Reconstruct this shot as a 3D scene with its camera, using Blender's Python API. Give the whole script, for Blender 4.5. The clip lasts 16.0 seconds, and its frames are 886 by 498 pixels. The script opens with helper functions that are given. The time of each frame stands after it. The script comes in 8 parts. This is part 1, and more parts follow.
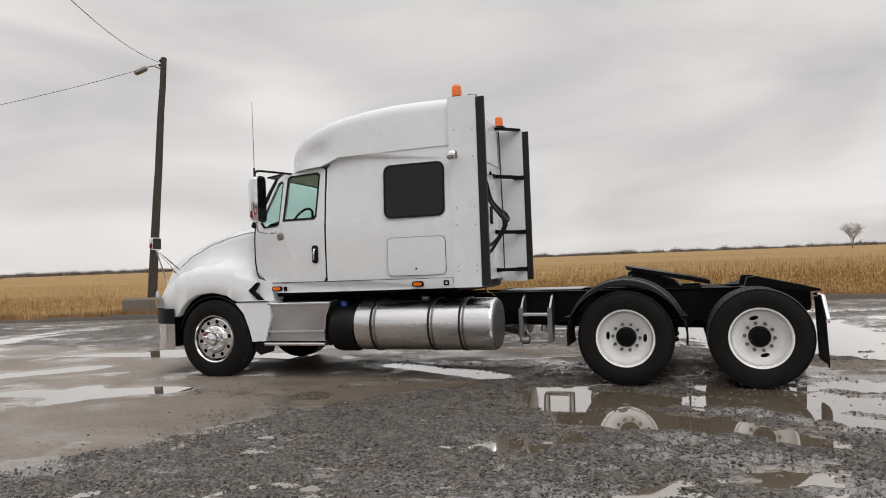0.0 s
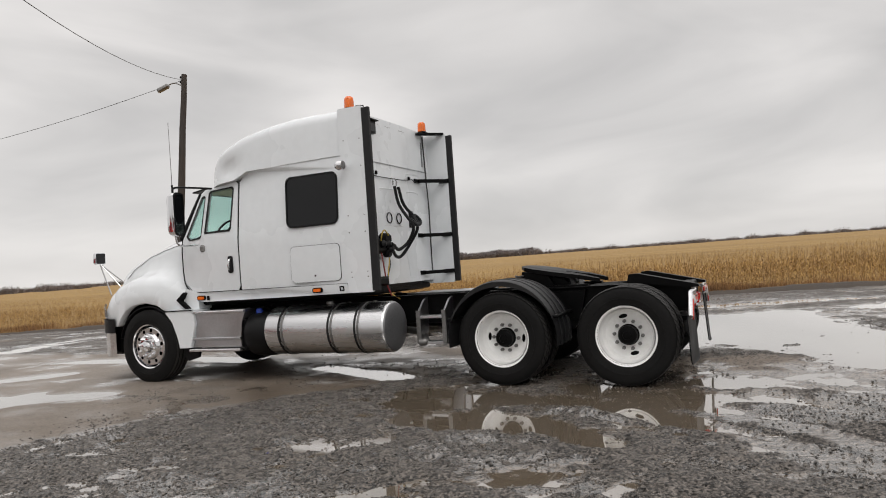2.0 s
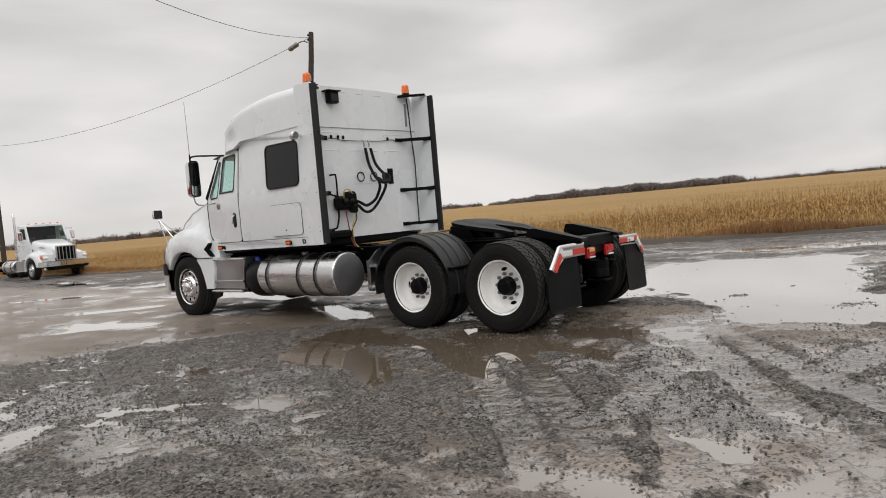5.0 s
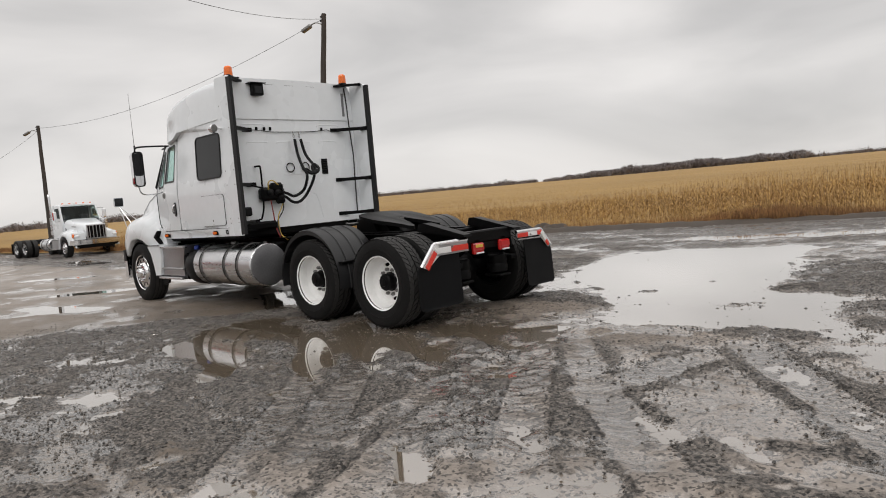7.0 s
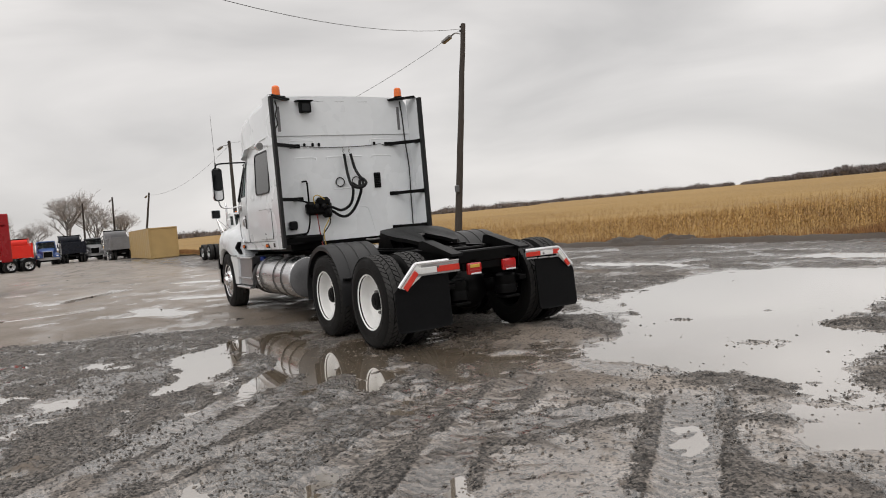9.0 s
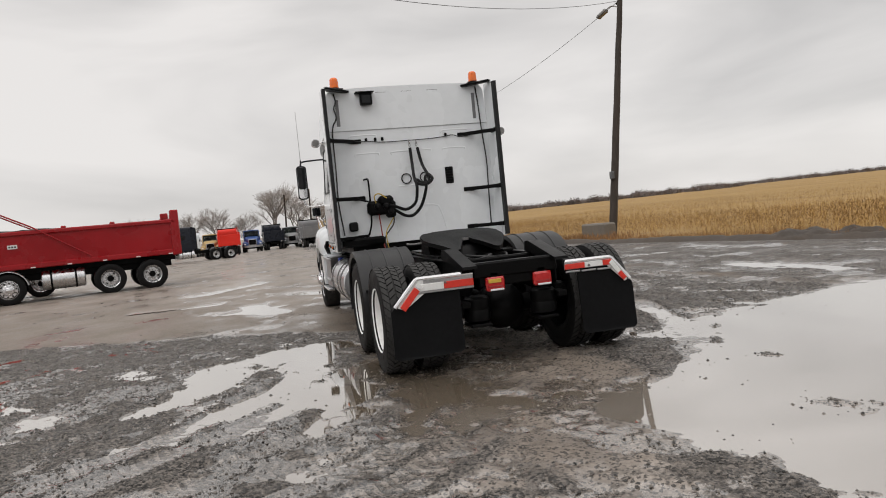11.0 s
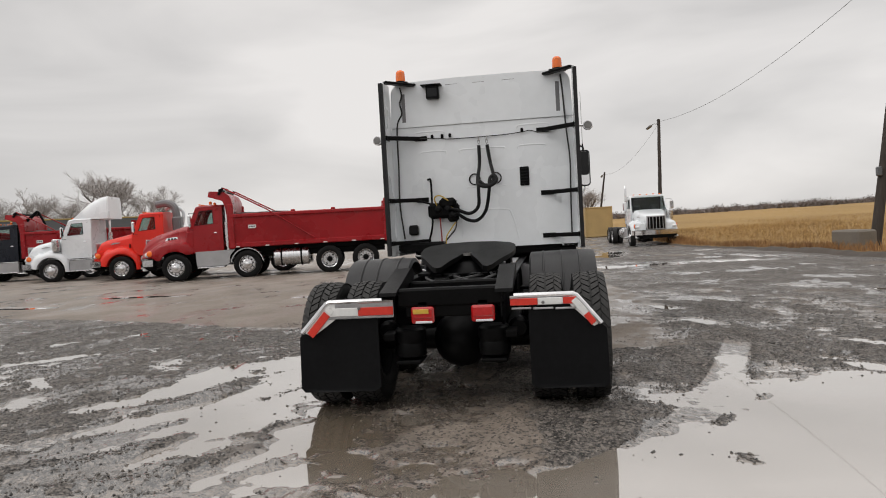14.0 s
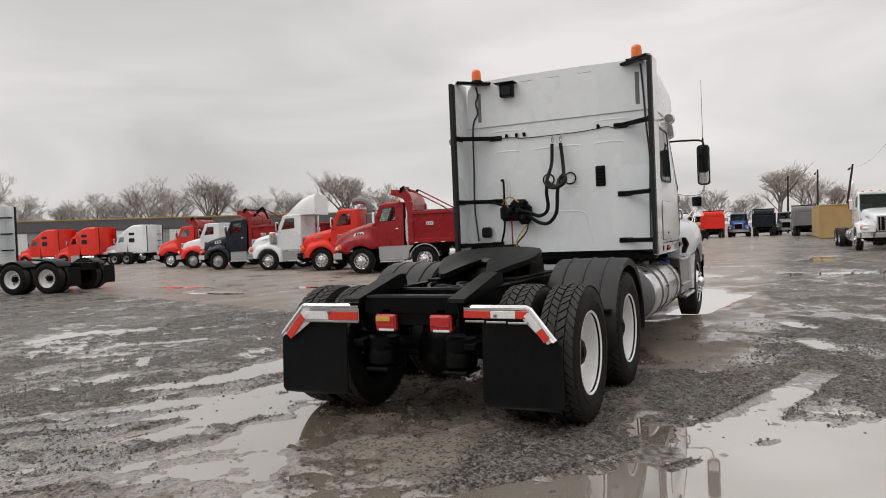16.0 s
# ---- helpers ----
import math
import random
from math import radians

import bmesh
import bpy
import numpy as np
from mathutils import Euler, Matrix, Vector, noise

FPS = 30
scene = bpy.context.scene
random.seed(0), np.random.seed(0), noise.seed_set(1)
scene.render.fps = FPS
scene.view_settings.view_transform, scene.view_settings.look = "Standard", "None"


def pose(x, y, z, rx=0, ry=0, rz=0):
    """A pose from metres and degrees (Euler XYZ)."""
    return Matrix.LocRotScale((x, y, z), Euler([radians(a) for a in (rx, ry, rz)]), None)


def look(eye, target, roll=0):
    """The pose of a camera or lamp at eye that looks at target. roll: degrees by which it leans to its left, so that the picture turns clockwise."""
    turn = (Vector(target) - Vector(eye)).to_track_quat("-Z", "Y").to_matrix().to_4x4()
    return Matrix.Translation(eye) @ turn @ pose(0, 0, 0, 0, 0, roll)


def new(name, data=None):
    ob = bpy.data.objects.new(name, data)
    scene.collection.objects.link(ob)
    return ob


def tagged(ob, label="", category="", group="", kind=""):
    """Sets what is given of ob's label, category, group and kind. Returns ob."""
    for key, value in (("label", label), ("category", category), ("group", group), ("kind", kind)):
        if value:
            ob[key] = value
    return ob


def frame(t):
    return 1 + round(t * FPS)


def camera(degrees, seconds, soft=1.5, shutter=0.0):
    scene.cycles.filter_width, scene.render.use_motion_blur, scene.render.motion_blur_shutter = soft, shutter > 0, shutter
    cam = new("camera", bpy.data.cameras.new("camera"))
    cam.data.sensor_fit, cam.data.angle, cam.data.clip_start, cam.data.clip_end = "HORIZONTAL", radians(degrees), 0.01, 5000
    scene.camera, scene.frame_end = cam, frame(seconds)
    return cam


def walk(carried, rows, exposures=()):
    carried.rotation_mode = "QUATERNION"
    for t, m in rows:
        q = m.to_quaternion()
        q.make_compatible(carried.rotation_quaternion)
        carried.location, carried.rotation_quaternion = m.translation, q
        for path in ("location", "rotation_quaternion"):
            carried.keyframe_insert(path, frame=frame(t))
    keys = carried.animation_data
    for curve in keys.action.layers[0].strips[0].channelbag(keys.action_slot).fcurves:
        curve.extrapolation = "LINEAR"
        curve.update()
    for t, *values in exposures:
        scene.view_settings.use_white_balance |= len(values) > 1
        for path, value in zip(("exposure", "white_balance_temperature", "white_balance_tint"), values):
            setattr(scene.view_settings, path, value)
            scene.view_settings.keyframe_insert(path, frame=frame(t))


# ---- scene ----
cam = camera(64.6, 16.0, soft=1.0)
PATH = [
    (0, (0.63, -8.857, 1.333), (-0.02, -6.966, 1.383), -2.1),
    (0.5, (1.109, -8.713, 1.339), (0.402, -6.842, 1.391), -2.7),
    (1, (1.608, -8.502, 1.348), (0.85, -6.652, 1.398), -3.0),
    (1.5, (2.128, -8.41, 1.333), (1.34, -6.573, 1.382), -3.6),
    (2, (2.634, -8.311, 1.322), (1.803, -6.492, 1.372), -4.0),
    (2.5, (3.187, -8.215, 1.339), (2.286, -6.43, 1.387), -3.8),
    (3, (3.731, -8.146, 1.348), (2.757, -6.4, 1.399), -4.2),
    (5.5, (6.238, -7.086, 1.363), (4.914, -5.594, 1.222), -5.1),
    (6, (6.571, -6.761, 1.377), (5.249, -5.270, 1.212), -5.1),
    (6.5, (6.928, -6.452, 1.378), (5.586, -4.978, 1.212), -4.3),
    (7, (7.275, -6.088, 1.409), (5.86, -4.683, 1.256), -4.9),
    (7.5, (7.645, -5.71, 1.433), (6.142, -4.395, 1.316), -5.0),
    (8, (7.909, -5.26, 1.394), (6.335, -4.031, 1.293), -4.8),
    (8.5, (8.172, -4.758, 1.372), (6.526, -3.627, 1.273), -4.7),
    (9, (8.278, -4.22, 1.362), (6.546, -3.225, 1.268), -5.0),
    (9.5, (8.305, -3.734, 1.364), (6.487, -2.906, 1.281), -4.9),
    (12, (7.573, -1.16, 1.422), (5.605, -0.812, 1.333), -4.0),
    (12.5, (7.49, -0.699, 1.433), (5.509, -0.443, 1.346), -1.9),
    (13, (7.356, -0.204, 1.446), (5.36, -0.115, 1.361), -2.1),
    (13.5, (7.259, 0.296, 1.438), (5.264, 0.183, 1.365), -3.3),
    (14, (7.102, 0.771, 1.42), (5.125, 0.475, 1.36), -3.2),
    (14.5, (6.989, 1.236, 1.405), (5.04, 0.795, 1.345), -3.5),
    (15, (6.791, 1.688, 1.395), (4.883, 1.089, 1.341), -1.5),
    (15.5, (6.587, 2.114, 1.402), (4.726, 1.382, 1.352), -1.9),
    (16, (6.362, 2.557, 1.407), (4.576, 1.657, 1.366), -2.4),
]
walk(cam, [(t, look(eye, target, roll)) for t, eye, target, roll in PATH])

from mathutils.geometry import tessellate_polygon

# ---- sky and light: an overcast winter day ----
SUN_EL, SUN_AZ = 45.0, 142.0
world = bpy.data.worlds.new("overcast_sky")
scene.world = world
world.use_nodes = True
wn, wl = world.node_tree.nodes, world.node_tree.links
wn.clear()


def wnode(kind):
    return wn.new(kind)


w_out = wnode("ShaderNodeOutputWorld")
w_mix = wnode("ShaderNodeMixShader")
w_clear = wnode("ShaderNodeBackground")
w_cloud = wnode("ShaderNodeBackground")
w_sky = wnode("ShaderNodeTexSky")
w_sky.sky_type, w_sky.sun_disc = "NISHITA", False
w_sky.sun_elevation, w_sky.sun_rotation = radians(SUN_EL), radians(SUN_AZ)
w_tc = wnode("ShaderNodeTexCoord")
w_map = wnode("ShaderNodeMapping")
w_map.inputs["Scale"].default_value = (1.0, 1.0, 3.4)
w_map.inputs["Rotation"].default_value = (radians(8), radians(-6), radians(30))
w_noise = wnode("ShaderNodeTexNoise")
w_noise.inputs["Scale"].default_value = 2.2
w_noise.inputs["Detail"].default_value = 5.0
w_noise.inputs["Roughness"].default_value = 0.45
w_noise.inputs["Distortion"].default_value = 0.5
w_ramp = wnode("ShaderNodeValToRGB")
w_ramp.color_ramp.elements[0].position, w_ramp.color_ramp.elements[0].color = 0.32, (0.565, 0.552, 0.545, 1)
w_ramp.color_ramp.elements[1].position, w_ramp.color_ramp.elements[1].color = 0.66, (0.85, 0.822, 0.803, 1)
w_sep = wnode("ShaderNodeSeparateXYZ")
w_up = wnode("ShaderNodeMapRange")
w_up.interpolation_type = "SMOOTHSTEP"
w_up.inputs["From Min"].default_value, w_up.inputs["From Max"].default_value = 0.30, 0.95
w_up.inputs["To Min"].default_value, w_up.inputs["To Max"].default_value = 1.0, 2.0
wl.new(w_tc.outputs["Generated"], w_map.inputs["Vector"])
wl.new(w_map.outputs["Vector"], w_noise.inputs["Vector"])
wl.new(w_noise.outputs["Fac"], w_ramp.inputs["Fac"])
wl.new(w_ramp.outputs["Color"], w_cloud.inputs["Color"])
wl.new(w_tc.outputs["Generated"], w_sep.inputs["Vector"])
wl.new(w_sep.outputs["Z"], w_up.inputs["Value"])
wl.new(w_up.outputs["Result"], w_cloud.inputs["Strength"])
wl.new(w_sky.outputs["Color"], w_clear.inputs["Color"])
w_clear.inputs["Strength"].default_value = 0.07
w_mix.inputs["Fac"].default_value = 0.95
wl.new(w_clear.outputs["Background"], w_mix.inputs[1])
wl.new(w_cloud.outputs["Background"], w_mix.inputs[2])
wl.new(w_mix.outputs["Shader"], w_out.inputs["Surface"])

sun = new("sun", bpy.data.lights.new("sun", "SUN"))
sun.data.energy, sun.data.angle, sun.data.color = 0.7, radians(35), (1.0, 0.97, 0.93)
_d = Vector((math.sin(radians(SUN_AZ)) * math.cos(radians(SUN_EL)), math.cos(radians(SUN_AZ)) * math.cos(radians(SUN_EL)), math.sin(radians(SUN_EL))))
sun.matrix_world = look(_d * 60, (0, 0, 0))


# ---- materials ----
def pbr(name, col, rough=0.5, metal=0.0, var=0.12, scales=(1.5, 30.0), bump=0.0, bump_scale=60.0, coat=0.0, rvar=0.1, dirt=None, dirt_amount=0.0, stretch=(1, 1, 1), random_tint=0.0, spec=0.5, island=None):
    """Principled material with colour variation at two sizes, uneven gloss and a fine relief."""
    m = bpy.data.materials.new(name)
    m.use_nodes = True
    nt = m.node_tree
    n, l = nt.nodes, nt.links
    p = n["Principled BSDF"]
    geo = n.new("ShaderNodeNewGeometry")
    mp = n.new("ShaderNodeMapping")
    mp.inputs["Scale"].default_value = stretch
    l.new(geo.outputs["Position"], mp.inputs["Vector"])
    facs = []
    for s in scales:
        t = n.new("ShaderNodeTexNoise")
        t.inputs["Scale"].default_value, t.inputs["Detail"].default_value = s, 4.0
        l.new(mp.outputs["Vector"], t.inputs["Vector"])
        facs.append(t.outputs["Fac"])
    add = n.new("ShaderNodeMath")
    add.operation = "ADD"
    l.new(facs[0], add.inputs[0]), l.new(facs[1], add.inputs[1])
    rng = n.new("ShaderNodeMapRange")
    rng.inputs["From Min"].default_value, rng.inputs["From Max"].default_value = 0.7, 1.3
    rng.inputs["To Min"].default_value, rng.inputs["To Max"].default_value = 1 - var, 1 + var
    l.new(add.outputs[0], rng.inputs["Value"])
    hsv = n.new("ShaderNodeHueSaturation")
    hsv.inputs["Color"].default_value = (*col, 1)
    val = rng.outputs["Result"]
    if random_tint:
        inf = n.new("ShaderNodeObjectInfo")
        r2 = n.new("ShaderNodeMapRange")
        r2.inputs["To Min"].default_value, r2.inputs["To Max"].default_value = 1 - random_tint, 1 + random_tint
        l.new(inf.outputs["Random"], r2.inputs["Value"])
        mu = n.new("ShaderNodeMath")
        mu.operation = "MULTIPLY"
        l.new(val, mu.inputs[0]), l.new(r2.outputs["Result"], mu.inputs[1])
        val = mu.outputs[0]
    l.new(val, hsv.inputs["Value"])
    out = hsv.outputs["Color"]
    if island:
        ir = n.new("ShaderNodeMix")
        ir.data_type = "RGBA"
        ir.inputs["A"].default_value, ir.inputs["B"].default_value = (*island[0], 1), (*island[1], 1)
        l.new(geo.outputs["Random Per Island"], ir.inputs["Factor"])
        l.new(ir.outputs["Result"], hsv.inputs["Color"])
    if dirt:
        t = n.new("ShaderNodeTexNoise")
        t.inputs["Scale"].default_value, t.inputs["Detail"].default_value, t.inputs["Roughness"].default_value = 3.0, 8.0, 0.7
        l.new(geo.outputs["Position"], t.inputs["Vector"])
        r = n.new("ShaderNodeMapRange")
        r.inputs["From Min"].default_value, r.inputs["From Max"].default_value = 0.48, 0.72
        r.inputs["To Max"].default_value = dirt_amount
        l.new(t.outputs["Fac"], r.inputs["Value"])
        mx = n.new("ShaderNodeMix")
        mx.data_type = "RGBA"
        l.new(r.outputs["Result"], mx.inputs["Factor"])
        l.new(out, mx.inputs["A"])
        mx.inputs["B"].default_value = (*dirt, 1)
        out = mx.outputs["Result"]
    l.new(out, p.inputs["Base Color"])
    rr = n.new("ShaderNodeMapRange")
    rr.inputs["From Min"].default_value, rr.inputs["From Max"].default_value = 0.3, 0.7
    rr.inputs["To Min"].default_value, rr.inputs["To Max"].default_value = max(0.02, rough - rvar), min(1, rough + rvar)
    l.new(facs[0], rr.inputs["Value"])
    l.new(rr.outputs["Result"], p.inputs["Roughness"])
    p.inputs["Metallic"].default_value = metal
    p.inputs["Coat Weight"].default_value = coat
    p.inputs["Coat Roughness"].default_value = 0.06
    p.inputs["Specular IOR Level"].default_value = spec
    if bump:
        t = n.new("ShaderNodeTexNoise")
        t.inputs["Scale"].default_value, t.inputs["Detail"].default_value = bump_scale, 5.0
        l.new(mp.outputs["Vector"], t.inputs["Vector"])
        b = n.new("ShaderNodeBump")
        b.inputs["Strength"].default_value, b.inputs["Distance"].default_value = bump, 0.01
        l.new(t.outputs["Fac"], b.inputs["Height"])
        l.new(b.outputs["Normal"], p.inputs["Normal"])
    return m


WHITE = pbr("white_paint", (0.74, 0.765, 0.785), 0.28, var=0.03, scales=(0.8, 9.0), coat=0.5, dirt=(0.62, 0.61, 0.59), dirt_amount=0.05)
WHITE_WHEEL = pbr("white_enamel", (0.85, 0.85, 0.84), 0.4, var=0.04, dirt=(0.4, 0.37, 0.33), dirt_amount=0.25)
BLACK = pbr("black_chassis_paint", (0.0022, 0.0022, 0.0024), 0.42, var=0.3, bump=0.15, dirt=(0.012, 0.011, 0.010), dirt_amount=0.08, spec=0.10)
BLACK_GLOSS = pbr("black_gloss", (0.012, 0.012, 0.013), 0.2, var=0.2, coat=0.3)
PLASTIC = pbr("black_moulded_plastic", (0.0055, 0.0055, 0.006), 0.42, var=0.2, bump=0.12, bump_scale=120, spec=0.18)
RUBBER = pbr("tyre_rubber", (0.0062, 0.0061, 0.0061), 0.6, var=0.3, scales=(4, 40), bump=0.2, bump_scale=90, dirt=(0.024, 0.022, 0.021), dirt_amount=0.2, spec=0.15)
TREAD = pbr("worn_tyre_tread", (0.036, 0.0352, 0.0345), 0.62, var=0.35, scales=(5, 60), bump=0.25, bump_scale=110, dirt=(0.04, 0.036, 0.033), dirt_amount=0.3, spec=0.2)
FLAP = pbr("flap_rubber", (0.0045, 0.0047, 0.0053), 0.5, var=0.25, scales=(2, 25), bump=0.1, dirt=(0.012, 0.012, 0.013), dirt_amount=0.2, spec=0.10)
WING_PLASTIC = pbr("grey_black_wing_plastic", (0.016, 0.016, 0.017), 0.45, var=0.2, scales=(2, 30), bump=0.1, bump_scale=120, spec=0.4)
GREY_STRIP = pbr("dark_rubber_edge", (0.013, 0.013, 0.014), 0.6, spec=0.3, var=0.2, bump=0.2, bump_scale=80)
CHROME = pbr("chrome", (0.75, 0.75, 0.76), 0.09, 1.0, var=0.05, rvar=0.05)
ALU = pbr("polished_aluminium", (0.66, 0.66, 0.67), 0.28, 1.0, var=0.08, scales=(3, 80), stretch=(0.3, 3, 3), bump=0.03, bump_scale=150)
ALU_DULL = pbr("dull_aluminium", (0.46, 0.46, 0.47), 0.38, 1.0, var=0.12, scales=(3, 60), bump=0.06, bump_scale=100)
TANK_END = pbr("dull_tank_end", (0.17, 0.17, 0.175), 0.45, 0.7, var=0.15, scales=(3, 50), bump=0.05)
# grey for the painted shade line on the bonnet crease
CREASE_SHADE = pbr("grey_crease_shade", (0.30, 0.30, 0.305), 0.6, var=0.1)
HEADLAMP = pbr("grey_headlamp_lens", (0.20, 0.205, 0.215), 0.12, var=0.25, scales=(6, 30), coat=0.7)
VENT_GREY = pbr("grey_vent_mesh", (0.16, 0.16, 0.165), 0.6, var=0.2)
STEEL = pbr("worn_steel", (0.22, 0.215, 0.21), 0.45, 0.8, var=0.3, bump=0.1)
DARK_GLASS = pbr("dark_tinted_glass", (0.006, 0.0065, 0.0075), 0.05, var=0.1, rvar=0.02, spec=0.3)
INTERIOR = pbr("grey_cab_trim", (0.06, 0.06, 0.065), 0.7, var=0.2, bump=0.1)
TAPE_RED = pbr("red_reflective_tape", (0.62, 0.035, 0.02), 0.35, var=0.1)
TAPE_WHITE = pbr("white_reflective_tape", (0.72, 0.72, 0.71), 0.35, var=0.08)
AMBER = pbr("amber_lens", (0.85, 0.16, 0.01), 0.15, var=0.1, coat=0.6)
RED_LENS = pbr("red_lens", (0.45, 0.012, 0.012), 0.15, var=0.15, coat=0.6)
CLEAR_LENS = pbr("clear_lens", (0.75, 0.76, 0.78), 0.12, var=0.1, coat=0.6)
YELLOW = pbr("yellow_cable", (0.50, 0.35, 0.06), 0.5, var=0.15)
RED_LINE = pbr("red_air_line", (0.22, 0.016, 0.016), 0.45, var=0.15)
BLUE = pbr("blue_cap", (0.02, 0.05, 0.30), 0.4, var=0.15)
WOOD_POLE = pbr("weathered_pole_wood", (0.042, 0.033, 0.027), 0.85, var=0.35, scales=(2, 18), bump=0.6, bump_scale=25, stretch=(1, 1, 0.12))
CONCRETE = pbr("weathered_concrete", (0.16, 0.14, 0.115), 0.85, var=0.25, bump=0.4, bump_scale=30, dirt=(0.12, 0.11, 0.1), dirt_amount=0.6)
CABLE = pbr("black_cable", (0.02, 0.02, 0.02), 0.6)
RED = pbr("red_paint", (0.46, 0.014, 0.012), 0.35, var=0.10, coat=0.15, dirt=(0.22, 0.1, 0.09), dirt_amount=0.2)
BRIGHT_RED = pbr("bright_red_paint", (0.70, 0.022, 0.010), 0.38, var=0.08, coat=0.12, dirt=(0.4, 0.08, 0.06), dirt_amount=0.15, spec=0.3)
DARK_RED = pbr("dark_red_paint", (0.29, 0.005, 0.009), 0.30, var=0.16, coat=0.14, dirt=(0.20, 0.03, 0.03), dirt_amount=0.2, spec=0.3)
NAVY = pbr("dark_navy_paint", (0.006, 0.008, 0.015), 0.3, var=0.2, coat=0.1, spec=0.25)
BLUE_PAINT = pbr("blue_paint", (0.02, 0.07, 0.25), 0.35, var=0.15, coat=0.4)
GREY_PAINT = pbr("grey_paint", (0.18, 0.18, 0.185), 0.45, var=0.2)
YELLOW_PAINT = pbr("yellow_paint", (0.60, 0.38, 0.05), 0.4, var=0.15)
ROOF_YELLOW = pbr("dull_yellow_roof_edge", (0.36, 0.26, 0.07), 0.5, var=0.15)
TAN = pbr("tan_container_paint", (0.42, 0.29, 0.12), 0.55, var=0.12, dirt=(0.25, 0.17, 0.09), dirt_amount=0.3)
FASCIA = pbr("dark_grey_fascia", (0.10, 0.105, 0.11), 0.5, var=0.12)
SIDING = pbr("grey_metal_siding", (0.30, 0.305, 0.31), 0.5, var=0.12)
BARK = pbr("grey_bark", (0.18, 0.16, 0.145), 0.9, var=0.3)
TWIG = pbr("bare_twigs", (0.33, 0.30, 0.28), 0.9, var=0.3)
# woods lightened and greyed: distance haze is mixed into their colour
FAR_WOOD = pbr("far_bare_woods", (0.15, 0.128, 0.12), 0.95, var=0.35, scales=(0.02, 0.3), island=((0.085, 0.072, 0.070), (0.24, 0.205, 0.19)))
STALK = pbr("dry_corn_stalks", (0.46, 0.30, 0.10), 0.8, var=0.3, scales=(0.25, 6.0), island=((0.14, 0.068, 0.019), (0.50, 0.315, 0.108)))
GRASS = pbr("dead_verge_grass", (0.16, 0.085, 0.04), 0.85, var=0.4, scales=(0.3, 8.0), island=((0.13, 0.055, 0.024), (0.36, 0.20, 0.075)))
STONE = pbr("wet_gravel_stones", (0.085, 0.079, 0.073), 0.4, var=0.4, scales=(6, 45), island=((0.014, 0.0126, 0.0112), (0.165, 0.146, 0.128)))


def glass(name, tint, rough=0.02):
    m = bpy.data.materials.new(name)
    m.use_nodes = True
    p = m.node_tree.nodes["Principled BSDF"]
    p.inputs["Base Color"].default_value = (*tint, 1)
    p.inputs["Transmission Weight"].default_value = 1.0
    p.inputs["Roughness"].default_value = rough
    p.inputs["IOR"].default_value = 1.03
    p.inputs["Coat Weight"].default_value = 0.25
    return m


GLASS = glass("green_tinted_glass", (0.66, 0.82, 0.785))
SMOKED_GLASS = glass("dark_green_tinted_glass", (0.40, 0.50, 0.47))


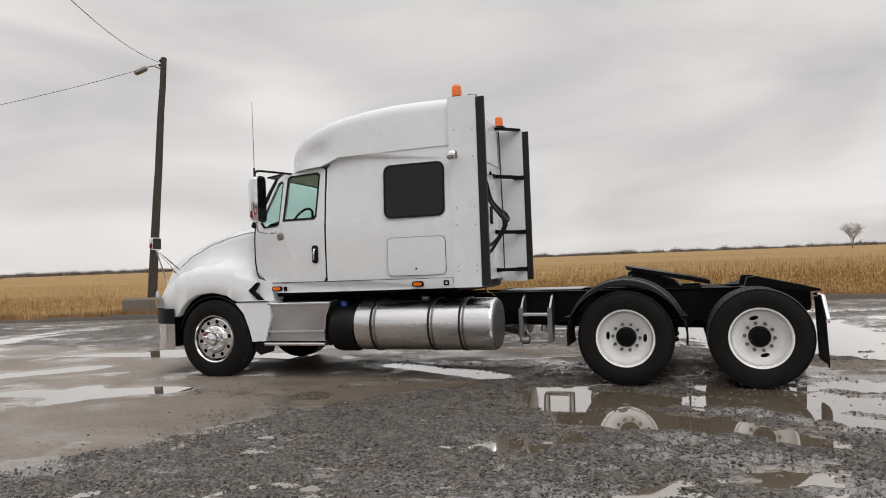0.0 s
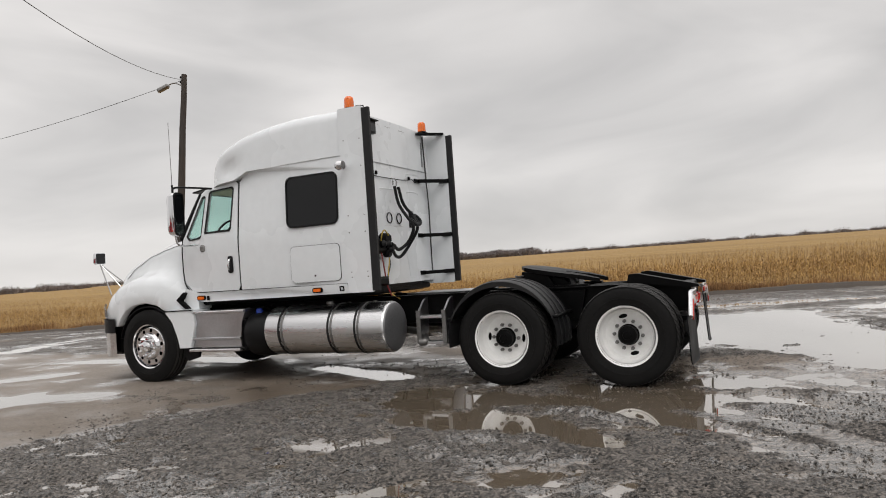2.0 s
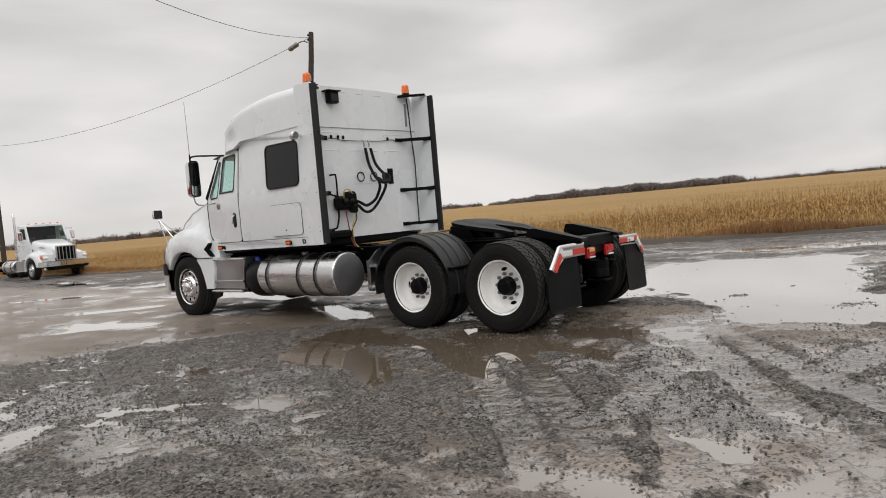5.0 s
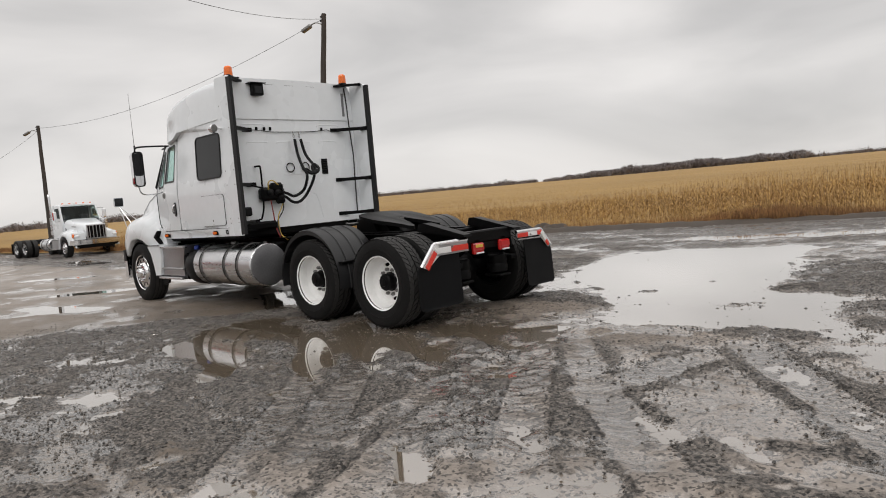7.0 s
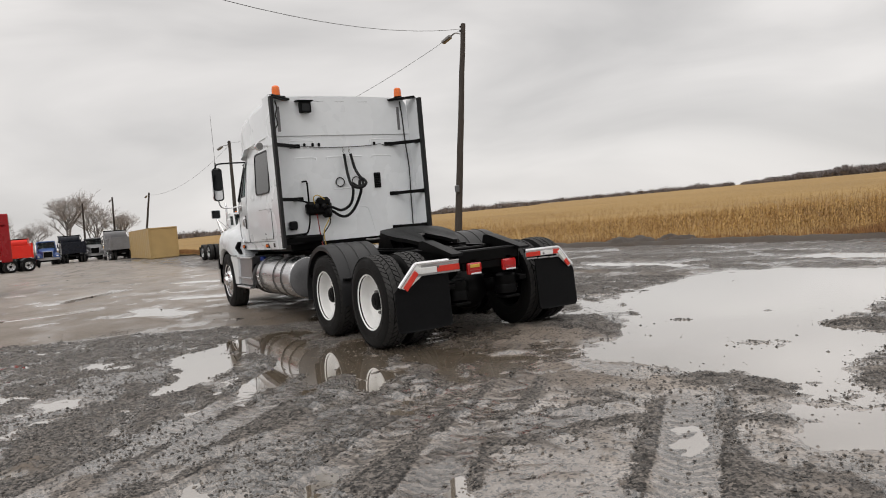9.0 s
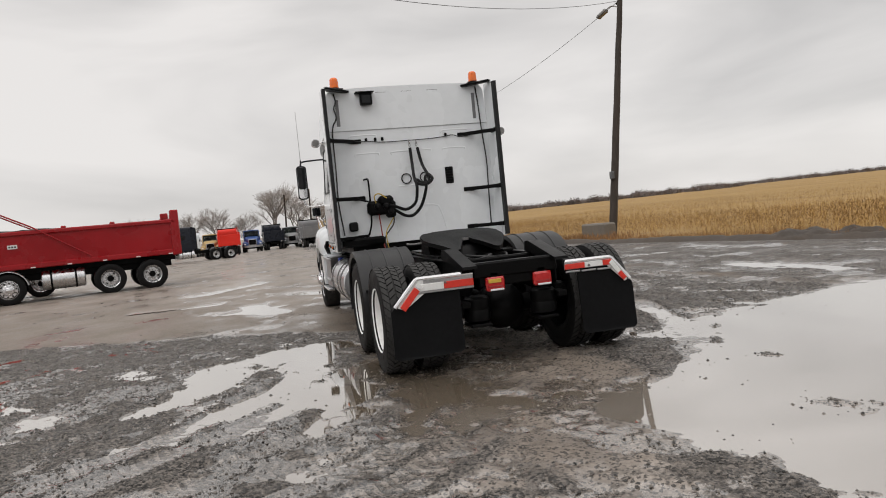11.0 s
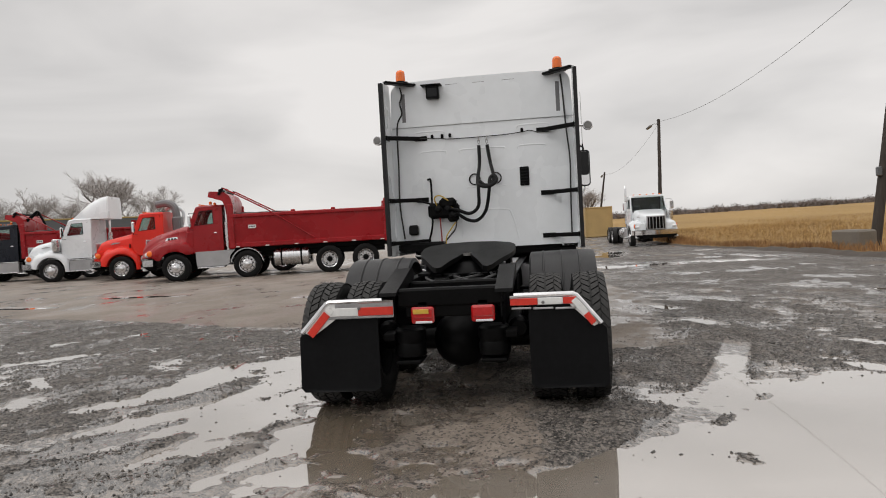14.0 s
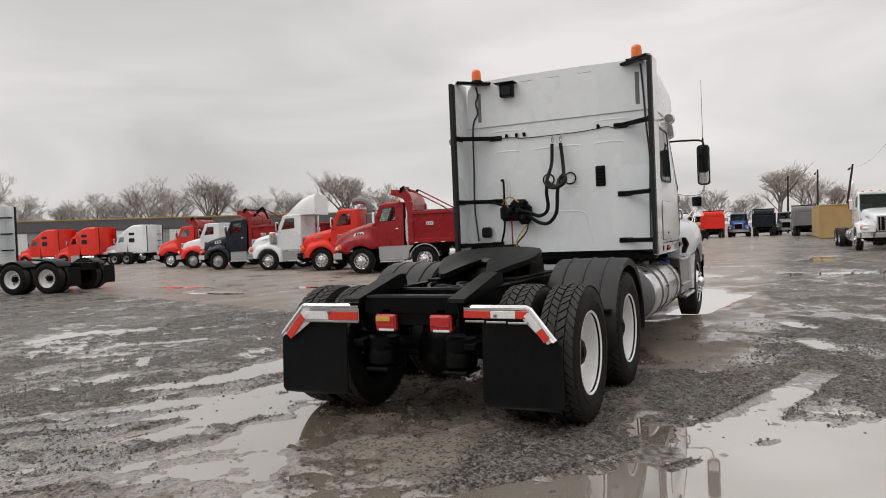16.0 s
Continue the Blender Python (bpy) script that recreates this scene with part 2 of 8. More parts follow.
def ground_material():
    """Crushed stone and mud: gloss follows how low, and so how wet, the spot lies."""
    m = bpy.data.materials.new("wet_gravel_lot")
    m.use_nodes = True
    n, l = m.node_tree.nodes, m.node_tree.links
    p = n["Principled BSDF"]
    geo = n.new("ShaderNodeNewGeometry")
    sep = n.new("ShaderNodeSeparateXYZ")
    l.new(geo.outputs["Position"], sep.inputs["Vector"])

    def tex(scale, detail=6.0, rough=0.6, stretch=None):
        t = n.new("ShaderNodeTexNoise")
        t.inputs["Scale"].default_value, t.inputs["Detail"].default_value, t.inputs["Roughness"].default_value = scale, detail, rough
        if stretch:
            mp = n.new("ShaderNodeMapping")
            mp.inputs["Scale"].default_value = stretch
            l.new(geo.outputs["Position"], mp.inputs["Vector"])
            l.new(mp.outputs["Vector"], t.inputs["Vector"])
        else:
            l.new(geo.outputs["Position"], t.inputs["Vector"])
        return t.outputs["Fac"]

    def rng(value, a, b, c, d, smooth=True):
        r = n.new("ShaderNodeMapRange")
        r.interpolation_type = "SMOOTHSTEP" if smooth else "LINEAR"
        for k, v in zip(("From Min", "From Max", "To Min", "To Max"), (a, b, c, d)):
            r.inputs[k].default_value = v
        l.new(value, r.inputs["Value"])
        return r.outputs["Result"]

    def math2(op, a, b):
        q = n.new("ShaderNodeMath")
        q.operation = op
        for k, v in enumerate((a, b)):
            if isinstance(v, (int, float)):
                q.inputs[k].default_value = v
            else:
                l.new(v, q.inputs[k])
        return q.outputs[0]

    def mix(fac, a, b):
        q = n.new("ShaderNodeMix")
        q.data_type = "RGBA"
        l.new(fac, q.inputs["Factor"])
        for k, v in (("A", a), ("B", b)):
            if isinstance(v, tuple):
                q.inputs[k].default_value = (*v, 1)
            else:
                l.new(v, q.inputs[k])
        return q.outputs["Result"]

    broad = tex(0.35, 5.0, 0.55, (0.6, 1.3, 1.0))
    streak = tex(1.3, 6.0, 0.6, (0.8, 1.2, 1.0))
    fine = tex(26.0, 6.0, 0.75)
    vor = n.new("ShaderNodeTexVoronoi")
    vor.inputs["Scale"].default_value, vor.inputs["Randomness"].default_value = 62.0, 1.0
    l.new(geo.outputs["Position"], vor.inputs["Vector"])
    vor2 = n.new("ShaderNodeTexVoronoi")
    vor2.inputs["Scale"].default_value = 130.0
    l.new(geo.outputs["Position"], vor2.inputs["Vector"])
    patch = tex(4.5, 6.0, 0.7)
    attr = n.new("ShaderNodeAttribute")
    attr.attribute_name = "mud"
    mud = attr.outputs["Fac"]
    attr2 = n.new("ShaderNodeAttribute")
    attr2.attribute_name = "silt_sheen"
    silt_sheen = attr2.outputs["Fac"]
    attr3 = n.new("ShaderNodeAttribute")
    attr3.attribute_name = "rut"
    attr4 = n.new("ShaderNodeAttribute")
    attr4.attribute_name = "rut_run"
    attr6 = n.new("ShaderNodeAttribute")
    attr6.attribute_name = "soaked"
    attr5 = n.new("ShaderNodeAttribute")
    attr5.attribute_name = "packed"
    packed = attr5.outputs["Fac"]
    lug = rng(math2("SINE", math2("MULTIPLY", attr4.outputs["Fac"], 2 * math.pi / 0.085), 0.0), -0.5, 0.5, 0.0, 1.0)
    vor3 = n.new("ShaderNodeTexVoronoi")
    vor3.inputs["Scale"].default_value = 36.0
    l.new(geo.outputs["Position"], vor3.inputs["Vector"])
    grain = tex(9.0, 8.0, 0.8)
    stones = mix(rng(vor.outputs["Color"], 0.34, 0.74, 0.0, 1.0, False), (0.0120, 0.0105, 0.0092), (0.235, 0.206, 0.180))
    stones = mix(rng(vor2.outputs["Color"], 0.3, 0.9, 0.0, 0.40, False), stones, (0.075, 0.066, 0.058))
    stones = mix(rng(vor3.outputs["Color"], 0.62, 0.72, 0.0, 0.35, False), stones, (0.014, 0.0128, 0.0115))
    stones = mix(rng(vor3.outputs["Color"], 0.30, 0.24, 0.0, 0.28, False), stones, (0.25, 0.22, 0.194))
    stones = mix(rng(patch, 0.54, 0.66, 0.0, 0.5), stones, (0.036, 0.032, 0.029))
    brown = mix(rng(fine, 0.3, 0.75, 0.0, 1.0), (0.088, 0.067, 0.048), (0.172, 0.134, 0.099))
    # pale mud, its colour lifted to stand for sky sheen on the wet
    pale = mix(rng(fine, 0.3, 0.75, 0.0, 1.0), (0.215, 0.184, 0.157), (0.40, 0.352, 0.310))
    muddy = mix(silt_sheen, brown, pale)
    muddy = mix(math2("MULTIPLY", rng(streak, 0.38, 0.62, 0.0, 0.55), math2("SUBTRACT", 1.0, packed)), muddy, (0.100, 0.082, 0.067))
    muddy = mix(rng(grain, 0.60, 0.70, 0.0, 0.55), muddy, (0.052, 0.044, 0.037))
    # shade in the hollows of the tyre prints, painted on top of the bump
    muddy = mix(math2("MULTIPLY", math2("MULTIPLY", attr3.outputs["Fac"], lug), 0.62), muddy, (0.050, 0.042, 0.035))
    speck = math2("MULTIPLY", rng(vor.outputs["Color"], 0.66, 0.70, 0.0, 0.8), math2("SUBTRACT", 1.0, math2("MULTIPLY", packed, 0.8)))
    muddy = mix(speck, muddy, (0.020, 0.018, 0.016))
    ragged = rng(math2("ADD", mud, math2("MULTIPLY", math2("SUBTRACT", grain, 0.5), 1.3)), 0.32, 0.62, 0.0, 1.0)
    col = mix(ragged, stones, muddy)
    l.new(col, p.inputs["Base Color"])
    fall = math2("MULTIPLY", math2("MINIMUM", math2("ADD", sep.outputs["X"], 18.0), 0.0), 0.005)
    wet = rng(math2("SUBTRACT", sep.outputs["Z"], fall), -0.012, 0.030, 1.0, 0.0)
    wet = math2("ADD", wet, math2("MULTIPLY", rng(streak, 0.42, 0.66, 0.0, 1.0), 0.45))
    wet = math2("ADD", wet, math2("MULTIPLY", rng(broad, 0.4, 0.65, 0.0, 1.0), 0.25))
    dryer = rng(packed, 0.0, 1.0, 1.0, 0.72)
    wet = math2("MULTIPLY", wet, dryer)
    film = math2("ADD", tex(1.1, 8.0, 0.62, (0.75, 1.0, 1.0)), math2("MULTIPLY", math2("SUBTRACT", grain, 0.5), 0.16))
    film = rng(math2("ADD", film, math2("MULTIPLY", attr6.outputs["Fac"], 0.07)), 0.552, 0.600, 0.0, 1.0)
    film = math2("MULTIPLY", film, rng(packed, 0.0, 1.0, 1.0, 0.5))
    wet = math2("ADD", wet, math2("MULTIPLY", film, 0.9))
    rough = rng(wet, 0.0, 1.25, 0.72, 0.18)
    l.new(rng(math2("MULTIPLY", wet, math2("MAXIMUM", film, math2("ADD", math2("MULTIPLY", ragged, 0.9), 0.1))), 0.35, 1.1, 0.0, 0.75), p.inputs["Coat Weight"])
    p.inputs["Coat Roughness"].default_value = 0.10
    p.inputs["Coat IOR"].default_value = 2.1
    rough = math2("ADD", rough, math2("MULTIPLY", rng(fine, 0.3, 0.7, -0.06, 0.06), 1.0))
    l.new(rough, p.inputs["Roughness"])
    p.inputs["Specular IOR Level"].default_value = 0.42
    hgt = math2("ADD", math2("MULTIPLY", vor.outputs["Distance"], -0.45), math2("MULTIPLY", fine, 0.9))
    hgt = math2("ADD", hgt, math2("MULTIPLY", patch, 0.8))
    hgt = math2("ADD", hgt, math2("MULTIPLY", vor3.outputs["Distance"], -0.2))
    hgt = math2("ADD", hgt, math2("MULTIPLY", math2("MULTIPLY", attr3.outputs["Fac"], lug), -0.8))
    b = n.new("ShaderNodeBump")
    b.inputs["Distance"].default_value = 0.02
    l.new(rng(math2("SUBTRACT", ragged, attr3.outputs["Fac"]), 0.0, 1.0, 1.0, 0.38), b.inputs["Strength"])
    l.new(hgt, b.inputs["Height"])
    l.new(b.outputs["Normal"], p.inputs["Normal"])
    return m


def water_material():
    m = bpy.data.materials.new("muddy_rain_water")
    m.use_nodes = True
    n, l = m.node_tree.nodes, m.node_tree.links
    p = n["Principled BSDF"]
    geo = n.new("ShaderNodeNewGeometry")
    mp = n.new("ShaderNodeMapping")
    mp.inputs["Scale"].default_value = (0.11, 0.12, 0.0)
    l.new(geo.outputs["Position"], mp.inputs["Vector"])
    sep = n.new("ShaderNodeSeparateXYZ")
    l.new(mp.outputs["Vector"], sep.inputs["Vector"])
    silt_sheen = n.new("ShaderNodeMath")
    silt_sheen.operation = "ADD"
    l.new(sep.outputs["X"], silt_sheen.inputs[0]), l.new(sep.outputs["Y"], silt_sheen.inputs[1])
    t = n.new("ShaderNodeTexNoise")
    t.inputs["Scale"].default_value, t.inputs["Detail"].default_value = 0.8, 6.0
    l.new(geo.outputs["Position"], t.inputs["Vector"])
    mix_silt_sheen = n.new("ShaderNodeMath")
    mix_silt_sheen.operation = "ADD"
    l.new(silt_sheen.outputs[0], mix_silt_sheen.inputs[0]), l.new(t.outputs["Fac"], mix_silt_sheen.inputs[1])
    # brown to pale muddy water; the colour also carries some painted sky reflection
    r = n.new("ShaderNodeValToRGB")
    r.color_ramp.elements[0].position, r.color_ramp.elements[0].color = 0.62, (0.180, 0.143, 0.104, 1)
    r.color_ramp.elements[1].position, r.color_ramp.elements[1].color = 1.15, (0.30, 0.265, 0.228, 1)
    l.new(mix_silt_sheen.outputs[0], r.inputs["Fac"])
    l.new(r.outputs["Color"], p.inputs["Base Color"])
    p.inputs["Roughness"].default_value = 0.03
    p.inputs["IOR"].default_value = 3.4
    p.inputs["Coat Weight"].default_value = 1.0
    p.inputs["Coat IOR"].default_value = 1.9
    p.inputs["Coat Roughness"].default_value = 0.02
    w = n.new("ShaderNodeTexNoise")
    w.inputs["Scale"].default_value, w.inputs["Detail"].default_value = 9.0, 2.0
    l.new(geo.outputs["Position"], w.inputs["Vector"])
    b = n.new("ShaderNodeBump")
    b.inputs["Strength"].default_value, b.inputs["Distance"].default_value = 0.02, 0.01
    l.new(w.outputs["Fac"], b.inputs["Height"])
    l.new(b.outputs["Normal"], p.inputs["Normal"])
    return m


def field_material():
    m = bpy.data.materials.new("harvested_corn_field")
    m.use_nodes = True
    n, l = m.node_tree.nodes, m.node_tree.links
    p = n["Principled BSDF"]
    geo = n.new("ShaderNodeNewGeometry")
    cols = []
    for scale, stretch in ((0.035, (0.35, 1.6, 1)), (3.5, (1, 1, 1))):
        mp = n.new("ShaderNodeMapping")
        mp.inputs["Scale"].default_value = stretch
        mp.inputs["Rotation"].default_value = (0, 0, radians(-12))
        l.new(geo.outputs["Position"], mp.inputs["Vector"])
        t = n.new("ShaderNodeTexNoise")
        t.inputs["Scale"].default_value, t.inputs["Detail"].default_value, t.inputs["Roughness"].default_value = scale, 8.0, 0.65
        l.new(mp.outputs["Vector"], t.inputs["Vector"])
        cols.append(t.outputs["Fac"])
    add = n.new("ShaderNodeMath")
    add.operation = "ADD"
    l.new(cols[0], add.inputs[0]), l.new(cols[1], add.inputs[1])
    r = n.new("ShaderNodeValToRGB")
    e = r.color_ramp.elements
    e[0].position, e[0].color = 0.62, (0.18, 0.105, 0.033, 1)
    e[1].position, e[1].color = 1.35, (0.45, 0.285, 0.095, 1)
    half = n.new("ShaderNodeMath")
    half.operation = "MULTIPLY"
    half.inputs[1].default_value = 0.5
    l.new(add.outputs[0], half.inputs[0])
    e[0].position, e[1].position = 0.33, 0.67
    l.new(half.outputs[0], r.inputs["Fac"])
    l.new(r.outputs["Color"], p.inputs["Base Color"])
    p.inputs["Roughness"].default_value = 0.9
    b = n.new("ShaderNodeBump")
    b.inputs["Strength"].default_value, b.inputs["Distance"].default_value = 0.6, 0.3
    l.new(cols[1], b.inputs["Height"])
    l.new(b.outputs["Normal"], p.inputs["Normal"])
    return m


GROUND, WATER, FIELD = ground_material(), water_material(), field_material()
SOIL = pbr("dark_wet_soil", (0.055, 0.042, 0.032), 0.8, var=0.35, bump=0.5, bump_scale=12)


# ---- mesh helpers ----
class Shape:
    """Collects faces of one mesh."""

    def __init__(self):
        self.v, self.f = [], []

    def add(self, verts, faces):
        o = len(self.v)
        self.v += [tuple(p) for p in verts]
        self.f += [tuple(o + i for i in f) for f in faces]
        return self

    def box(self, c, s, bevel=0.01, turn=None):
        h = [max(k / 2, 1e-4) for k in s]
        b = min(bevel, *(k * 0.8 for k in h))
        vs, idx = [], {}
        for sx in (-1, 1):
            for sy in (-1, 1):
                for sz in (-1, 1):
                    for ax in range(3):
                        q = [sx * h[0], sy * h[1], sz * h[2]]
                        for k, sg in enumerate((sx, sy, sz)):
                            if k != ax:
                                q[k] -= sg * b
                        idx[sx, sy, sz, ax] = len(vs)
                        vs.append(Vector(q))
        fs = []
        for ax in range(3):
            o1, o2 = [k for k in range(3) if k != ax]
            for sg in (-1, 1):
                ring = []
                for a, e in ((-1, -1), (1, -1), (1, 1), (-1, 1)):
                    k = [0, 0, 0]
                    k[ax], k[o1], k[o2] = sg, a, e
                    ring.append(idx[(*k, ax)])
                fs.append(ring)
            for a in (-1, 1):
                for e in (-1, 1):
                    k0, k1 = [0, 0, 0], [0, 0, 0]
                    k0[ax], k0[o1], k0[o2] = -1, a, e
                    k1[ax], k1[o1], k1[o2] = 1, a, e
                    fs.append([idx[(*k0, o1)], idx[(*k1, o1)], idx[(*k1, o2)], idx[(*k0, o2)]])
        for sx in (-1, 1):
            for sy in (-1, 1):
                for sz in (-1, 1):
                    fs.append([idx[sx, sy, sz, k] for k in range(3)])
        m = Matrix.Translation(c) @ (turn.to_4x4() if turn else Matrix())
        return self.add([m @ p for p in vs], fs)

    def beam(self, a, b, w, h, bevel=0.006):
        """A bar of section w (level) by h between two points."""
        a, b = Vector(a), Vector(b)
        d = b - a
        x = d.normalized()
        up = Vector((0, 0, 1)) if abs(x.z) < 0.95 else Vector((1, 0, 0))
        y = up.cross(x).normalized()
        z = x.cross(y)
        return self.box((a + b) / 2, (d.length, w, h), bevel, Matrix((x, y, z)).transposed())

    def loft(self, rings, closed=True, caps=True):
        n = len(rings[0])
        fs = []
        for i in range(len(rings) - 1):
            for j in range(n if closed else n - 1):
                k = (j + 1) % n
                fs.append((i * n + j, i * n + k, (i + 1) * n + k, (i + 1) * n + j))
        if caps:
            fs += [tuple(range(n)), tuple(range((len(rings) - 1) * n, len(rings) * n))]
        return self.add([p for r in rings for p in r], fs)

    def lathe(self, profile, origin, axis="y", n=24, caps=True, sign=1.0):
        """profile: (distance along the axis, radius)."""
        rings = []
        for d, r in profile:
            ring = []
            for k in range(n):
                a = 2 * math.pi * k / n
                c, s = r * math.cos(a), r * math.sin(a)
                d2 = d * sign
                q = {"y": (c, d2, s), "x": (d2, c, s), "z": (c, s, d2)}[axis]
                ring.append(tuple(o + w for o, w in zip(origin, q)))
            rings.append(ring)
        return self.loft(rings, True, caps)

    def rod(self, a, b, r, n=10, r2=None):
        return self.tube([a, b], r, n, r2)

    def tube(self, pts, r, n=8, r2=None):
        pts = [Vector(p) for p in pts]
        rings = []
        t0 = (pts[1] - pts[0]).normalized()
        u = t0.orthogonal().normalized()
        for i, p in enumerate(pts):
            t = (pts[min(i + 1, len(pts) - 1)] - pts[max(i - 1, 0)]).normalized()
            u = (u - t * u.dot(t)).normalized()
            w = t.cross(u)
            rr = r if r2 is None else r + (r2 - r) * i / (len(pts) - 1)
            rings.append([p + rr * (u * math.cos(2 * math.pi * k / n) + w * math.sin(2 * math.pi * k / n)) for k in range(n)])
        return self.loft(rings)

    def plate(self, outer, holes, place, d0, d1):
        """A sheet with openings: 2D outlines, and place(u, v, d) that lays them in space between depths d0 and d1."""
        loops = [outer, *holes]
        flat = [p for lp in loops for p in lp]
        tris = tessellate_polygon([[Vector((u, v, 0)) for u, v in lp] for lp in loops])
        n = len(flat)
        fs = [tuple(t) for t in tris] + [tuple(n + i for i in reversed(t)) for t in tris]
        o = 0
        for lp in loops:
            for j in range(len(lp)):
                a, b = o + j, o + (j + 1) % len(lp)
                fs.append((a, b, n + b, n + a))
            o += len(lp)
        return self.add([place(u, v, d0) for u, v in flat] + [place(u, v, d1) for u, v in flat], fs)

    def mirrored(self):
        s = Shape()
        s.v = [(x, -y, z) for x, y, z in self.v]
        s.f = [tuple(reversed(f)) for f in self.f]
        return s

    def mesh(self, name, mat, smooth=35, recalc=True):
        me = bpy.data.meshes.new(name)
        me.from_pydata([tuple(p) for p in self.v], [], self.f)
        if recalc:
            bm = bmesh.new()
            bm.from_mesh(me)
            bmesh.ops.recalc_face_normals(bm, faces=bm.faces)
            bm.to_mesh(me)
            bm.free()
        me.materials.append(mat)
        if smooth:
            me.polygons.foreach_set("use_smooth", [True] * len(me.polygons))
            me.set_sharp_from_angle(angle=radians(smooth))
        return me


def part(name, shape, mat, parent, label="", smooth=35):
    ob = new(name, shape if isinstance(shape, bpy.types.Mesh) else shape.mesh(name, mat, smooth))
    ob.parent = parent
    if label:
        ob["label"] = label
    return ob


def thing(name, shape, mat, label, category, group="", kind="", smooth=35):
    return tagged(new(name, shape.mesh(name, mat, smooth)), label, category, group, kind)


def root(name, label, category, group="", m=None):
    ob = tagged(new(name), label, category, group)
    ob.empty_display_size = 0.2
    if m is not None:
        ob.matrix_basis = m
    return ob


def lerp(x, table):
    if x <= table[0][0]:
        return table[0][1]
    for (a, p), (b, q) in zip(table, table[1:]):
        if x <= b:
            f = (x - a) / (b - a)
            f = f * f * (3 - 2 * f) * 0.35 + f * 0.65
            return p + (q - p) * f
    return table[-1][1]


def rounded(x0, z0, x1, z1, r, n=5):
    out = []
    for cx, cz, a0 in ((x1 - r, z1 - r, 0), (x0 + r, z1 - r, 90), (x0 + r, z0 + r, 180), (x1 - r, z0 + r, 270)):
        for k in range(n + 1):
            a = radians(a0 + 90 * k / n)
            out.append((cx + r * math.cos(a), cz + r * math.sin(a)))
    return out


def curve_points(pts, n=8):
    """A smooth line through points."""
    pts = [Vector(p) for p in pts]
    ext = [2 * pts[0] - pts[1], *pts, 2 * pts[-1] - pts[-2]]
    out = []
    for i in range(1, len(ext) - 2):
        p0, p1, p2, p3 = ext[i - 1 : i + 3]
        for k in range(n):
            t = k / n
            out.append(0.5 * (2 * p1 + (p2 - p0) * t + (2 * p0 - 5 * p1 + 4 * p2 - p3) * t * t + (3 * p1 - p0 - 3 * p2 + p3) * t ** 3))
    out.append(pts[-1])
    return out


def bulk(name, verts, faces, mat, smooth=False):
    """One mesh from arrays of corners and equal-sided faces."""
    verts, faces = np.asarray(verts, np.float32), np.asarray(faces, np.int32)
    me = bpy.data.meshes.new(name)
    k = faces.shape[1]
    me.vertices.add(len(verts))
    me.vertices.foreach_set("co", verts.ravel())
    me.loops.add(faces.size)
    me.loops.foreach_set("vertex_index", faces.ravel())
    me.polygons.add(len(faces))
    me.polygons.foreach_set("loop_start", np.arange(0, faces.size, k, dtype=np.int32))
    me.polygons.foreach_set("use_smooth", np.full(len(faces), smooth))
    me.materials.append(mat)
    me.update(calc_edges=True)
    return me


def scatter(template_v, template_f, place, angle, size, squash=None):
    """Copies of a small template, turned about z and scaled, as one set of arrays."""
    tv, tf = np.asarray(template_v, float), np.asarray(template_f, int)
    c, s = np.cos(angle)[:, None], np.sin(angle)[:, None]
    x, y, z = tv.T
    v = np.stack([c * x - s * y, s * x + c * y, np.broadcast_to(z, (len(angle), len(z)))], -1) * np.asarray(size)[:, None, None]
    if squash is not None:
        v[..., 2] *= np.asarray(squash)[:, None]
    v += np.asarray(place)[:, None, :]
    f = tf[None] + (np.arange(len(angle)) * len(tv))[:, None, None]
    return v.reshape(-1, 3), f.reshape(-1, tf.shape[1])


def lattice(x, y, seed):
    """Smooth value noise between 0 and 1."""
    ix, iy = np.floor(x).astype(np.int64), np.floor(y).astype(np.int64)
    fx, fy = x - ix, y - iy
    fx, fy = fx * fx * (3 - 2 * fx), fy * fy * (3 - 2 * fy)

    def cell(a, b):
        h = (a * 374761393 + b * 668265263 + seed * 974634777) & 0xFFFFFFFF
        h = ((h ^ (h >> 13)) * 1274126177) & 0xFFFFFFFF
        return ((h ^ (h >> 16)) & 0xFFFF) / 65535.0

    return (cell(ix, iy) * (1 - fx) + cell(ix + 1, iy) * fx) * (1 - fy) + (cell(ix, iy + 1) * (1 - fx) + cell(ix + 1, iy + 1) * fx) * fy


def octaves(x, y, seed, n=4):
    out, amp, total = 0, 1.0, 0.0
    for k in range(n):
        out = out + amp * lattice(x * 2 ** k + 17.3 * k, y * 2 ** k - 9.1 * k, seed + k)
        total += amp
        amp *= 0.5
    return out / total - 0.5


# ---- ground: the lot, its hollows full of rain water, wheel ruts ----
EDGE_X0, EDGE_Y0, EDGE_ANGLE = 0.0, 12.4, 12.0  # the lot's border with the field
EDGE_DIR = (math.cos(radians(EDGE_ANGLE)), math.sin(radians(EDGE_ANGLE)))
WATER_Z = -0.012
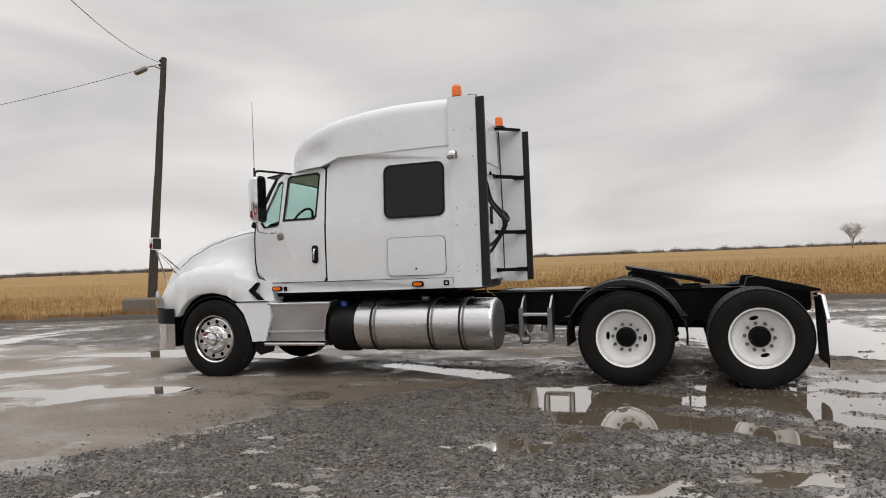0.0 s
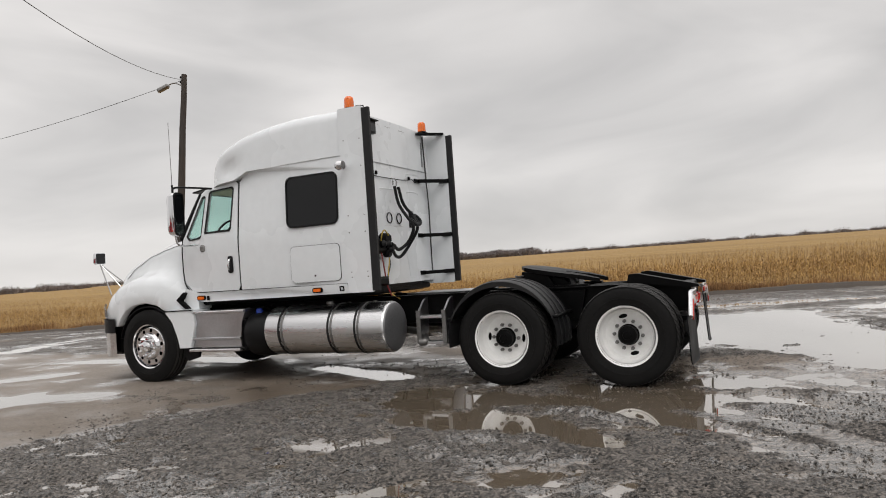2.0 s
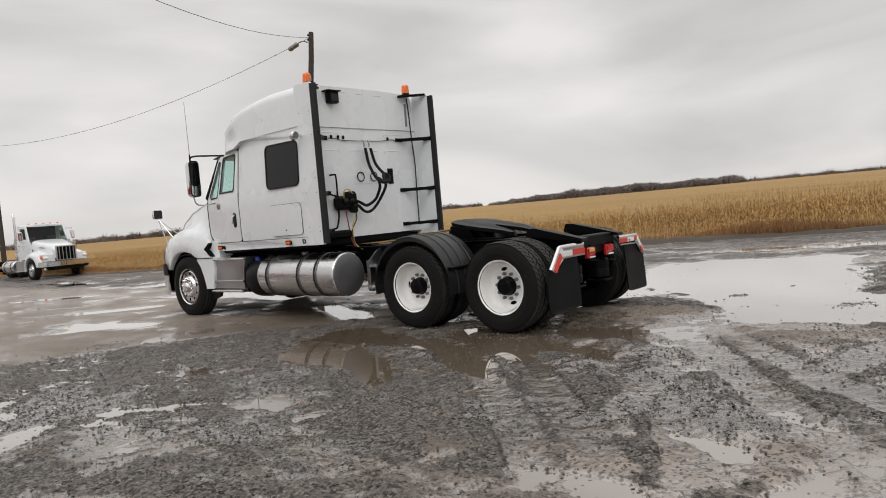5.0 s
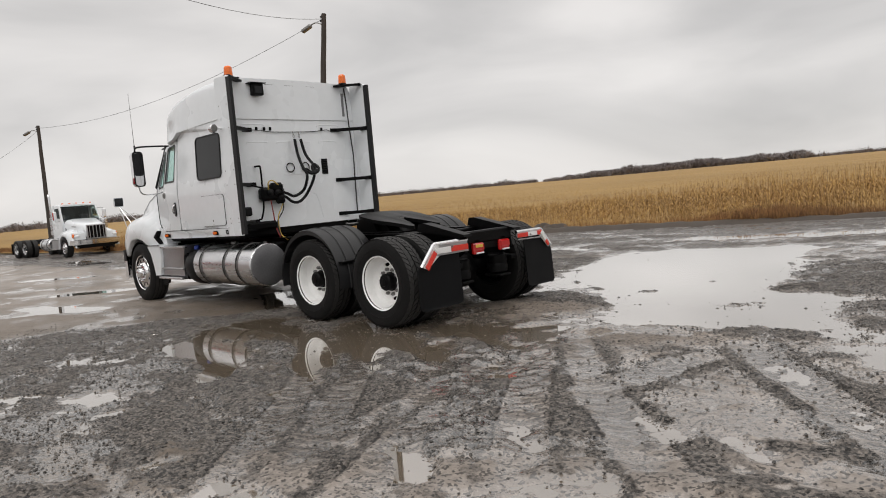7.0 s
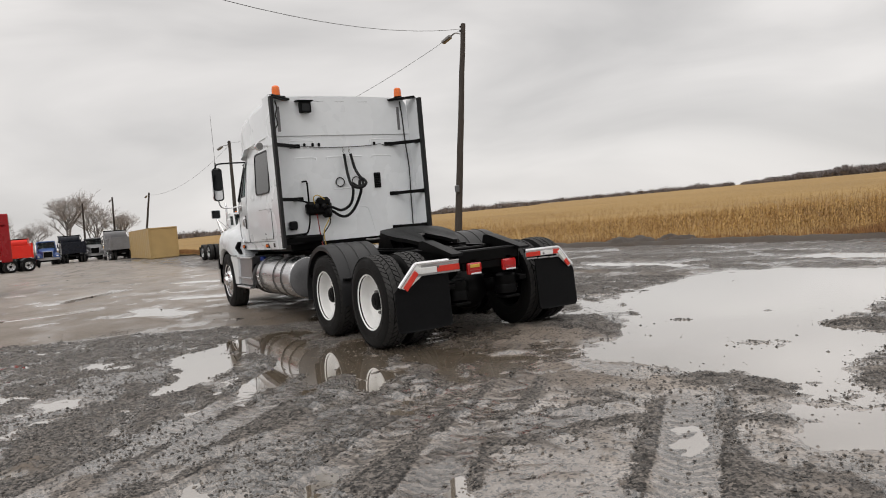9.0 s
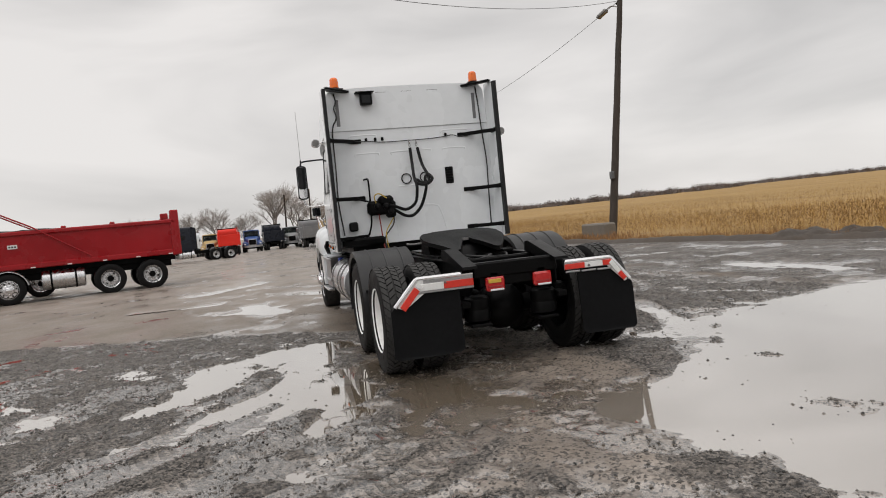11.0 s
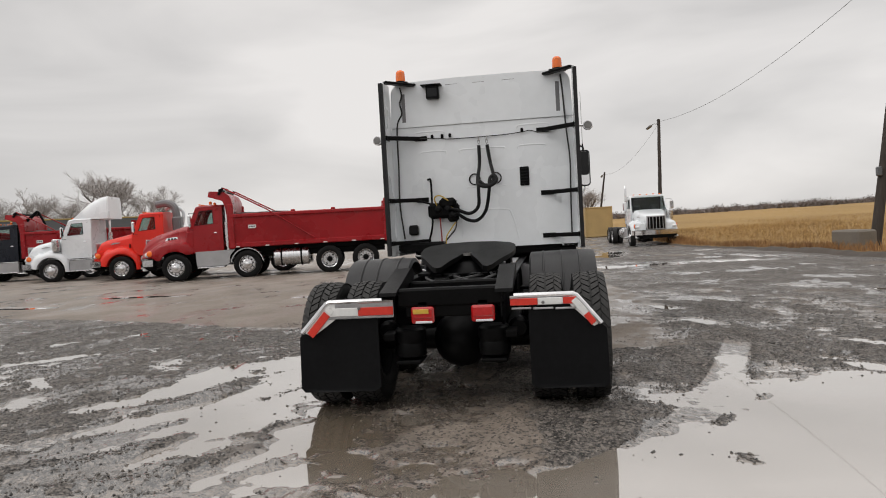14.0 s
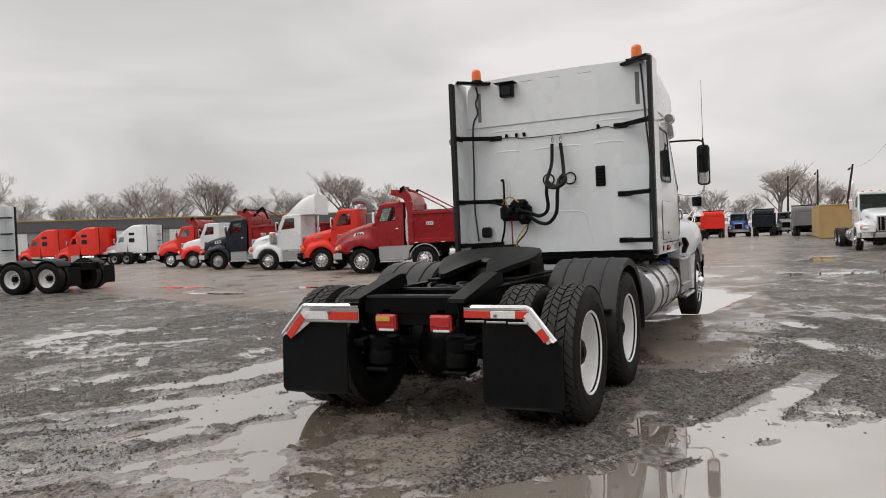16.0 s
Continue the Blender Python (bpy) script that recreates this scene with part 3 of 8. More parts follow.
# rain water lies along these lines: from x, y, to x, y, half width, depth
SIDE_PUDDLE = [
    (-0.45, -2.0, 1.7, -1.72, 0.40, 0.040), (-0.25, -2.72, 0.8, -2.80, 0.30, 0.040), (0.2, -2.55, 1.5, -3.28, 0.15, 0.040), (-0.4, -2.0, -0.75, -1.45, 0.30, 0.036),
    (0.9, -1.95, 2.0, -2.58, 0.16, 0.040), (1.8, -1.40, 2.75, -1.88, 0.15, 0.036), (2.3, -0.95, 3.35, -1.42, 0.14, 0.036), (2.2, -1.0, 3.1, -0.55, 0.22, 0.027),
    (2.75, 0.15, 3.5, -0.10, 0.22, 0.027), (3.75, -2.0, 3.2, -0.85, 0.20, 0.032), (3.2, -2.3, 2.5, -1.5, 0.13, 0.034), (2.6, -3.0, 1.7, -2.5, 0.11, 0.034), (1.3, -4.2, 0.6, -3.4, 0.09, 0.015), (2.9, -2.55, 2.0, -1.95, 0.12, 0.032), (1.0, -1.2, 2.2, -0.8, 0.30, 0.030), (-0.1, -3.6, -0.42, -3.1, 0.08, 0.020), (2.25, -2.12, 1.6, -1.75, 0.12, 0.036),
]
REAR_PUDDLE = [
    (1.9, 2.5, 1.2, 5.4, 0.95, 0.05), (3.1, 2.4, 2.6, 5.2, 1.0, 0.05), (3.6, 1.3, 4.2, 1.5, 0.85, 0.05), (3.6, 0.42, 4.7, 0.62, 0.42, 0.045),
    (4.9, 0.9, 6.1, -0.45, 0.30, 0.045), (1.5, 2.0, -0.5, 2.66, 0.14, 0.036), (2.9, 1.2, 3.6, 0.62, 0.22, 0.04), (1.6, 6.2, 3.0, 6.6, 0.5, 0.04),
]
SMALL_PUDDLES = [
    (3.92, -4.56, 4.25, -4.47, 0.13, 0.036), (4.25, -3.58, 4.60, -3.78, 0.11, 0.036), (4.66, -2.99, 4.86, -3.15, 0.11, 0.036), (5.1, -4.16, 5.45, -3.45, 0.20, 0.038),
    (5.08, -2.48, 5.45, -2.64, 0.10, 0.036), (5.45, -1.1, 6.55, -2.23, 0.13, 0.036), (5.75, -2.56, 5.96, -2.67, 0.08, 0.034), (3.21, -4.58, 3.25, -4.48, 0.07, 0.034),
    (0.09, -4.99, 0.58, -4.42, 0.07, 0.028), (-0.62, -4.43, -0.38, -3.65, 0.07, 0.019), (0.38, -4.71, 0.58, -4.39, 0.05, 0.028), (1.76, -4.37, 1.99, -3.75, 0.06, 0.018),
    (-0.85, 3.94, -0.26, 4.26, 0.15, 0.036), (0.06, 3.36, 0.53, 3.62, 0.12, 0.036), (-2.75, 2.62, -2.15, 2.88, 0.16, 0.036), (-4.52, 2.39, -3.94, 2.69, 0.15, 0.036),
]
LOT_PUDDLES = [
    (-5.4, 0.95, -8.18, 1.45, 0.36, 0.04), (-7.14, -2.52, -5.32, -2.09, 0.27, 0.04), (-9.52, 0.88, -7.41, 0.98, 0.3, 0.04), (-3.23, 0.16, -1.62, -0.67, 0.22, 0.04),
    (-14.1, 2.91, -14.6, 6.34, 0.7, 0.04), (-8.74, -1.38, -7.99, -0.5, 0.35, 0.036), (-1.78, 0.82, -0.96, 1.16, 0.14, 0.036), (1.9, -0.32, 2.5, -0.42, 0.15, 0.034),
    (-5.94, -2.87, -6.54, -1.99, 0.2, 0.036), (-11.73, -4.07, -13.99, -2.48, 0.3, 0.036), (-8.59, -5.04, -8.52, -3.39, 0.25, 0.036), (-6.05, -2.86, -5.13, -2.01, 0.2, 0.036),
    (-1.02, -8.36, -2.08, -7.53, 0.18, 0.036), (-0.57, -6.27, -1.39, -5.33, 0.16, 0.036), (-2.4, -6.6, -3.2, -5.7, 0.14, 0.036), (0.4, -6.0, 0.0, -5.5, 0.10, 0.036),
]
FAR_PUDDLES = [
    (-6.81, 5.09, -5.53, 6.21, 0.28, 0.036), (-3.66, 6.55, -1.27, 6.57, 0.30, 0.036), (-8.67, 8.91, -5.98, 9.33, 0.32, 0.036), (-17.0, 6.92, -14.8, 8.14, 0.45, 0.036),
    (-14.94, -0.46, -13.44, 0.43, 0.35, 0.036), (-10.83, -16.9, -10.77, -14.9, 0.30, 0.04), (-8.78, -13.4, -8.45, -11.5, 0.26, 0.04), (-10.64, -11.1, -10.37, -8.96, 0.28, 0.04),
    (0.5, 8.6, 4.5, 9.6, 0.35, 0.036), (-3.2, 9.3, -0.5, 9.9, 0.25, 0.036), (-20.0, 3.0, -24.0, 3.6, 0.6, 0.036), (4.6, 7.4, 6.0, 8.2, 0.5, 0.036),
]
# wheel tracks, each from near the rear wheels out towards the open lot: four points
RUTS = [
    [(1.5, -2.0), (2.05, -2.62), (3.0, -3.53), (4.0, -4.6)], [(1.85, -1.75), (2.39, -2.35), (3.36, -3.4), (4.3, -4.5)],
    [(2.9, -1.7), (3.31, -2.39), (3.95, -3.12), (4.7, -4.4)], [(3.3, -1.0), (3.84, -1.72), (4.36, -2.54), (5.2, -3.7)],
    [(3.6, -0.9), (4.13, -1.5), (4.6, -2.06), (5.9, -3.4)], [(4.9, -0.4), (5.5, -1.1), (6.3, -2.1), (7.4, -3.4)],
    [(3.65, -1.8), (3.64, -2.5), (3.70, -3.1), (3.95, -4.0)], [(4.96, -0.75), (4.80, -1.4), (4.66, -2.0), (4.5, -2.7)],
    [(-1.07, 2.84), (1.26, 2.06), (2.67, 1.33), (3.5, 0.65)],
]
STEP = 0.029


def spaced(low, high):
    """Grid lines: close together round the truck, wide apart far off."""
    sides = []
    for grow in (low, high):
        out, step = [0.0], STEP
        while out[-1] < 1600:
            step = STEP if out[-1] < 5.3 else min(step * grow, 60)
            out.append(out[-1] + step)
        sides.append(out)
    return np.array([-v for v in sides[0][:0:-1]] + sides[1])


def lot_z(x):
    """The far end of the lot falls away slightly."""
    return -0.005 * np.clip(-x - 18.0, 0, 110)


def build_ground():
    xs, ys = spaced(1.036, 1.08) + 1.4, spaced(1.038, 1.045) - 1.0
    X, Y = np.meshgrid(xs, ys, indexing="ij")
    near = np.exp(-((np.maximum(np.abs(X - 1.2), np.abs(Y + 1.0)) / 22.0) ** 2))
    # packed smooth ground begins past a slanting line ahead of the stony band
    line_x = np.interp(Y, (-30, -9, -6.9, -4.4, -3.2, -2.0, -1.4, 0.5), (-13.0, -5.5, -4.8, -3.55, -3.1, -2.35, -1.7, -0.6))
    border = X - line_x + 0.16 * octaves(X * 1.6, Y * 1.6, 63, 4)
    packed = np.clip(-border / 0.16, 0, 1) * np.clip((2.6 - Y) / 1.2, 0, 1)
    packed = packed * packed * (3 - 2 * packed)
    loose = 1 - packed
    warp_x, warp_y = 0.50 * octaves(X * 1.1, Y * 1.1, 5, 5), 0.50 * octaves(X * 1.1 + 40, Y * 1.1, 8, 5)
    bend = Y - 0.20 * X
    Z = 0.0135 + 0.003 * packed + 0.050 * octaves(X * 0.10, Y * 0.16, 11, 3)
    Z += 0.034 * octaves(X * 0.65, bend * 1.0, 21, 4)
    Z += near * (0.042 * octaves(X * 1.6, bend * 2.4, 31, 3) + 0.036 * octaves(X * 4.0, bend * 5.0, 41, 3))
    Z += near * loose * (0.036 * octaves(X * 6, Y * 6, 51, 3) + 0.034 * octaves(X * 14, Y * 14, 53, 2))
    Z -= 0.015 * np.exp(-(((X + 0.9) / 3.2) ** 2) - ((Y + 8.0) / 1.9) ** 2)
    # ridges of loose stone that run slantwise out from the drive wheels
    along, across = 0.866 * X - 0.5 * Y, 0.5 * X + 0.866 * Y
    Z += 0.075 * loose * np.exp(-(((X - 1.4) / 2.6) ** 2) - ((Y + 2.6) / 2.2) ** 2) * octaves(along * 0.9, across * 4.6, 55, 4)
    Z = np.where(Z < 0.002, 0.002 + (Z - 0.002) * 0.8, Z)
    Z = Z * loose + packed * (0.012 + 0.26 * (Z - 0.016))
    for x0, y0, x1, y1, half, depth in SIDE_PUDDLE + REAR_PUDDLE + SMALL_PUDDLES + LOT_PUDDLES + FAR_PUDDLES:
        loosen = min(1.0, 2.2 * half)
        px, py = X + loosen * warp_x - x0, Y + loosen * warp_y - y0
        dx, dy = x1 - x0, y1 - y0
        t = np.clip((px * dx + py * dy) / (dx * dx + dy * dy), 0, 1)
        r = np.hypot(px - t * dx, py - t * dy) / half
        k = np.clip((1.5 - r) / 1.0, 0, 1)
        Z = np.minimum(Z, Z - depth * k * k * (3 - 2 * k) * np.clip((Z + 0.05) / 0.05, 0.15, 1))
    # gravel bars that stand out of the large puddles
    for cx, cy, a, b, turn, high in ((2.05, 1.95, 0.28, 0.12, 150, 0.035), (2.2, 0.75, 0.8, 0.30, 8, 0.030), (3.6, -0.5, 0.35, 0.18, 20, 0.026), (4.35, 2.45, 0.5, 0.16, 40, 0.04), (2.88, 1.92, 0.22, 0.12, 60, 0.060), (1.5, 2.35, 0.14, 0.08, 150, 0.05), (3.25, 2.75, 0.10, 0.06, 60, 0.055), (3.42, -1.45, 0.22, 0.14, 150, 0.04), (0.5, -2.35, 0.5, 0.05, 150, 0.024), (1.3, -2.5, 0.5, 0.07, 150, 0.03), (2.1, -1.95, 0.5, 0.07, 150, 0.03), (2.8, -1.3, 0.45, 0.08, 150, 0.028)):
        c, s = math.cos(radians(turn)), math.sin(radians(turn))
        dx, dy = X + 0.4 * warp_x - cx, Y + 0.4 * warp_y - cy
        r2 = ((c * dx + s * dy) / a) ** 2 + ((-s * dx + c * dy) / b) ** 2
        Z += high * np.exp(-r2) * (1 + 1.6 * octaves(X * 6, Y * 6, 57, 3))
    rut_in, rut_run, ridges = np.zeros(X.shape), np.zeros(X.shape), np.zeros(X.shape)
    for rut in RUTS:
        line = curve_points([(x, y, 0) for x, y in rut], 10)
        best, along, run = np.full(X.shape, 9.0), np.zeros(X.shape), 0.0
        for p, q in zip(line, line[1:]):
            d = q - p
            t = np.clip(((X - p.x) * d.x + (Y - p.y) * d.y) / d.length_squared, 0, 1)
            away = np.hypot(X - p.x - t * d.x, Y - p.y - t * d.y)
            hit = away < best
            best, along = np.where(hit, away, best), np.where(hit, run + t * d.length, along)
            run += d.length
        fade = 0.95 * np.clip(along / 0.5, 0, 1) * np.clip((run - along) / 0.8, 0, 1) * np.clip(0.95 + 1.3 * octaves(X * 1.4, Y * 1.4, 67, 3), 0, 1)
        inside = np.clip((0.17 + 0.06 * warp_x - best) / 0.06, 0, 1) * fade
        rim = np.exp(-(((best - 0.21) / 0.06) ** 2)) * fade
        Z = Z * (1 - 0.7 * inside) + 0.7 * inside * (0.003 + 0.2 * (Z - 0.004)) + 0.008 * rim
        ridges = np.maximum(ridges, rim * (1 - inside))
        rut_run = np.where(inside > rut_in, along + 0.55 * best, rut_run)
        rut_in = np.maximum(rut_in, inside)
    # packed flat under the tyres
    for wx in (0.0, 1.32):
        for wy in (-0.9, 0.9):
            k = np.exp(-(((X - wx) / 0.30) ** 2) ** 2 - (((Y - wy) / 0.42) ** 2) ** 2)
            Z = Z * (1 - k) + (-0.006) * k
    Z = np.where(np.hypot(X, Y) > 120, Z * 0.3 - 0.01, Z)
    low = np.clip((0.006 - Z) / 0.018, 0, 1)
    Z += lot_z(X)
    # mud lies in the low spots, in the tracks and on the packed ground; gravel elsewhere
    gravel = np.clip(border / 0.25, 0, 1) * np.clip((4.6 - border) / 2.2, 0, 1) * np.clip((-1.2 - Y) / 0.8, 0, 1)
    behind = np.exp(-(((X - 2.6) / 1.6) ** 2) - ((Y + 0.3) / 0.8) ** 2)
    M = 1.2 * packed - 1.10 * gravel * np.clip((3.0 - X) / 1.5, 0, 1) + 1.3 * behind + 0.75 * low + 1.5 * octaves(X * 0.35, bend * 0.9, 71, 5) + 0.9 * octaves(X * 1.3, bend * 4.0, 73, 4)
    M += 0.28 * np.clip((X - 2.2) / 1.5, 0, 1) * np.clip((1.5 - Y) / 1.5, 0, 1)
    M = np.clip((M - 0.05) * 1.4 + 1.4 * rut_in - 1.0 * ridges, 0, 1)
    # pale silty mud with wet sky sheen painted in: open lot behind and beside the truck, wheel tracks, rims of the
    # large puddle
    S = 0.9 * np.clip((X - 2.8) / 1.6, 0, 1) * np.clip(1.15 - behind, 0, 1) + 1.1 * rut_in + np.exp(-(((X - 2.9) / 3.0) ** 2) - ((Y - 3.1) / 3.2) ** 2)
    S += 0.62 * packed * np.clip((-2.4 - X) / 2.2, 0, 1) + 0.3 * np.clip((-9.0 - X) / 5.0, 0, 1)
    S = np.clip((S + 0.22 * loose) * (0.75 + 1.3 * octaves(X * 0.9, Y * 1.3, 75, 4)), 0, 1)
    soaked = np.exp(-(((X - 0.6) / 2.6) ** 2) - ((Y + 4.6) / 2.6) ** 2) + 0.8 * np.exp(-(((X - 3.6) / 1.6) ** 2) - ((Y + 1.9) / 1.4) ** 2) + 0.7 * rut_in
    nx, ny = X.shape
    i = np.arange(nx * ny).reshape(nx, ny)
    F = np.stack([i[:-1, :-1], i[1:, :-1], i[1:, 1:], i[:-1, 1:]], -1).reshape(-1, 4)
    me = bulk("ground", np.stack([X, Y, Z], -1).reshape(-1, 3), F, GROUND, True)
    for name, values in (("mud", M), ("silt_sheen", S), ("rut", rut_in), ("rut_run", rut_run), ("packed", packed), ("soaked", soaked)):
        layer = me.attributes.new(name, "FLOAT", "POINT")
        layer.data.foreach_set("value", values.ravel().astype(np.float32))
    tagged(new("ground", me), "wet grey crushed stone lot with mud and wheel ruts", "ground", kind="structure")
    return xs, ys, Z, M


GX, GY, GZ, GM = build_ground()


def ground_z(x, y):
    i, j = np.clip(np.searchsorted(GX, x), 0, len(GX) - 1), np.clip(np.searchsorted(GY, y), 0, len(GY) - 1)
    return GZ[i, j], GM[i, j]


WATER_FAR = WATER_Z - 0.46
water = bulk("water", [(-18, -60, WATER_Z), (16, -60, WATER_Z), (16, 11.5, WATER_Z), (-18, 7.6, WATER_Z), (-110, -60, WATER_FAR), (-110, -11, WATER_FAR)], [(0, 1, 2, 3), (4, 0, 3, 5)], WATER)
tagged(new("water", water), "shallow muddy rain water standing in puddles", "puddle", kind="structure")


def stones():
    rng = np.random.default_rng(4)
    oct_v = [(1, 0, 0), (-0.9, 0.2, 0), (0.1, 0.8, 0.1), (0, -0.85, 0), (0.1, 0.1, 0.6), (0, 0, -0.5)]
    oct_f = [(0, 2, 4), (2, 1, 4), (1, 3, 4), (3, 0, 4), (2, 0, 5), (1, 2, 5), (3, 1, 5), (0, 3, 5)]
    n = 420000
    x, y = rng.uniform(-4.6, 7.5, n), rng.uniform(-8.0, 5.0, n)
    z, mud = ground_z(x, y)
    clump = octaves(x * 0.9, y * 0.9, 81, 3)
    shore = np.exp(-(((z - WATER_Z - 0.006) / 0.008) ** 2))
    keep = (rng.uniform(0, 1, n) > mud * 1.05 - 1.2 * clump - 0.25 * shore) & (z > WATER_Z - 0.006)
    lone = rng.uniform(0, 1, n) < 0.012 * (1 + 3 * clump)
    keep = keep | (lone & (z > WATER_Z - 0.03))
    z = np.where(lone & (z < WATER_Z), WATER_Z - 0.002, z)
    lone, x, y, z = lone[keep][:125000], x[keep][:125000], y[keep][:125000], z[keep][:125000]
    n = len(x)
    size = 0.005 + 0.012 * rng.uniform(0, 1, n) ** 3 + 0.004 * lone
    v, f = scatter(oct_v, oct_f, np.stack([x, y, z + size * 0.15], -1), rng.uniform(0, 6.28, n), size, rng.uniform(0.6, 1.2, n))
    tagged(new("gravel", bulk("gravel", v, f, STONE)), "loose wet grey crushed stones", "gravel", kind="stuff")


stones()


# ---- the field beyond the lot ----
def field_z(n):
    """Height of the field at a distance from the lot's border: it climbs very gently."""
    return 0.03 + 0.0095 * n


def on_field(s, n):
    bent = 0.21 * np.maximum(0.0, -27.0 - s)  # past there the border runs straight on beside the lot
    return EDGE_X0 + s * EDGE_DIR[0] - n * EDGE_DIR[1], EDGE_Y0 + s * EDGE_DIR[1] + n * EDGE_DIR[0] + bent


def build_field():
    ss = np.concatenate([np.linspace(-900, -80, 42), np.linspace(-76, 40, 200), np.linspace(50, 700, 34)])
    nn = np.concatenate([np.linspace(0, 2, 9), np.linspace(2.5, 60, 90), np.geomspace(63, 1100, 40)])
    S, N = np.meshgrid(ss, nn, indexing="ij")
    wob = 0.7 * octaves(S * 0.35, S * 0 + 3, 91, 4) * np.clip(1 - N / 3, 0, 1)
    X, Y = on_field(S, N + wob)
    Z = field_z(N) + 0.10 * octaves(S * 0.8, N * 0.8, 95, 3) * np.clip(N, 0, 1) - 0.05 * np.clip(1 - N / 0.5, 0, 1)
    Z = Z + 0.42 * np.clip((N - 34) / 30, 0, 1)
    ns, nnn = S.shape
    i = np.arange(ns * nnn).reshape(ns, nnn)
    F = np.stack([i[:-1, :-1], i[1:, :-1], i[1:, 1:], i[:-1, 1:]], -1).reshape(-1, 4)
    tagged(new("field", bulk("field", np.stack([X, Y, Z], -1).reshape(-1, 3), F, FIELD, True)), "wide golden field of cut corn stubble", "field", kind="structure")


def stalks():
    rng = np.random.default_rng(8)
    groups = []
    for count, n0, n1, s0, s1, leafy in ((22000, 0.9, 16, -52, 26, 3), (15000, 16, 60, -75, 34, 1)):
        tv, tf = [], []
        for k in range(3):
            a = 2.1 * k
            tv.append((0.011 * math.cos(a), 0.011 * math.sin(a), -0.05))
        for k in range(3):
            a = 2.1 * k
            tv.append((0.05 + 0.007 * math.cos(a), 0.007 * math.sin(a), 1.0))
        tf += [(0, 1, 4), (0, 4, 3), (1, 2, 5), (1, 5, 4), (2, 0, 3), (2, 3, 5)]
        for k in range(leafy):
            a, h = 2.4 * k + 0.5, 0.30 + (0.62 / leafy) * k
            o = len(tv)
            c, s = math.cos(a), math.sin(a)
            tv += [(0.02, 0, h), (0.02 + 0.20 * c - 0.03 * s, 0.20 * s + 0.03 * c, h + 0.12), (0.02 + 0.20 * c + 0.03 * s, 0.20 * s - 0.03 * c, h + 0.10), (0.02 + 0.40 * c, 0.40 * s, h - 0.16)]
            tf += [(o, o + 1, o + 2), (o + 1, o + 3, o + 2)]
        n = n0 + (n1 - n0) * rng.uniform(0, 1, count) ** 1.4
        n = np.round(n / 0.76) * 0.76 + rng.normal(0, 0.09, count)
        s = rng.uniform(s0, s1, count)
        free = ~((s > -21) & (s < -12.5) & (n < 3.4))
        s, n, count = s[free], n[free], int(free.sum())
        x, y = on_field(s, n)
        size = rng.uniform(0.36, 0.78, count) * np.clip(0.45 + 0.11 * n, 0.5, 1) * (0.55 + 0.45 * np.clip((s + 16) / 10, 0, 1)) * (0.85 + 0.5 * octaves(s * 0.12, n * 0.3, 99, 3))
        groups.append(scatter(tv, tf, np.stack([x, y, field_z(n)], -1), rng.uniform(0, 6.28, count), size))
    for v, f in groups:
        tagged(new("corn_stubble", bulk("corn_stubble", v, f, STALK)), "dense dry broken corn stalks on the field", "corn stubble", kind="stuff")
    # dead grass along the border
    count = 34000
    blade_v = [(-0.012, 0, 0), (0.012, 0, 0), (0.03, 0.06, 0.6), (0.10, 0.16, 1.0)]
    blade_f = [(0, 1, 2), (0, 2, 3)]
    s, n = rng.uniform(-70, 30, count), np.abs(rng.normal(0.55, 0.55, count))
    s[:5000] = rng.normal(0.4, 0.85, 5000) * np.where(rng.uniform(0, 1, 5000) < 0.5, 1, 1.6)
    x, y = on_field(s, n)
    tall = 0.12 + 0.38 * (1 + 0.9 * np.exp(-((s - 0.4) / 1.0) ** 2)) * np.clip(octaves(s * 0.5, n * 0.5, 103, 3) + 0.4, 0.1, 1) * rng.uniform(0.5, 1.2, count)
    v, f = scatter(blade_v, blade_f, np.stack([x, y, field_z(n) - 0.04], -1), rng.uniform(0, 6.28, count), tall)
    tagged(new("verge_grass", bulk("verge_grass", v, f, GRASS)), "dead brown grass along the border of the lot", "grass", kind="stuff")


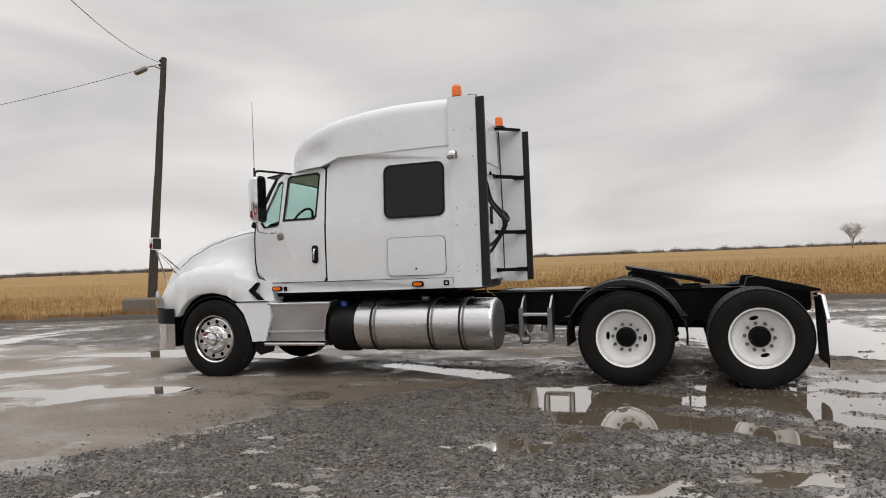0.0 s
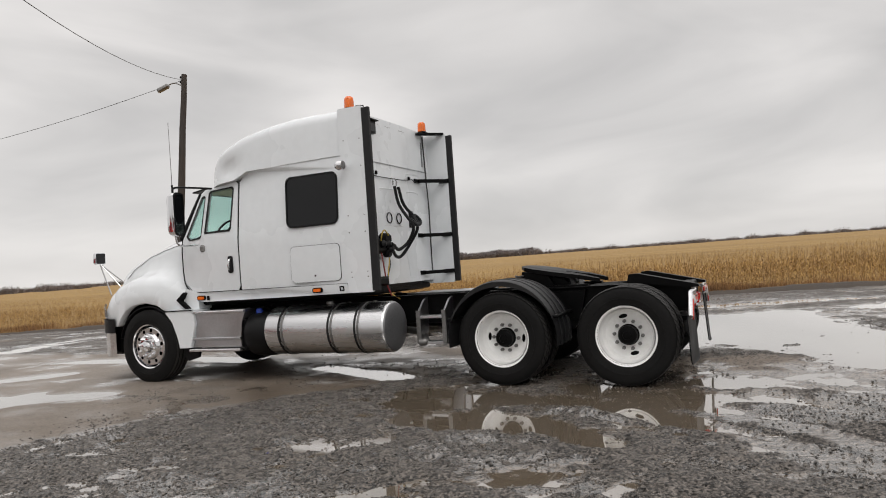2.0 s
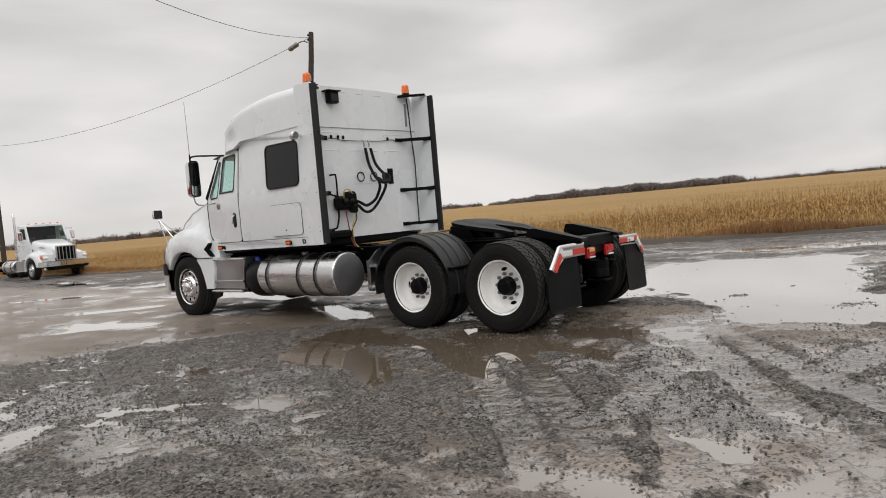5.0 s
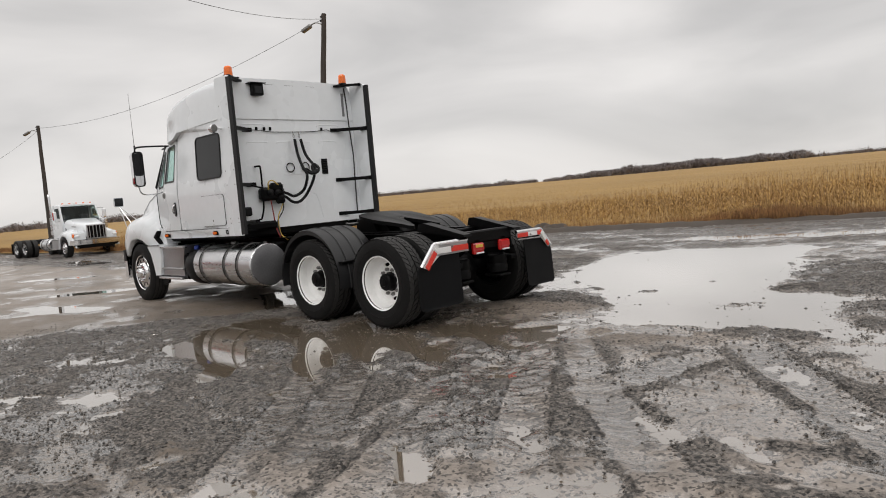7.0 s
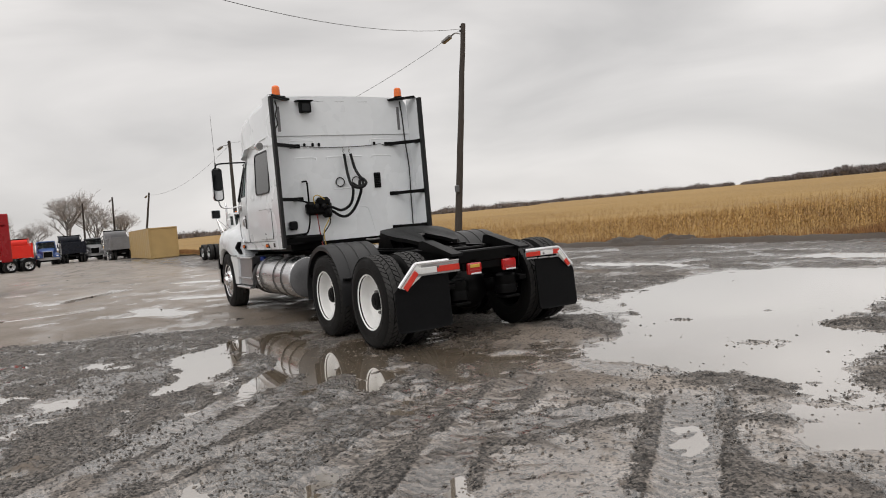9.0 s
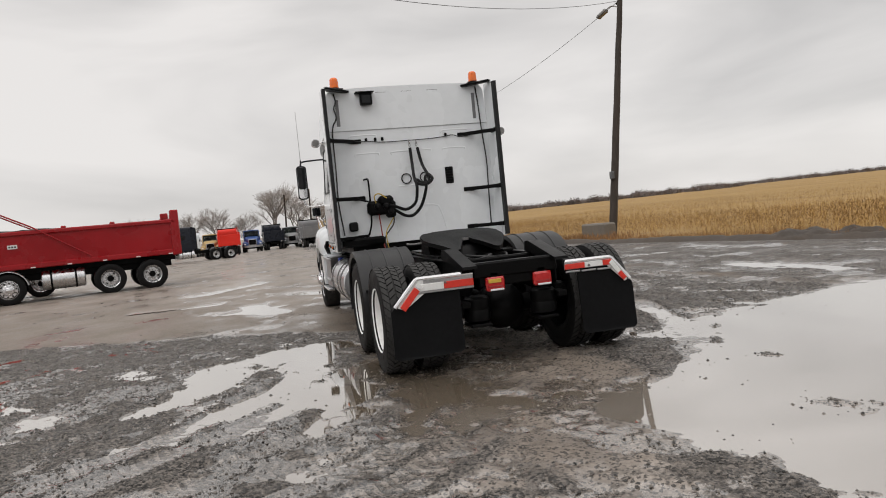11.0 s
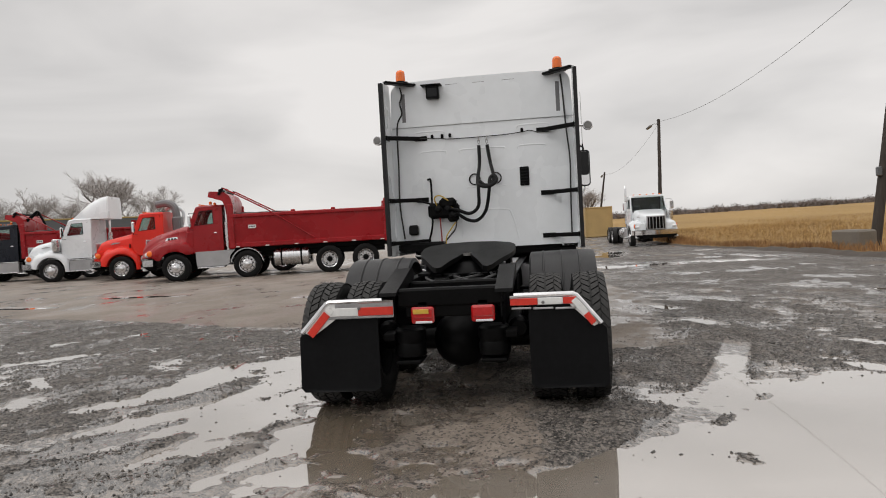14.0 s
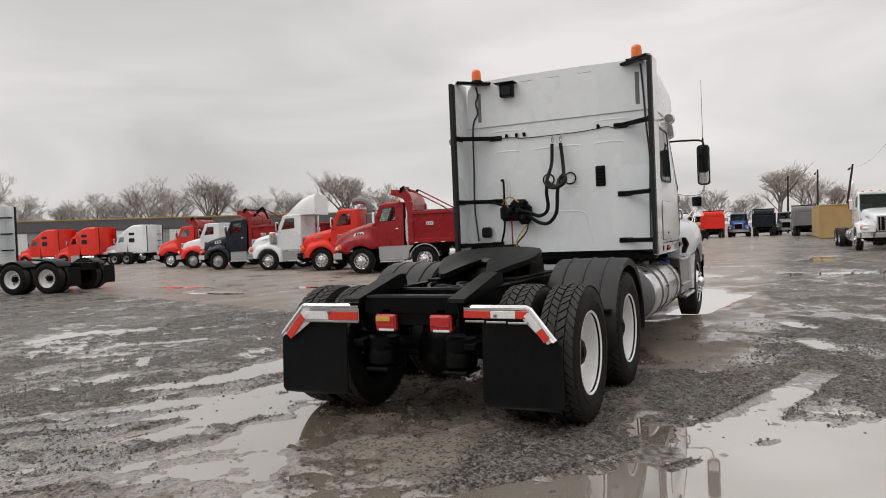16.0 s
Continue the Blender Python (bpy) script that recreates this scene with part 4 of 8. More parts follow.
def far_woods():
    """Bare woods and hedges on the horizon: upright sprays of twigs."""
    rng = np.random.default_rng(12)
    tv, tf = [], []
    for k in range(64):
        a, r, h = rng.uniform(0, 6.28), 0.62 * math.sqrt(rng.uniform(0, 1)), rng.uniform(0, 1) ** 0.8
        h = 0.12 + h * 0.86 * math.sqrt(max(0.0, 1 - (r / 0.72) ** 2))
        x, y, b = r * math.cos(a), r * math.sin(a), rng.uniform(0, 3.14)
        w = 0.030 if k > 18 else 0.17
        foot = max(-0.05, h - (0.28 if k > 12 else 0.5))
        o = len(tv)
        tv += [(x - w * math.cos(b), y - w * math.sin(b), foot), (x + w * math.cos(b), y + w * math.sin(b), foot), (x * 1.35 + rng.normal(0, 0.07), y * 1.35 + rng.normal(0, 0.07), h * 0.92 if k > 12 else h * 0.6)]
        tf.append((o, o + 1, o + 2))
    place, size = [], []
    for az0, az1, d0, d1, count, h0, h1 in ((94, 108, 640, 760, 260, 2.5, 6.0), (107, 126.3, 620, 720, 1300, 8.0, 10.0), (127, 142, 760, 900, 380, 3.0, 7.0), (142, 176, 420, 640, 900, 2.6, 5.6), (64, 94, 800, 950, 420, 3.0, 7.0)):
        az = np.radians(rng.uniform(az0, az1, count))
        d = rng.uniform(d0, d1, count)
        x, y = d * np.cos(az), d * np.sin(az)
        n = -(x - EDGE_X0) * EDGE_DIR[1] + (y - EDGE_Y0) * EDGE_DIR[0]
        place.append(np.stack([x, y, np.where(n > 0, field_z(np.maximum(n, 0)) + 0.2, 0)], -1))
        size.append(rng.uniform(h0, h1, count) * (0.75 + 0.5 * (lattice(np.degrees(az) * 2.0, az * 0, 7))) * (np.clip((126.3 - np.degrees(az)) / 11 + 0.35, 0, 1) if h0 == 8.0 else 1.0))
    place, size = np.concatenate(place), np.concatenate(size)
    v, f = scatter(tv, tf, place, rng.uniform(0, 6.28, len(size)), size)
    tagged(new("far_woods", bulk("far_woods", v, f, FAR_WOOD)), "distant dark leafless woods on the horizon", "woods", kind="stuff")


def soil_bank():
    """A low uneven lip of dark soil where the lot meets the field."""
    ss, nn = np.linspace(-78, 34, 1100), np.linspace(-0.55, 0.75, 10)
    S, N = np.meshgrid(ss, nn, indexing="ij")
    X, Y = on_field(S, N + 0.5 * octaves(S * 0.3, S * 0 + 7, 131, 3))
    tall = 0.05 + 0.20 * np.clip(octaves(S * 0.22, S * 0 + 1, 133, 4) + 0.15, 0, 1)
    Z = -0.06 + (0.09 + tall) * np.exp(-((N / 0.34) ** 2)) + 0.07 * octaves(S * 3.0, N * 3.0, 137, 3) + lot_z(X)
    ns, m = S.shape
    i = np.arange(ns * m).reshape(ns, m)
    F = np.stack([i[:-1, :-1], i[1:, :-1], i[1:, 1:], i[:-1, 1:]], -1).reshape(-1, 4)
    tagged(new("soil_bank", bulk("soil_bank", np.stack([X, Y, Z], -1).reshape(-1, 3), F, SOIL, True)), "low lip of dark wet soil along the field", "soil bank", kind="structure")


def soil_heap(x, y, r, high, seed):
    """A small dumped heap of dark soil and clods."""
    k = np.linspace(0, 1, 15)
    A, R = np.meshgrid(np.linspace(0, 2 * math.pi, 37), k, indexing="ij")
    X, Y = x + 1.7 * r * R * np.cos(A), y + r * R * np.sin(A)
    Z = high * (1 - R ** 1.6) * (0.8 + 0.9 * octaves(X * 2.5, Y * 2.5, seed, 4)) - 0.06 + 0.12 * octaves(X * 7, Y * 7, seed + 3, 2)
    i = np.arange(A.size).reshape(A.shape)
    F = np.stack([i[:-1, :-1], i[1:, :-1], i[1:, 1:], i[:-1, 1:]], -1).reshape(-1, 4)
    tagged(new("soil_heap", bulk("soil_heap", np.stack([X, Y, Z], -1).reshape(-1, 3), F, SOIL, True)), "low heap of dark wet soil at the field border", "soil heap")


build_field()
soil_bank()
for k, (hx, hy) in enumerate(((-7.1, 11.15), (-5.7, 11.45))):
    soil_heap(hx, hy, 0.8 - 0.2 * k, 0.42, 141 + 7 * k)
stalks()
far_woods()


# ---- wheels ----
def tyre_shape(r=0.505, w=0.27, lugs=True, n=56):
    """A truck tyre round the y axis, its middle at the origin."""
    s = Shape()
    h = w / 2
    tr = r - (0.014 if lugs else 0.0)
    prof = [(-h * 0.62, 0.285), (-h * 0.88, 0.30), (-h * 1.0, 0.345), (-h * 1.02, 0.40), (-h * 0.97, 0.445), (-h * 0.90, 0.475), (-h * 0.82, tr - 0.004)]
    if lugs:
        prof += [(-h * 0.8, tr), (h * 0.8, tr)]
    else:
        for k in range(4):
            y = -h * 0.78 + k * h * 0.43
            prof += [(y, tr), (y + h * 0.34, tr), (y + h * 0.35, tr - 0.012), (y + h * 0.42, tr - 0.012)]
        prof = prof[:-2]
    prof += [(h * 0.82, tr - 0.004), (h * 0.90, 0.475), (h * 0.97, 0.445), (h * 1.02, 0.40), (h * 1.0, 0.345), (h * 0.88, 0.30), (h * 0.62, 0.285)]
    s.lathe(prof, (0, 0, 0), "y", n, caps=False)
    if lugs:
        rows = ((-0.97, -0.55, 0.030, 44), (-0.49, -0.06, -0.022, 44), (0.06, 0.49, 0.022, 44), (0.55, 0.97, -0.030, 44))
        for row, (a, b, skew, count) in enumerate(rows):
            for k in range(count):
                t0 = 2 * math.pi * (k + 0.5 * (row % 2)) / count
                dt = 2 * math.pi / count * 0.40
                vs = []
                for rad in (tr - 0.004, r):
                    for y, sk in ((a * h * 0.94, skew), (b * h * 0.94, -skew)):
                        drop = 0.012 if rad == r and abs(y) > h * 0.8 else 0.0
                        for sg in (-1, 1):
                            ang = t0 + sg * dt + sk / r
                            vs.append(((rad - drop) * math.cos(ang), y, (rad - drop) * math.sin(ang)))
                s.add(vs, [(4, 5, 7, 6), (0, 4, 6, 2), (1, 3, 7, 5), (0, 1, 5, 4), (2, 6, 7, 3)])
    # raised rings and bars on the side wall
    for sg in (-1, 1):
        s.lathe([(sg * h * 1.012, 0.375), (sg * h * 1.035, 0.378), (sg * h * 1.035, 0.384), (sg * h * 1.012, 0.387)], (0, 0, 0), "y", n, caps=False)
    return s


def holed_ring(s, y, r0, r1, holes, at, long_r, wide_r, n=48, thick=0.012, first=0.0):
    """A flat ring with oval openings, facing -y."""
    outer = [(r1 * math.cos(2 * math.pi * k / n), r1 * math.sin(2 * math.pi * k / n)) for k in range(n)]
    rings = [[(r0 * math.cos(-2 * math.pi * k / 40), r0 * math.sin(-2 * math.pi * k / 40)) for k in range(40)]]
    for j in range(holes):
        a = 2 * math.pi * (j + first) / holes
        ca, sa = math.cos(a), math.sin(a)
        ring = []
        for k in range(16):
            b = -2 * math.pi * k / 16
            u, v = at + wide_r * math.cos(b), long_r * math.sin(b)
            ring.append((u * ca - v * sa, u * sa + v * ca))
        rings.append(ring)
    return s.plate(outer, rings, lambda u, v, d: (u, y + d, v), 0.0, thick)


def nut_mesh(name, mat, r=0.017, length=0.032):
    s = Shape()
    s.lathe([(0.0, r), (-length * 0.75, r), (-length, r * 0.55)], (0, 0, 0), "y", 6)
    return s.mesh(name, mat, 30)


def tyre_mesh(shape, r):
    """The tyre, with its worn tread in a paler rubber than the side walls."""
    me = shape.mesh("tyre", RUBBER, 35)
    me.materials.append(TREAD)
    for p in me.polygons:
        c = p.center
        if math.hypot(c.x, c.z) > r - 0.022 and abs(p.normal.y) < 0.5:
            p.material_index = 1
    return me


NUT_CHROME = nut_mesh("lug_nut", CHROME)
NUT_STEEL = nut_mesh("lug_nut", STEEL, 0.019, 0.045)


def rear_wheel(parent, x, side, r=0.505, rim_mat=None, spare_inner=True, rim_label="white steel rim with hand holes"):
    """Dual drive wheels on one side of an axle; side -1 is the left."""
    rim_mat = rim_mat or WHITE_WHEEL
    made = []
    for outer in (True, False) if spare_inner else (True,):
        y = 1.075 if outer else 0.735
        key = ("rear", outer, rim_mat.name, side, WHEEL_SEGMENTS)
        if key not in WHEEL_CACHE:
            ty = tyre_shape(r, 0.27, WHEEL_SEGMENTS > 40, WHEEL_SEGMENTS)
            rim = Shape()
            rim.lathe([(-0.115, 0.290), (-0.125, 0.305), (-0.110, 0.312), (-0.098, 0.290), (-0.09, 0.283), (0.0, 0.268), (0.10, 0.283), (0.118, 0.305), (0.10, 0.282), (0.0, 0.262), (-0.09, 0.275)], (0, 0, 0), "y", WHEEL_SEGMENTS, caps=False)
            dy = 0.045 if outer else -0.05
            holed_ring(rim, dy, 0.09, 0.236, 2, 0.195, 0.046, 0.021)
            rim.lathe([(dy, 0.2355), (dy - 0.012, 0.250), (dy - 0.06, 0.266), (dy - 0.09, 0.272)], (0, 0, 0), "y", WHEEL_SEGMENTS, caps=False)
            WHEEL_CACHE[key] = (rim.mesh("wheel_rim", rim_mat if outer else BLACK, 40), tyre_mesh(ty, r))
        rim_me, ty_me = WHEEL_CACHE[key]
        w = part("wheel", rim_me, rim_mat if outer else BLACK, parent, rim_label if outer else "")
        w.matrix_basis = pose(x, side * y, 0.5, 0, 55 * x + 4, 0 if side < 0 else 180)
        part("tyre", ty_me, RUBBER, w, "black ribbed drive tyre")
        if outer:
            hub = Shape()
            hub.lathe([(0.06, 0.108), (0.03, 0.108), (0.02, 0.098), (-0.045, 0.094), (-0.06, 0.080), (-0.065, 0.045), (-0.075, 0.04), (-0.078, 0.0)], (0, 0, 0), "y", 28)
            part("hub", hub, BLACK, w, "black axle hub")
            part("brake_drum", Shape().lathe([(0.075, 0.0), (0.075, 0.225), (0.13, 0.23), (0.13, 0.0)], (0, 0, 0), "y", 24), BLACK, w, "dark brake drum")
            for k in range(10):
                a = 2 * math.pi * k / 10
                nut = part("lug_nut", NUT_STEEL, STEEL, w)
                nut.location = (0.1425 * math.cos(a), 0.045, 0.1425 * math.sin(a))
        made.append(w)
    return made


def front_wheel(parent, x, side, r=0.505, y=1.045, mat=None, label="polished alloy wheel with round holes"):
    mat = mat or CHROME
    key = ("front", mat.name, WHEEL_SEGMENTS)
    if key not in WHEEL_CACHE:
        ty = tyre_shape(r, 0.28, False, WHEEL_SEGMENTS)
        rim = Shape()
        rim.lathe([(-0.118, 0.290), (-0.130, 0.305), (-0.115, 0.312), (-0.10, 0.290), (0.0, 0.270), (0.10, 0.285), (0.12, 0.305), (0.10, 0.280), (0.0, 0.264), (-0.09, 0.282)], (0, 0, 0), "y", WHEEL_SEGMENTS, caps=False)
        holed_ring(rim, -0.105, 0.186, 0.256, 10, 0.221, 0.026, 0.026, first=0.5)
        rim.lathe([(-0.145, 0.07), (-0.145, 0.160), (-0.138, 0.170), (-0.112, 0.182), (-0.105, 0.188)], (0, 0, 0), "y", WHEEL_SEGMENTS, caps=False)
        rim.lathe([(-0.105, 0.254), (-0.098, 0.266), (-0.07, 0.276)], (0, 0, 0), "y", WHEEL_SEGMENTS, caps=False)
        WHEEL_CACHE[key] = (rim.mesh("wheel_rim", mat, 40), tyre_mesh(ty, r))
    rim_me, ty_me = WHEEL_CACHE[key]
    w = part("wheel", rim_me, mat, parent, label)
    w.matrix_basis = pose(x, side * y, 0.5, 0, 9, 0 if side < 0 else 180)
    part("tyre", ty_me, RUBBER, w, "black ribbed steer tyre")
    hub = Shape()
    hub.lathe([(-0.14, 0.095), (-0.165, 0.092), (-0.20, 0.075), (-0.215, 0.045), (-0.22, 0.0)], (0, 0, 0), "y", 24)
    part("hub_cap", hub, mat, w, "domed hub cap")
    part("brake_drum", Shape().lathe([(-0.06, 0.0), (-0.06, 0.255), (0.06, 0.26), (0.06, 0.0)], (0, 0, 0), "y", 24), BLACK, w, "dark brake drum")
    for k in range(10):
        a = 2 * math.pi * k / 10
        nut = part("lug_nut", NUT_CHROME, CHROME, w)
        nut.location = (0.1425 * math.cos(a), -0.145, 0.1425 * math.sin(a))
    return w


WHEEL_SEGMENTS = 56
WHEEL_CACHE = {}


# ---- the white tractor: nose towards -x, left side towards -y ----
tractor = root("tractor_truck", "white conventional sleeper tractor parked on the wet lot", "truck")
HALF_W = [(-6.3, 0.95), (-4.7, 0.985), (-4.3, 1.05), (-3.6, 1.135), (-3.2, 1.175), (-2.6, 1.19), (-1.5, 1.20)]


def half_width(x, z):
    lean = 0.20 - 0.15 * min(1.0, max(0.0, (x + 4.2) / 1.2))
    return lerp(x, HALF_W) - max(0.0, z - 1.85) * lean - max(0.0, 1.3 - z) * 0.1


def side_place(side):
    return lambda u, v, d: (u, side * (half_width(u, v) + d), v)


def fine_outline(pts, step=0.12):
    out = []
    for (a, b), (c, d) in zip(pts, pts[1:] + pts[:1]):
        k = max(1, int(math.hypot(c - a, d - b) / step))
        out += [(a + (c - a) * i / k, b + (d - b) * i / k) for i in range(k)]
    return out


DOOR = [(-4.47, 1.205), (-4.62, 1.34), (-4.655, 1.50), (-4.655, 1.93), (-4.34, 2.545), (-4.27, 2.595), (-3.62, 2.63), (-3.575, 2.60), (-3.565, 1.26), (-3.60, 1.205)]
DOOR_GLASS = [(-4.195, 2.00), (-4.165, 2.53), (-4.13, 2.555), (-3.70, 2.56), (-3.665, 2.53), (-3.70, 2.03), (-3.73, 2.00)]
QUARTER = [(-4.50, 1.925), (-4.565, 1.985), (-4.325, 2.475), (-4.285, 2.50), (-4.255, 2.48), (-4.275, 1.965), (-4.30, 1.94)]
SLEEPER = [(-3.545, 1.205), (-3.545, 2.60), (-3.50, 2.66), (-3.40, 2.72), (-1.88, 2.742), (-1.88, 1.205)]
for side in (-1, 1):
    pl = side_place(side)
    door = part("door", Shape().plate(fine_outline(DOOR), [DOOR_GLASS, QUARTER], pl, -0.035, 0.006), WHITE, tractor, "white cab door with window")
    part("window_pane", Shape().plate(DOOR_GLASS, [], pl, -0.018, -0.012), GLASS, door, "green tinted door glass").visible_shadow = False
    part("quarter_pane", Shape().plate(QUARTER, [], pl, -0.018, -0.012), GLASS, door, "green tinted quarter glass").visible_shadow = False
    for outline in (DOOR_GLASS, QUARTER):
        cx, cz = sum(p[0] for p in outline) / len(outline), sum(p[1] for p in outline) / len(outline)
        grown = [(cx + (u - cx) * 1.07, cz + (v - cz) * 1.06) for u, v in outline]
        part("window_seal", Shape().plate(grown, [[(cx + (u - cx) * 0.97, cz + (v - cz) * 0.975) for u, v in outline]], pl, 0.004, 0.013), PLASTIC, door, "black rubber window seal")
    grip = Shape().plate(rounded(-3.755, 1.43, -3.665, 1.655, 0.035), [], pl, 0.004, 0.014)
    handle = part("door_handle", grip, PLASTIC, door, "black recessed door handle")
    hg = Shape()
    hy = half_width(-3.71, 1.54)
    hg.tube(curve_points([(-3.72, side * (hy + 0.01), 1.475), (-3.715, side * (hy + 0.045), 1.50), (-3.705, side * (hy + 0.045), 1.59), (-3.70, side * (hy + 0.01), 1.615)], 5), 0.012, 8)
    part("grip", hg, CHROME, handle, "bright grip bar")
    # dark line round the door
    grown = [(-4.11 + (u + 4.11) * 1.009, 1.9 + (v - 1.9) * 1.008) for u, v in DOOR]
    part("door_seal", Shape().plate(fine_outline(grown), [fine_outline(DOOR)], pl, -0.03, -0.004), PLASTIC, tractor, "dark gap round the door")
    wall = part("sleeper_side", Shape().plate(fine_outline(SLEEPER, 0.15), [], pl, -0.04, 0.0), WHITE, tractor, "smooth white sleeper side wall")
    win = rounded(-2.715, 1.945, -1.985, 2.545, 0.07)
    frame_ob = part("sleeper_window", Shape().plate(rounded(-2.735, 1.925, -1.965, 2.565, 0.085), [win], pl, -0.002, 0.012), PLASTIC, tractor, "black framed sleeper window")
    part("dark_pane", Shape().plate(win, [], pl, -0.002, 0.005), DARK_GLASS, frame_ob, "dark tinted glass pane")
    hatch = rounded(-2.70, 1.245, -1.975, 1.69, 0.06)
    seal = [(-2.3375 + (u + 2.3375) * 1.014, 1.4675 + (v - 1.4675) * 1.02) for u, v in hatch]
    part("hatch_seal", Shape().plate(seal, [], pl, -0.002, 0.0035), PLASTIC, tractor, "thin dark hatch joint")
    hatch_ob = part("luggage_hatch", Shape().plate(hatch, [], pl, -0.002, 0.008), WHITE, tractor, "white luggage compartment hatch")
    part("hatch_lock", Shape().lathe([(0, 0.012), (-0.006, 0.012), (-0.008, 0.008)], (-2.34, side * (half_width(-2.34, 1.32) + 0.008), 1.32), "y", 12, sign=-side), BLACK, hatch_ob)
    # skirt with marker lamps
    skirt = [(-4.42, 1.195), (-1.90, 1.20), (-1.885, 1.085), (-2.5, 1.080), (-4.33, 1.070), (-4.40, 1.10)]
    part("skirt", Shape().plate(fine_outline(skirt, 0.2), [], pl, -0.03, 0.012), WHITE, tractor, "white lower side skirt")
    for u, v in ((-4.32, 1.125), (-2.33, 1.14)):
        lamp = Shape()
        y = half_width(u, v) + 0.012
        lamp.plate(rounded(u - 0.075, v - 0.032, u + 0.075, v + 0.032, 0.031), [], lambda a, b, d: (a, side * (y + d), b), -0.004, 0.012)
        lamp_ob = part("marker_lamp", lamp, BLACK, tractor, "oval amber marker lamp in a black bezel")
        part("lens", Shape().plate(rounded(u - 0.052, v - 0.019, u + 0.052, v + 0.019, 0.018), [], lambda a, b, d: (a, side * (y + d), b), 0.008, 0.026), AMBER, lamp_ob, "orange lens")
    part("badge", Shape().plate(rounded(-2.01, 1.115, -1.945, 1.175, 0.01), [rounded(-1.995, 1.13, -1.96, 1.16, 0.005)], pl, 0.010, 0.018), BLACK, tractor, "small dark emblem")
    part("vent_slot", Shape().plate(rounded(-4.22, 1.09, -4.17, 1.15, 0.008), [], pl, 0.010, 0.016), BLACK, tractor)

# sleeper back wall with pressed ribs
BACK_X = -1.875
back = Shape()
back.plate(rounded(-1.165, 1.14, 1.165, 2.735, 0.03), [], lambda u, v, d: (BACK_X + d, u, v), -0.04, 0.0)
back_wall = part("sleeper_back", back, WHITE, tractor, "white pressed sleeper back wall")


def ridge(points, r=0.013, name="pressed_rib"):
    s = Shape()
    s.tube(curve_points([(BACK_X - 0.0105, y, z) for y, z in points], 4), r + 0.002, 10)
    part(name, s, WHITE, back_wall)


for a, b in ((-0.86, -0.48), (0.46, 0.86)):
    ridge([(a, 2.625), (a + 0.03, 2.665), (b - 0.03, 2.665), (b, 2.625)])
for a, b in ((-0.80, -0.46), (-0.28, 0.28), (0.46, 0.80)):
    ridge([(a, 2.375), (a + 0.03, 2.41), (b - 0.03, 2.41), (b, 2.375)])
for a, b, c, d in ((-0.30, 0.30, 1.22, 1.62), (-0.22, 0.28, 1.92, 1.93)):
    ridge([(a, c), (a, d - 0.06), (a + 0.05, d), (b - 0.05, d), (b + 0.05, d - 0.1), (b + 0.12, c)] if d - c > 0.2 else [(a, c), (b, c)])
ridge([(-1.05, 2.50), (-0.92, 2.2), (-0.82, 1.7), (-0.78, 1.3)], 0.010)
ridge([(1.02, 2.50), (0.92, 2.1), (0.75, 1.6), (0.62, 1.2)], 0.010)
ridge([(0.30, 1.20), (0.60, 1.20)], 0.010)
ridge([(0.42, 1.66), (0.62, 1.66)], 0.008)

# roof cap
cap_rings = []
ROOF_TOP = [(-4.26, 2.66), (-4.20, 2.79), (-4.1, 2.92), (-3.95, 3.03), (-3.75, 3.12), (-3.4, 3.22), (-3.0, 3.285), (-2.6, 3.315), (-2.3, 3.318), (-1.86, 3.315)]
ROOF_HALF = [(-4.26, 0.50), (-4.20, 0.74), (-4.1, 0.92), (-3.95, 1.04), (-3.75, 1.10), (-3.4, 1.14), (-3.0, 1.14), (-2.5, 1.16), (-1.86, 1.165)]
ROOF_LOW = [(-4.26, 2.60), (-3.98, 2.615), (-3.58, 2.635), (-3.36, 2.722), (-1.86, 2.742)]
for x in [-4.26, -4.23, -4.18, -4.1, -4.02, -3.92, -3.82, -3.72, -3.6, -3.5, -3.35, -3.2, -3.0, -2.8, -2.6, -2.35, -2.1, -1.86]:
    top, hw, low = lerp(x, ROOF_TOP), lerp(x, ROOF_HALF), lerp(x, ROOF_LOW)
    rad = min(0.15, (top - low) * 0.6, hw * 0.5)
    half = []
    for k in range(5):
        z = low + (top - rad - low) * k / 4
        y = hw - 0.02 * k / 4
        dent = 0.075 * math.exp(-(((x + 3.66) / 0.16) ** 2) - ((z - 2.80) / 0.085) ** 2)
        half.append((y - dent, z))
    for k in range(1, 7):
        a = radians(90 * k / 6)
        half.append((hw - 0.02 - rad + rad * math.cos(a), top - rad + rad * math.sin(a)))
    half += [((hw - 0.02 - rad) * f, top + 0.018 * (1 - f * f)) for f in (0.66, 0.33)]
    ring = [(x, -y, z) for y, z in half] + [(x, 0, top + 0.018)] + [(x, y, z) for y, z in reversed(half)]
    cap_rings.append(ring)
roof = part("roof_fairing", Shape().loft(cap_rings, True, True), WHITE, tractor, "white raised aerodynamic roof cap", 50)
lip = Shape()
lip.box((BACK_X + 0.002, 0, 2.744), (0.02, 2.30, 0.014), 0.004)
part("roof_joint", lip, WHITE, tractor, "narrow lip under the roof cap")
for sgn in (-1, 1):
    vent = Shape()
    vent.box((BACK_X + 0.012, sgn * 0.985, 2.99), (0.012, 0.05, 0.37), 0.004)
    part("side_vent", vent, VENT_GREY, tractor, "narrow grey vent strip")
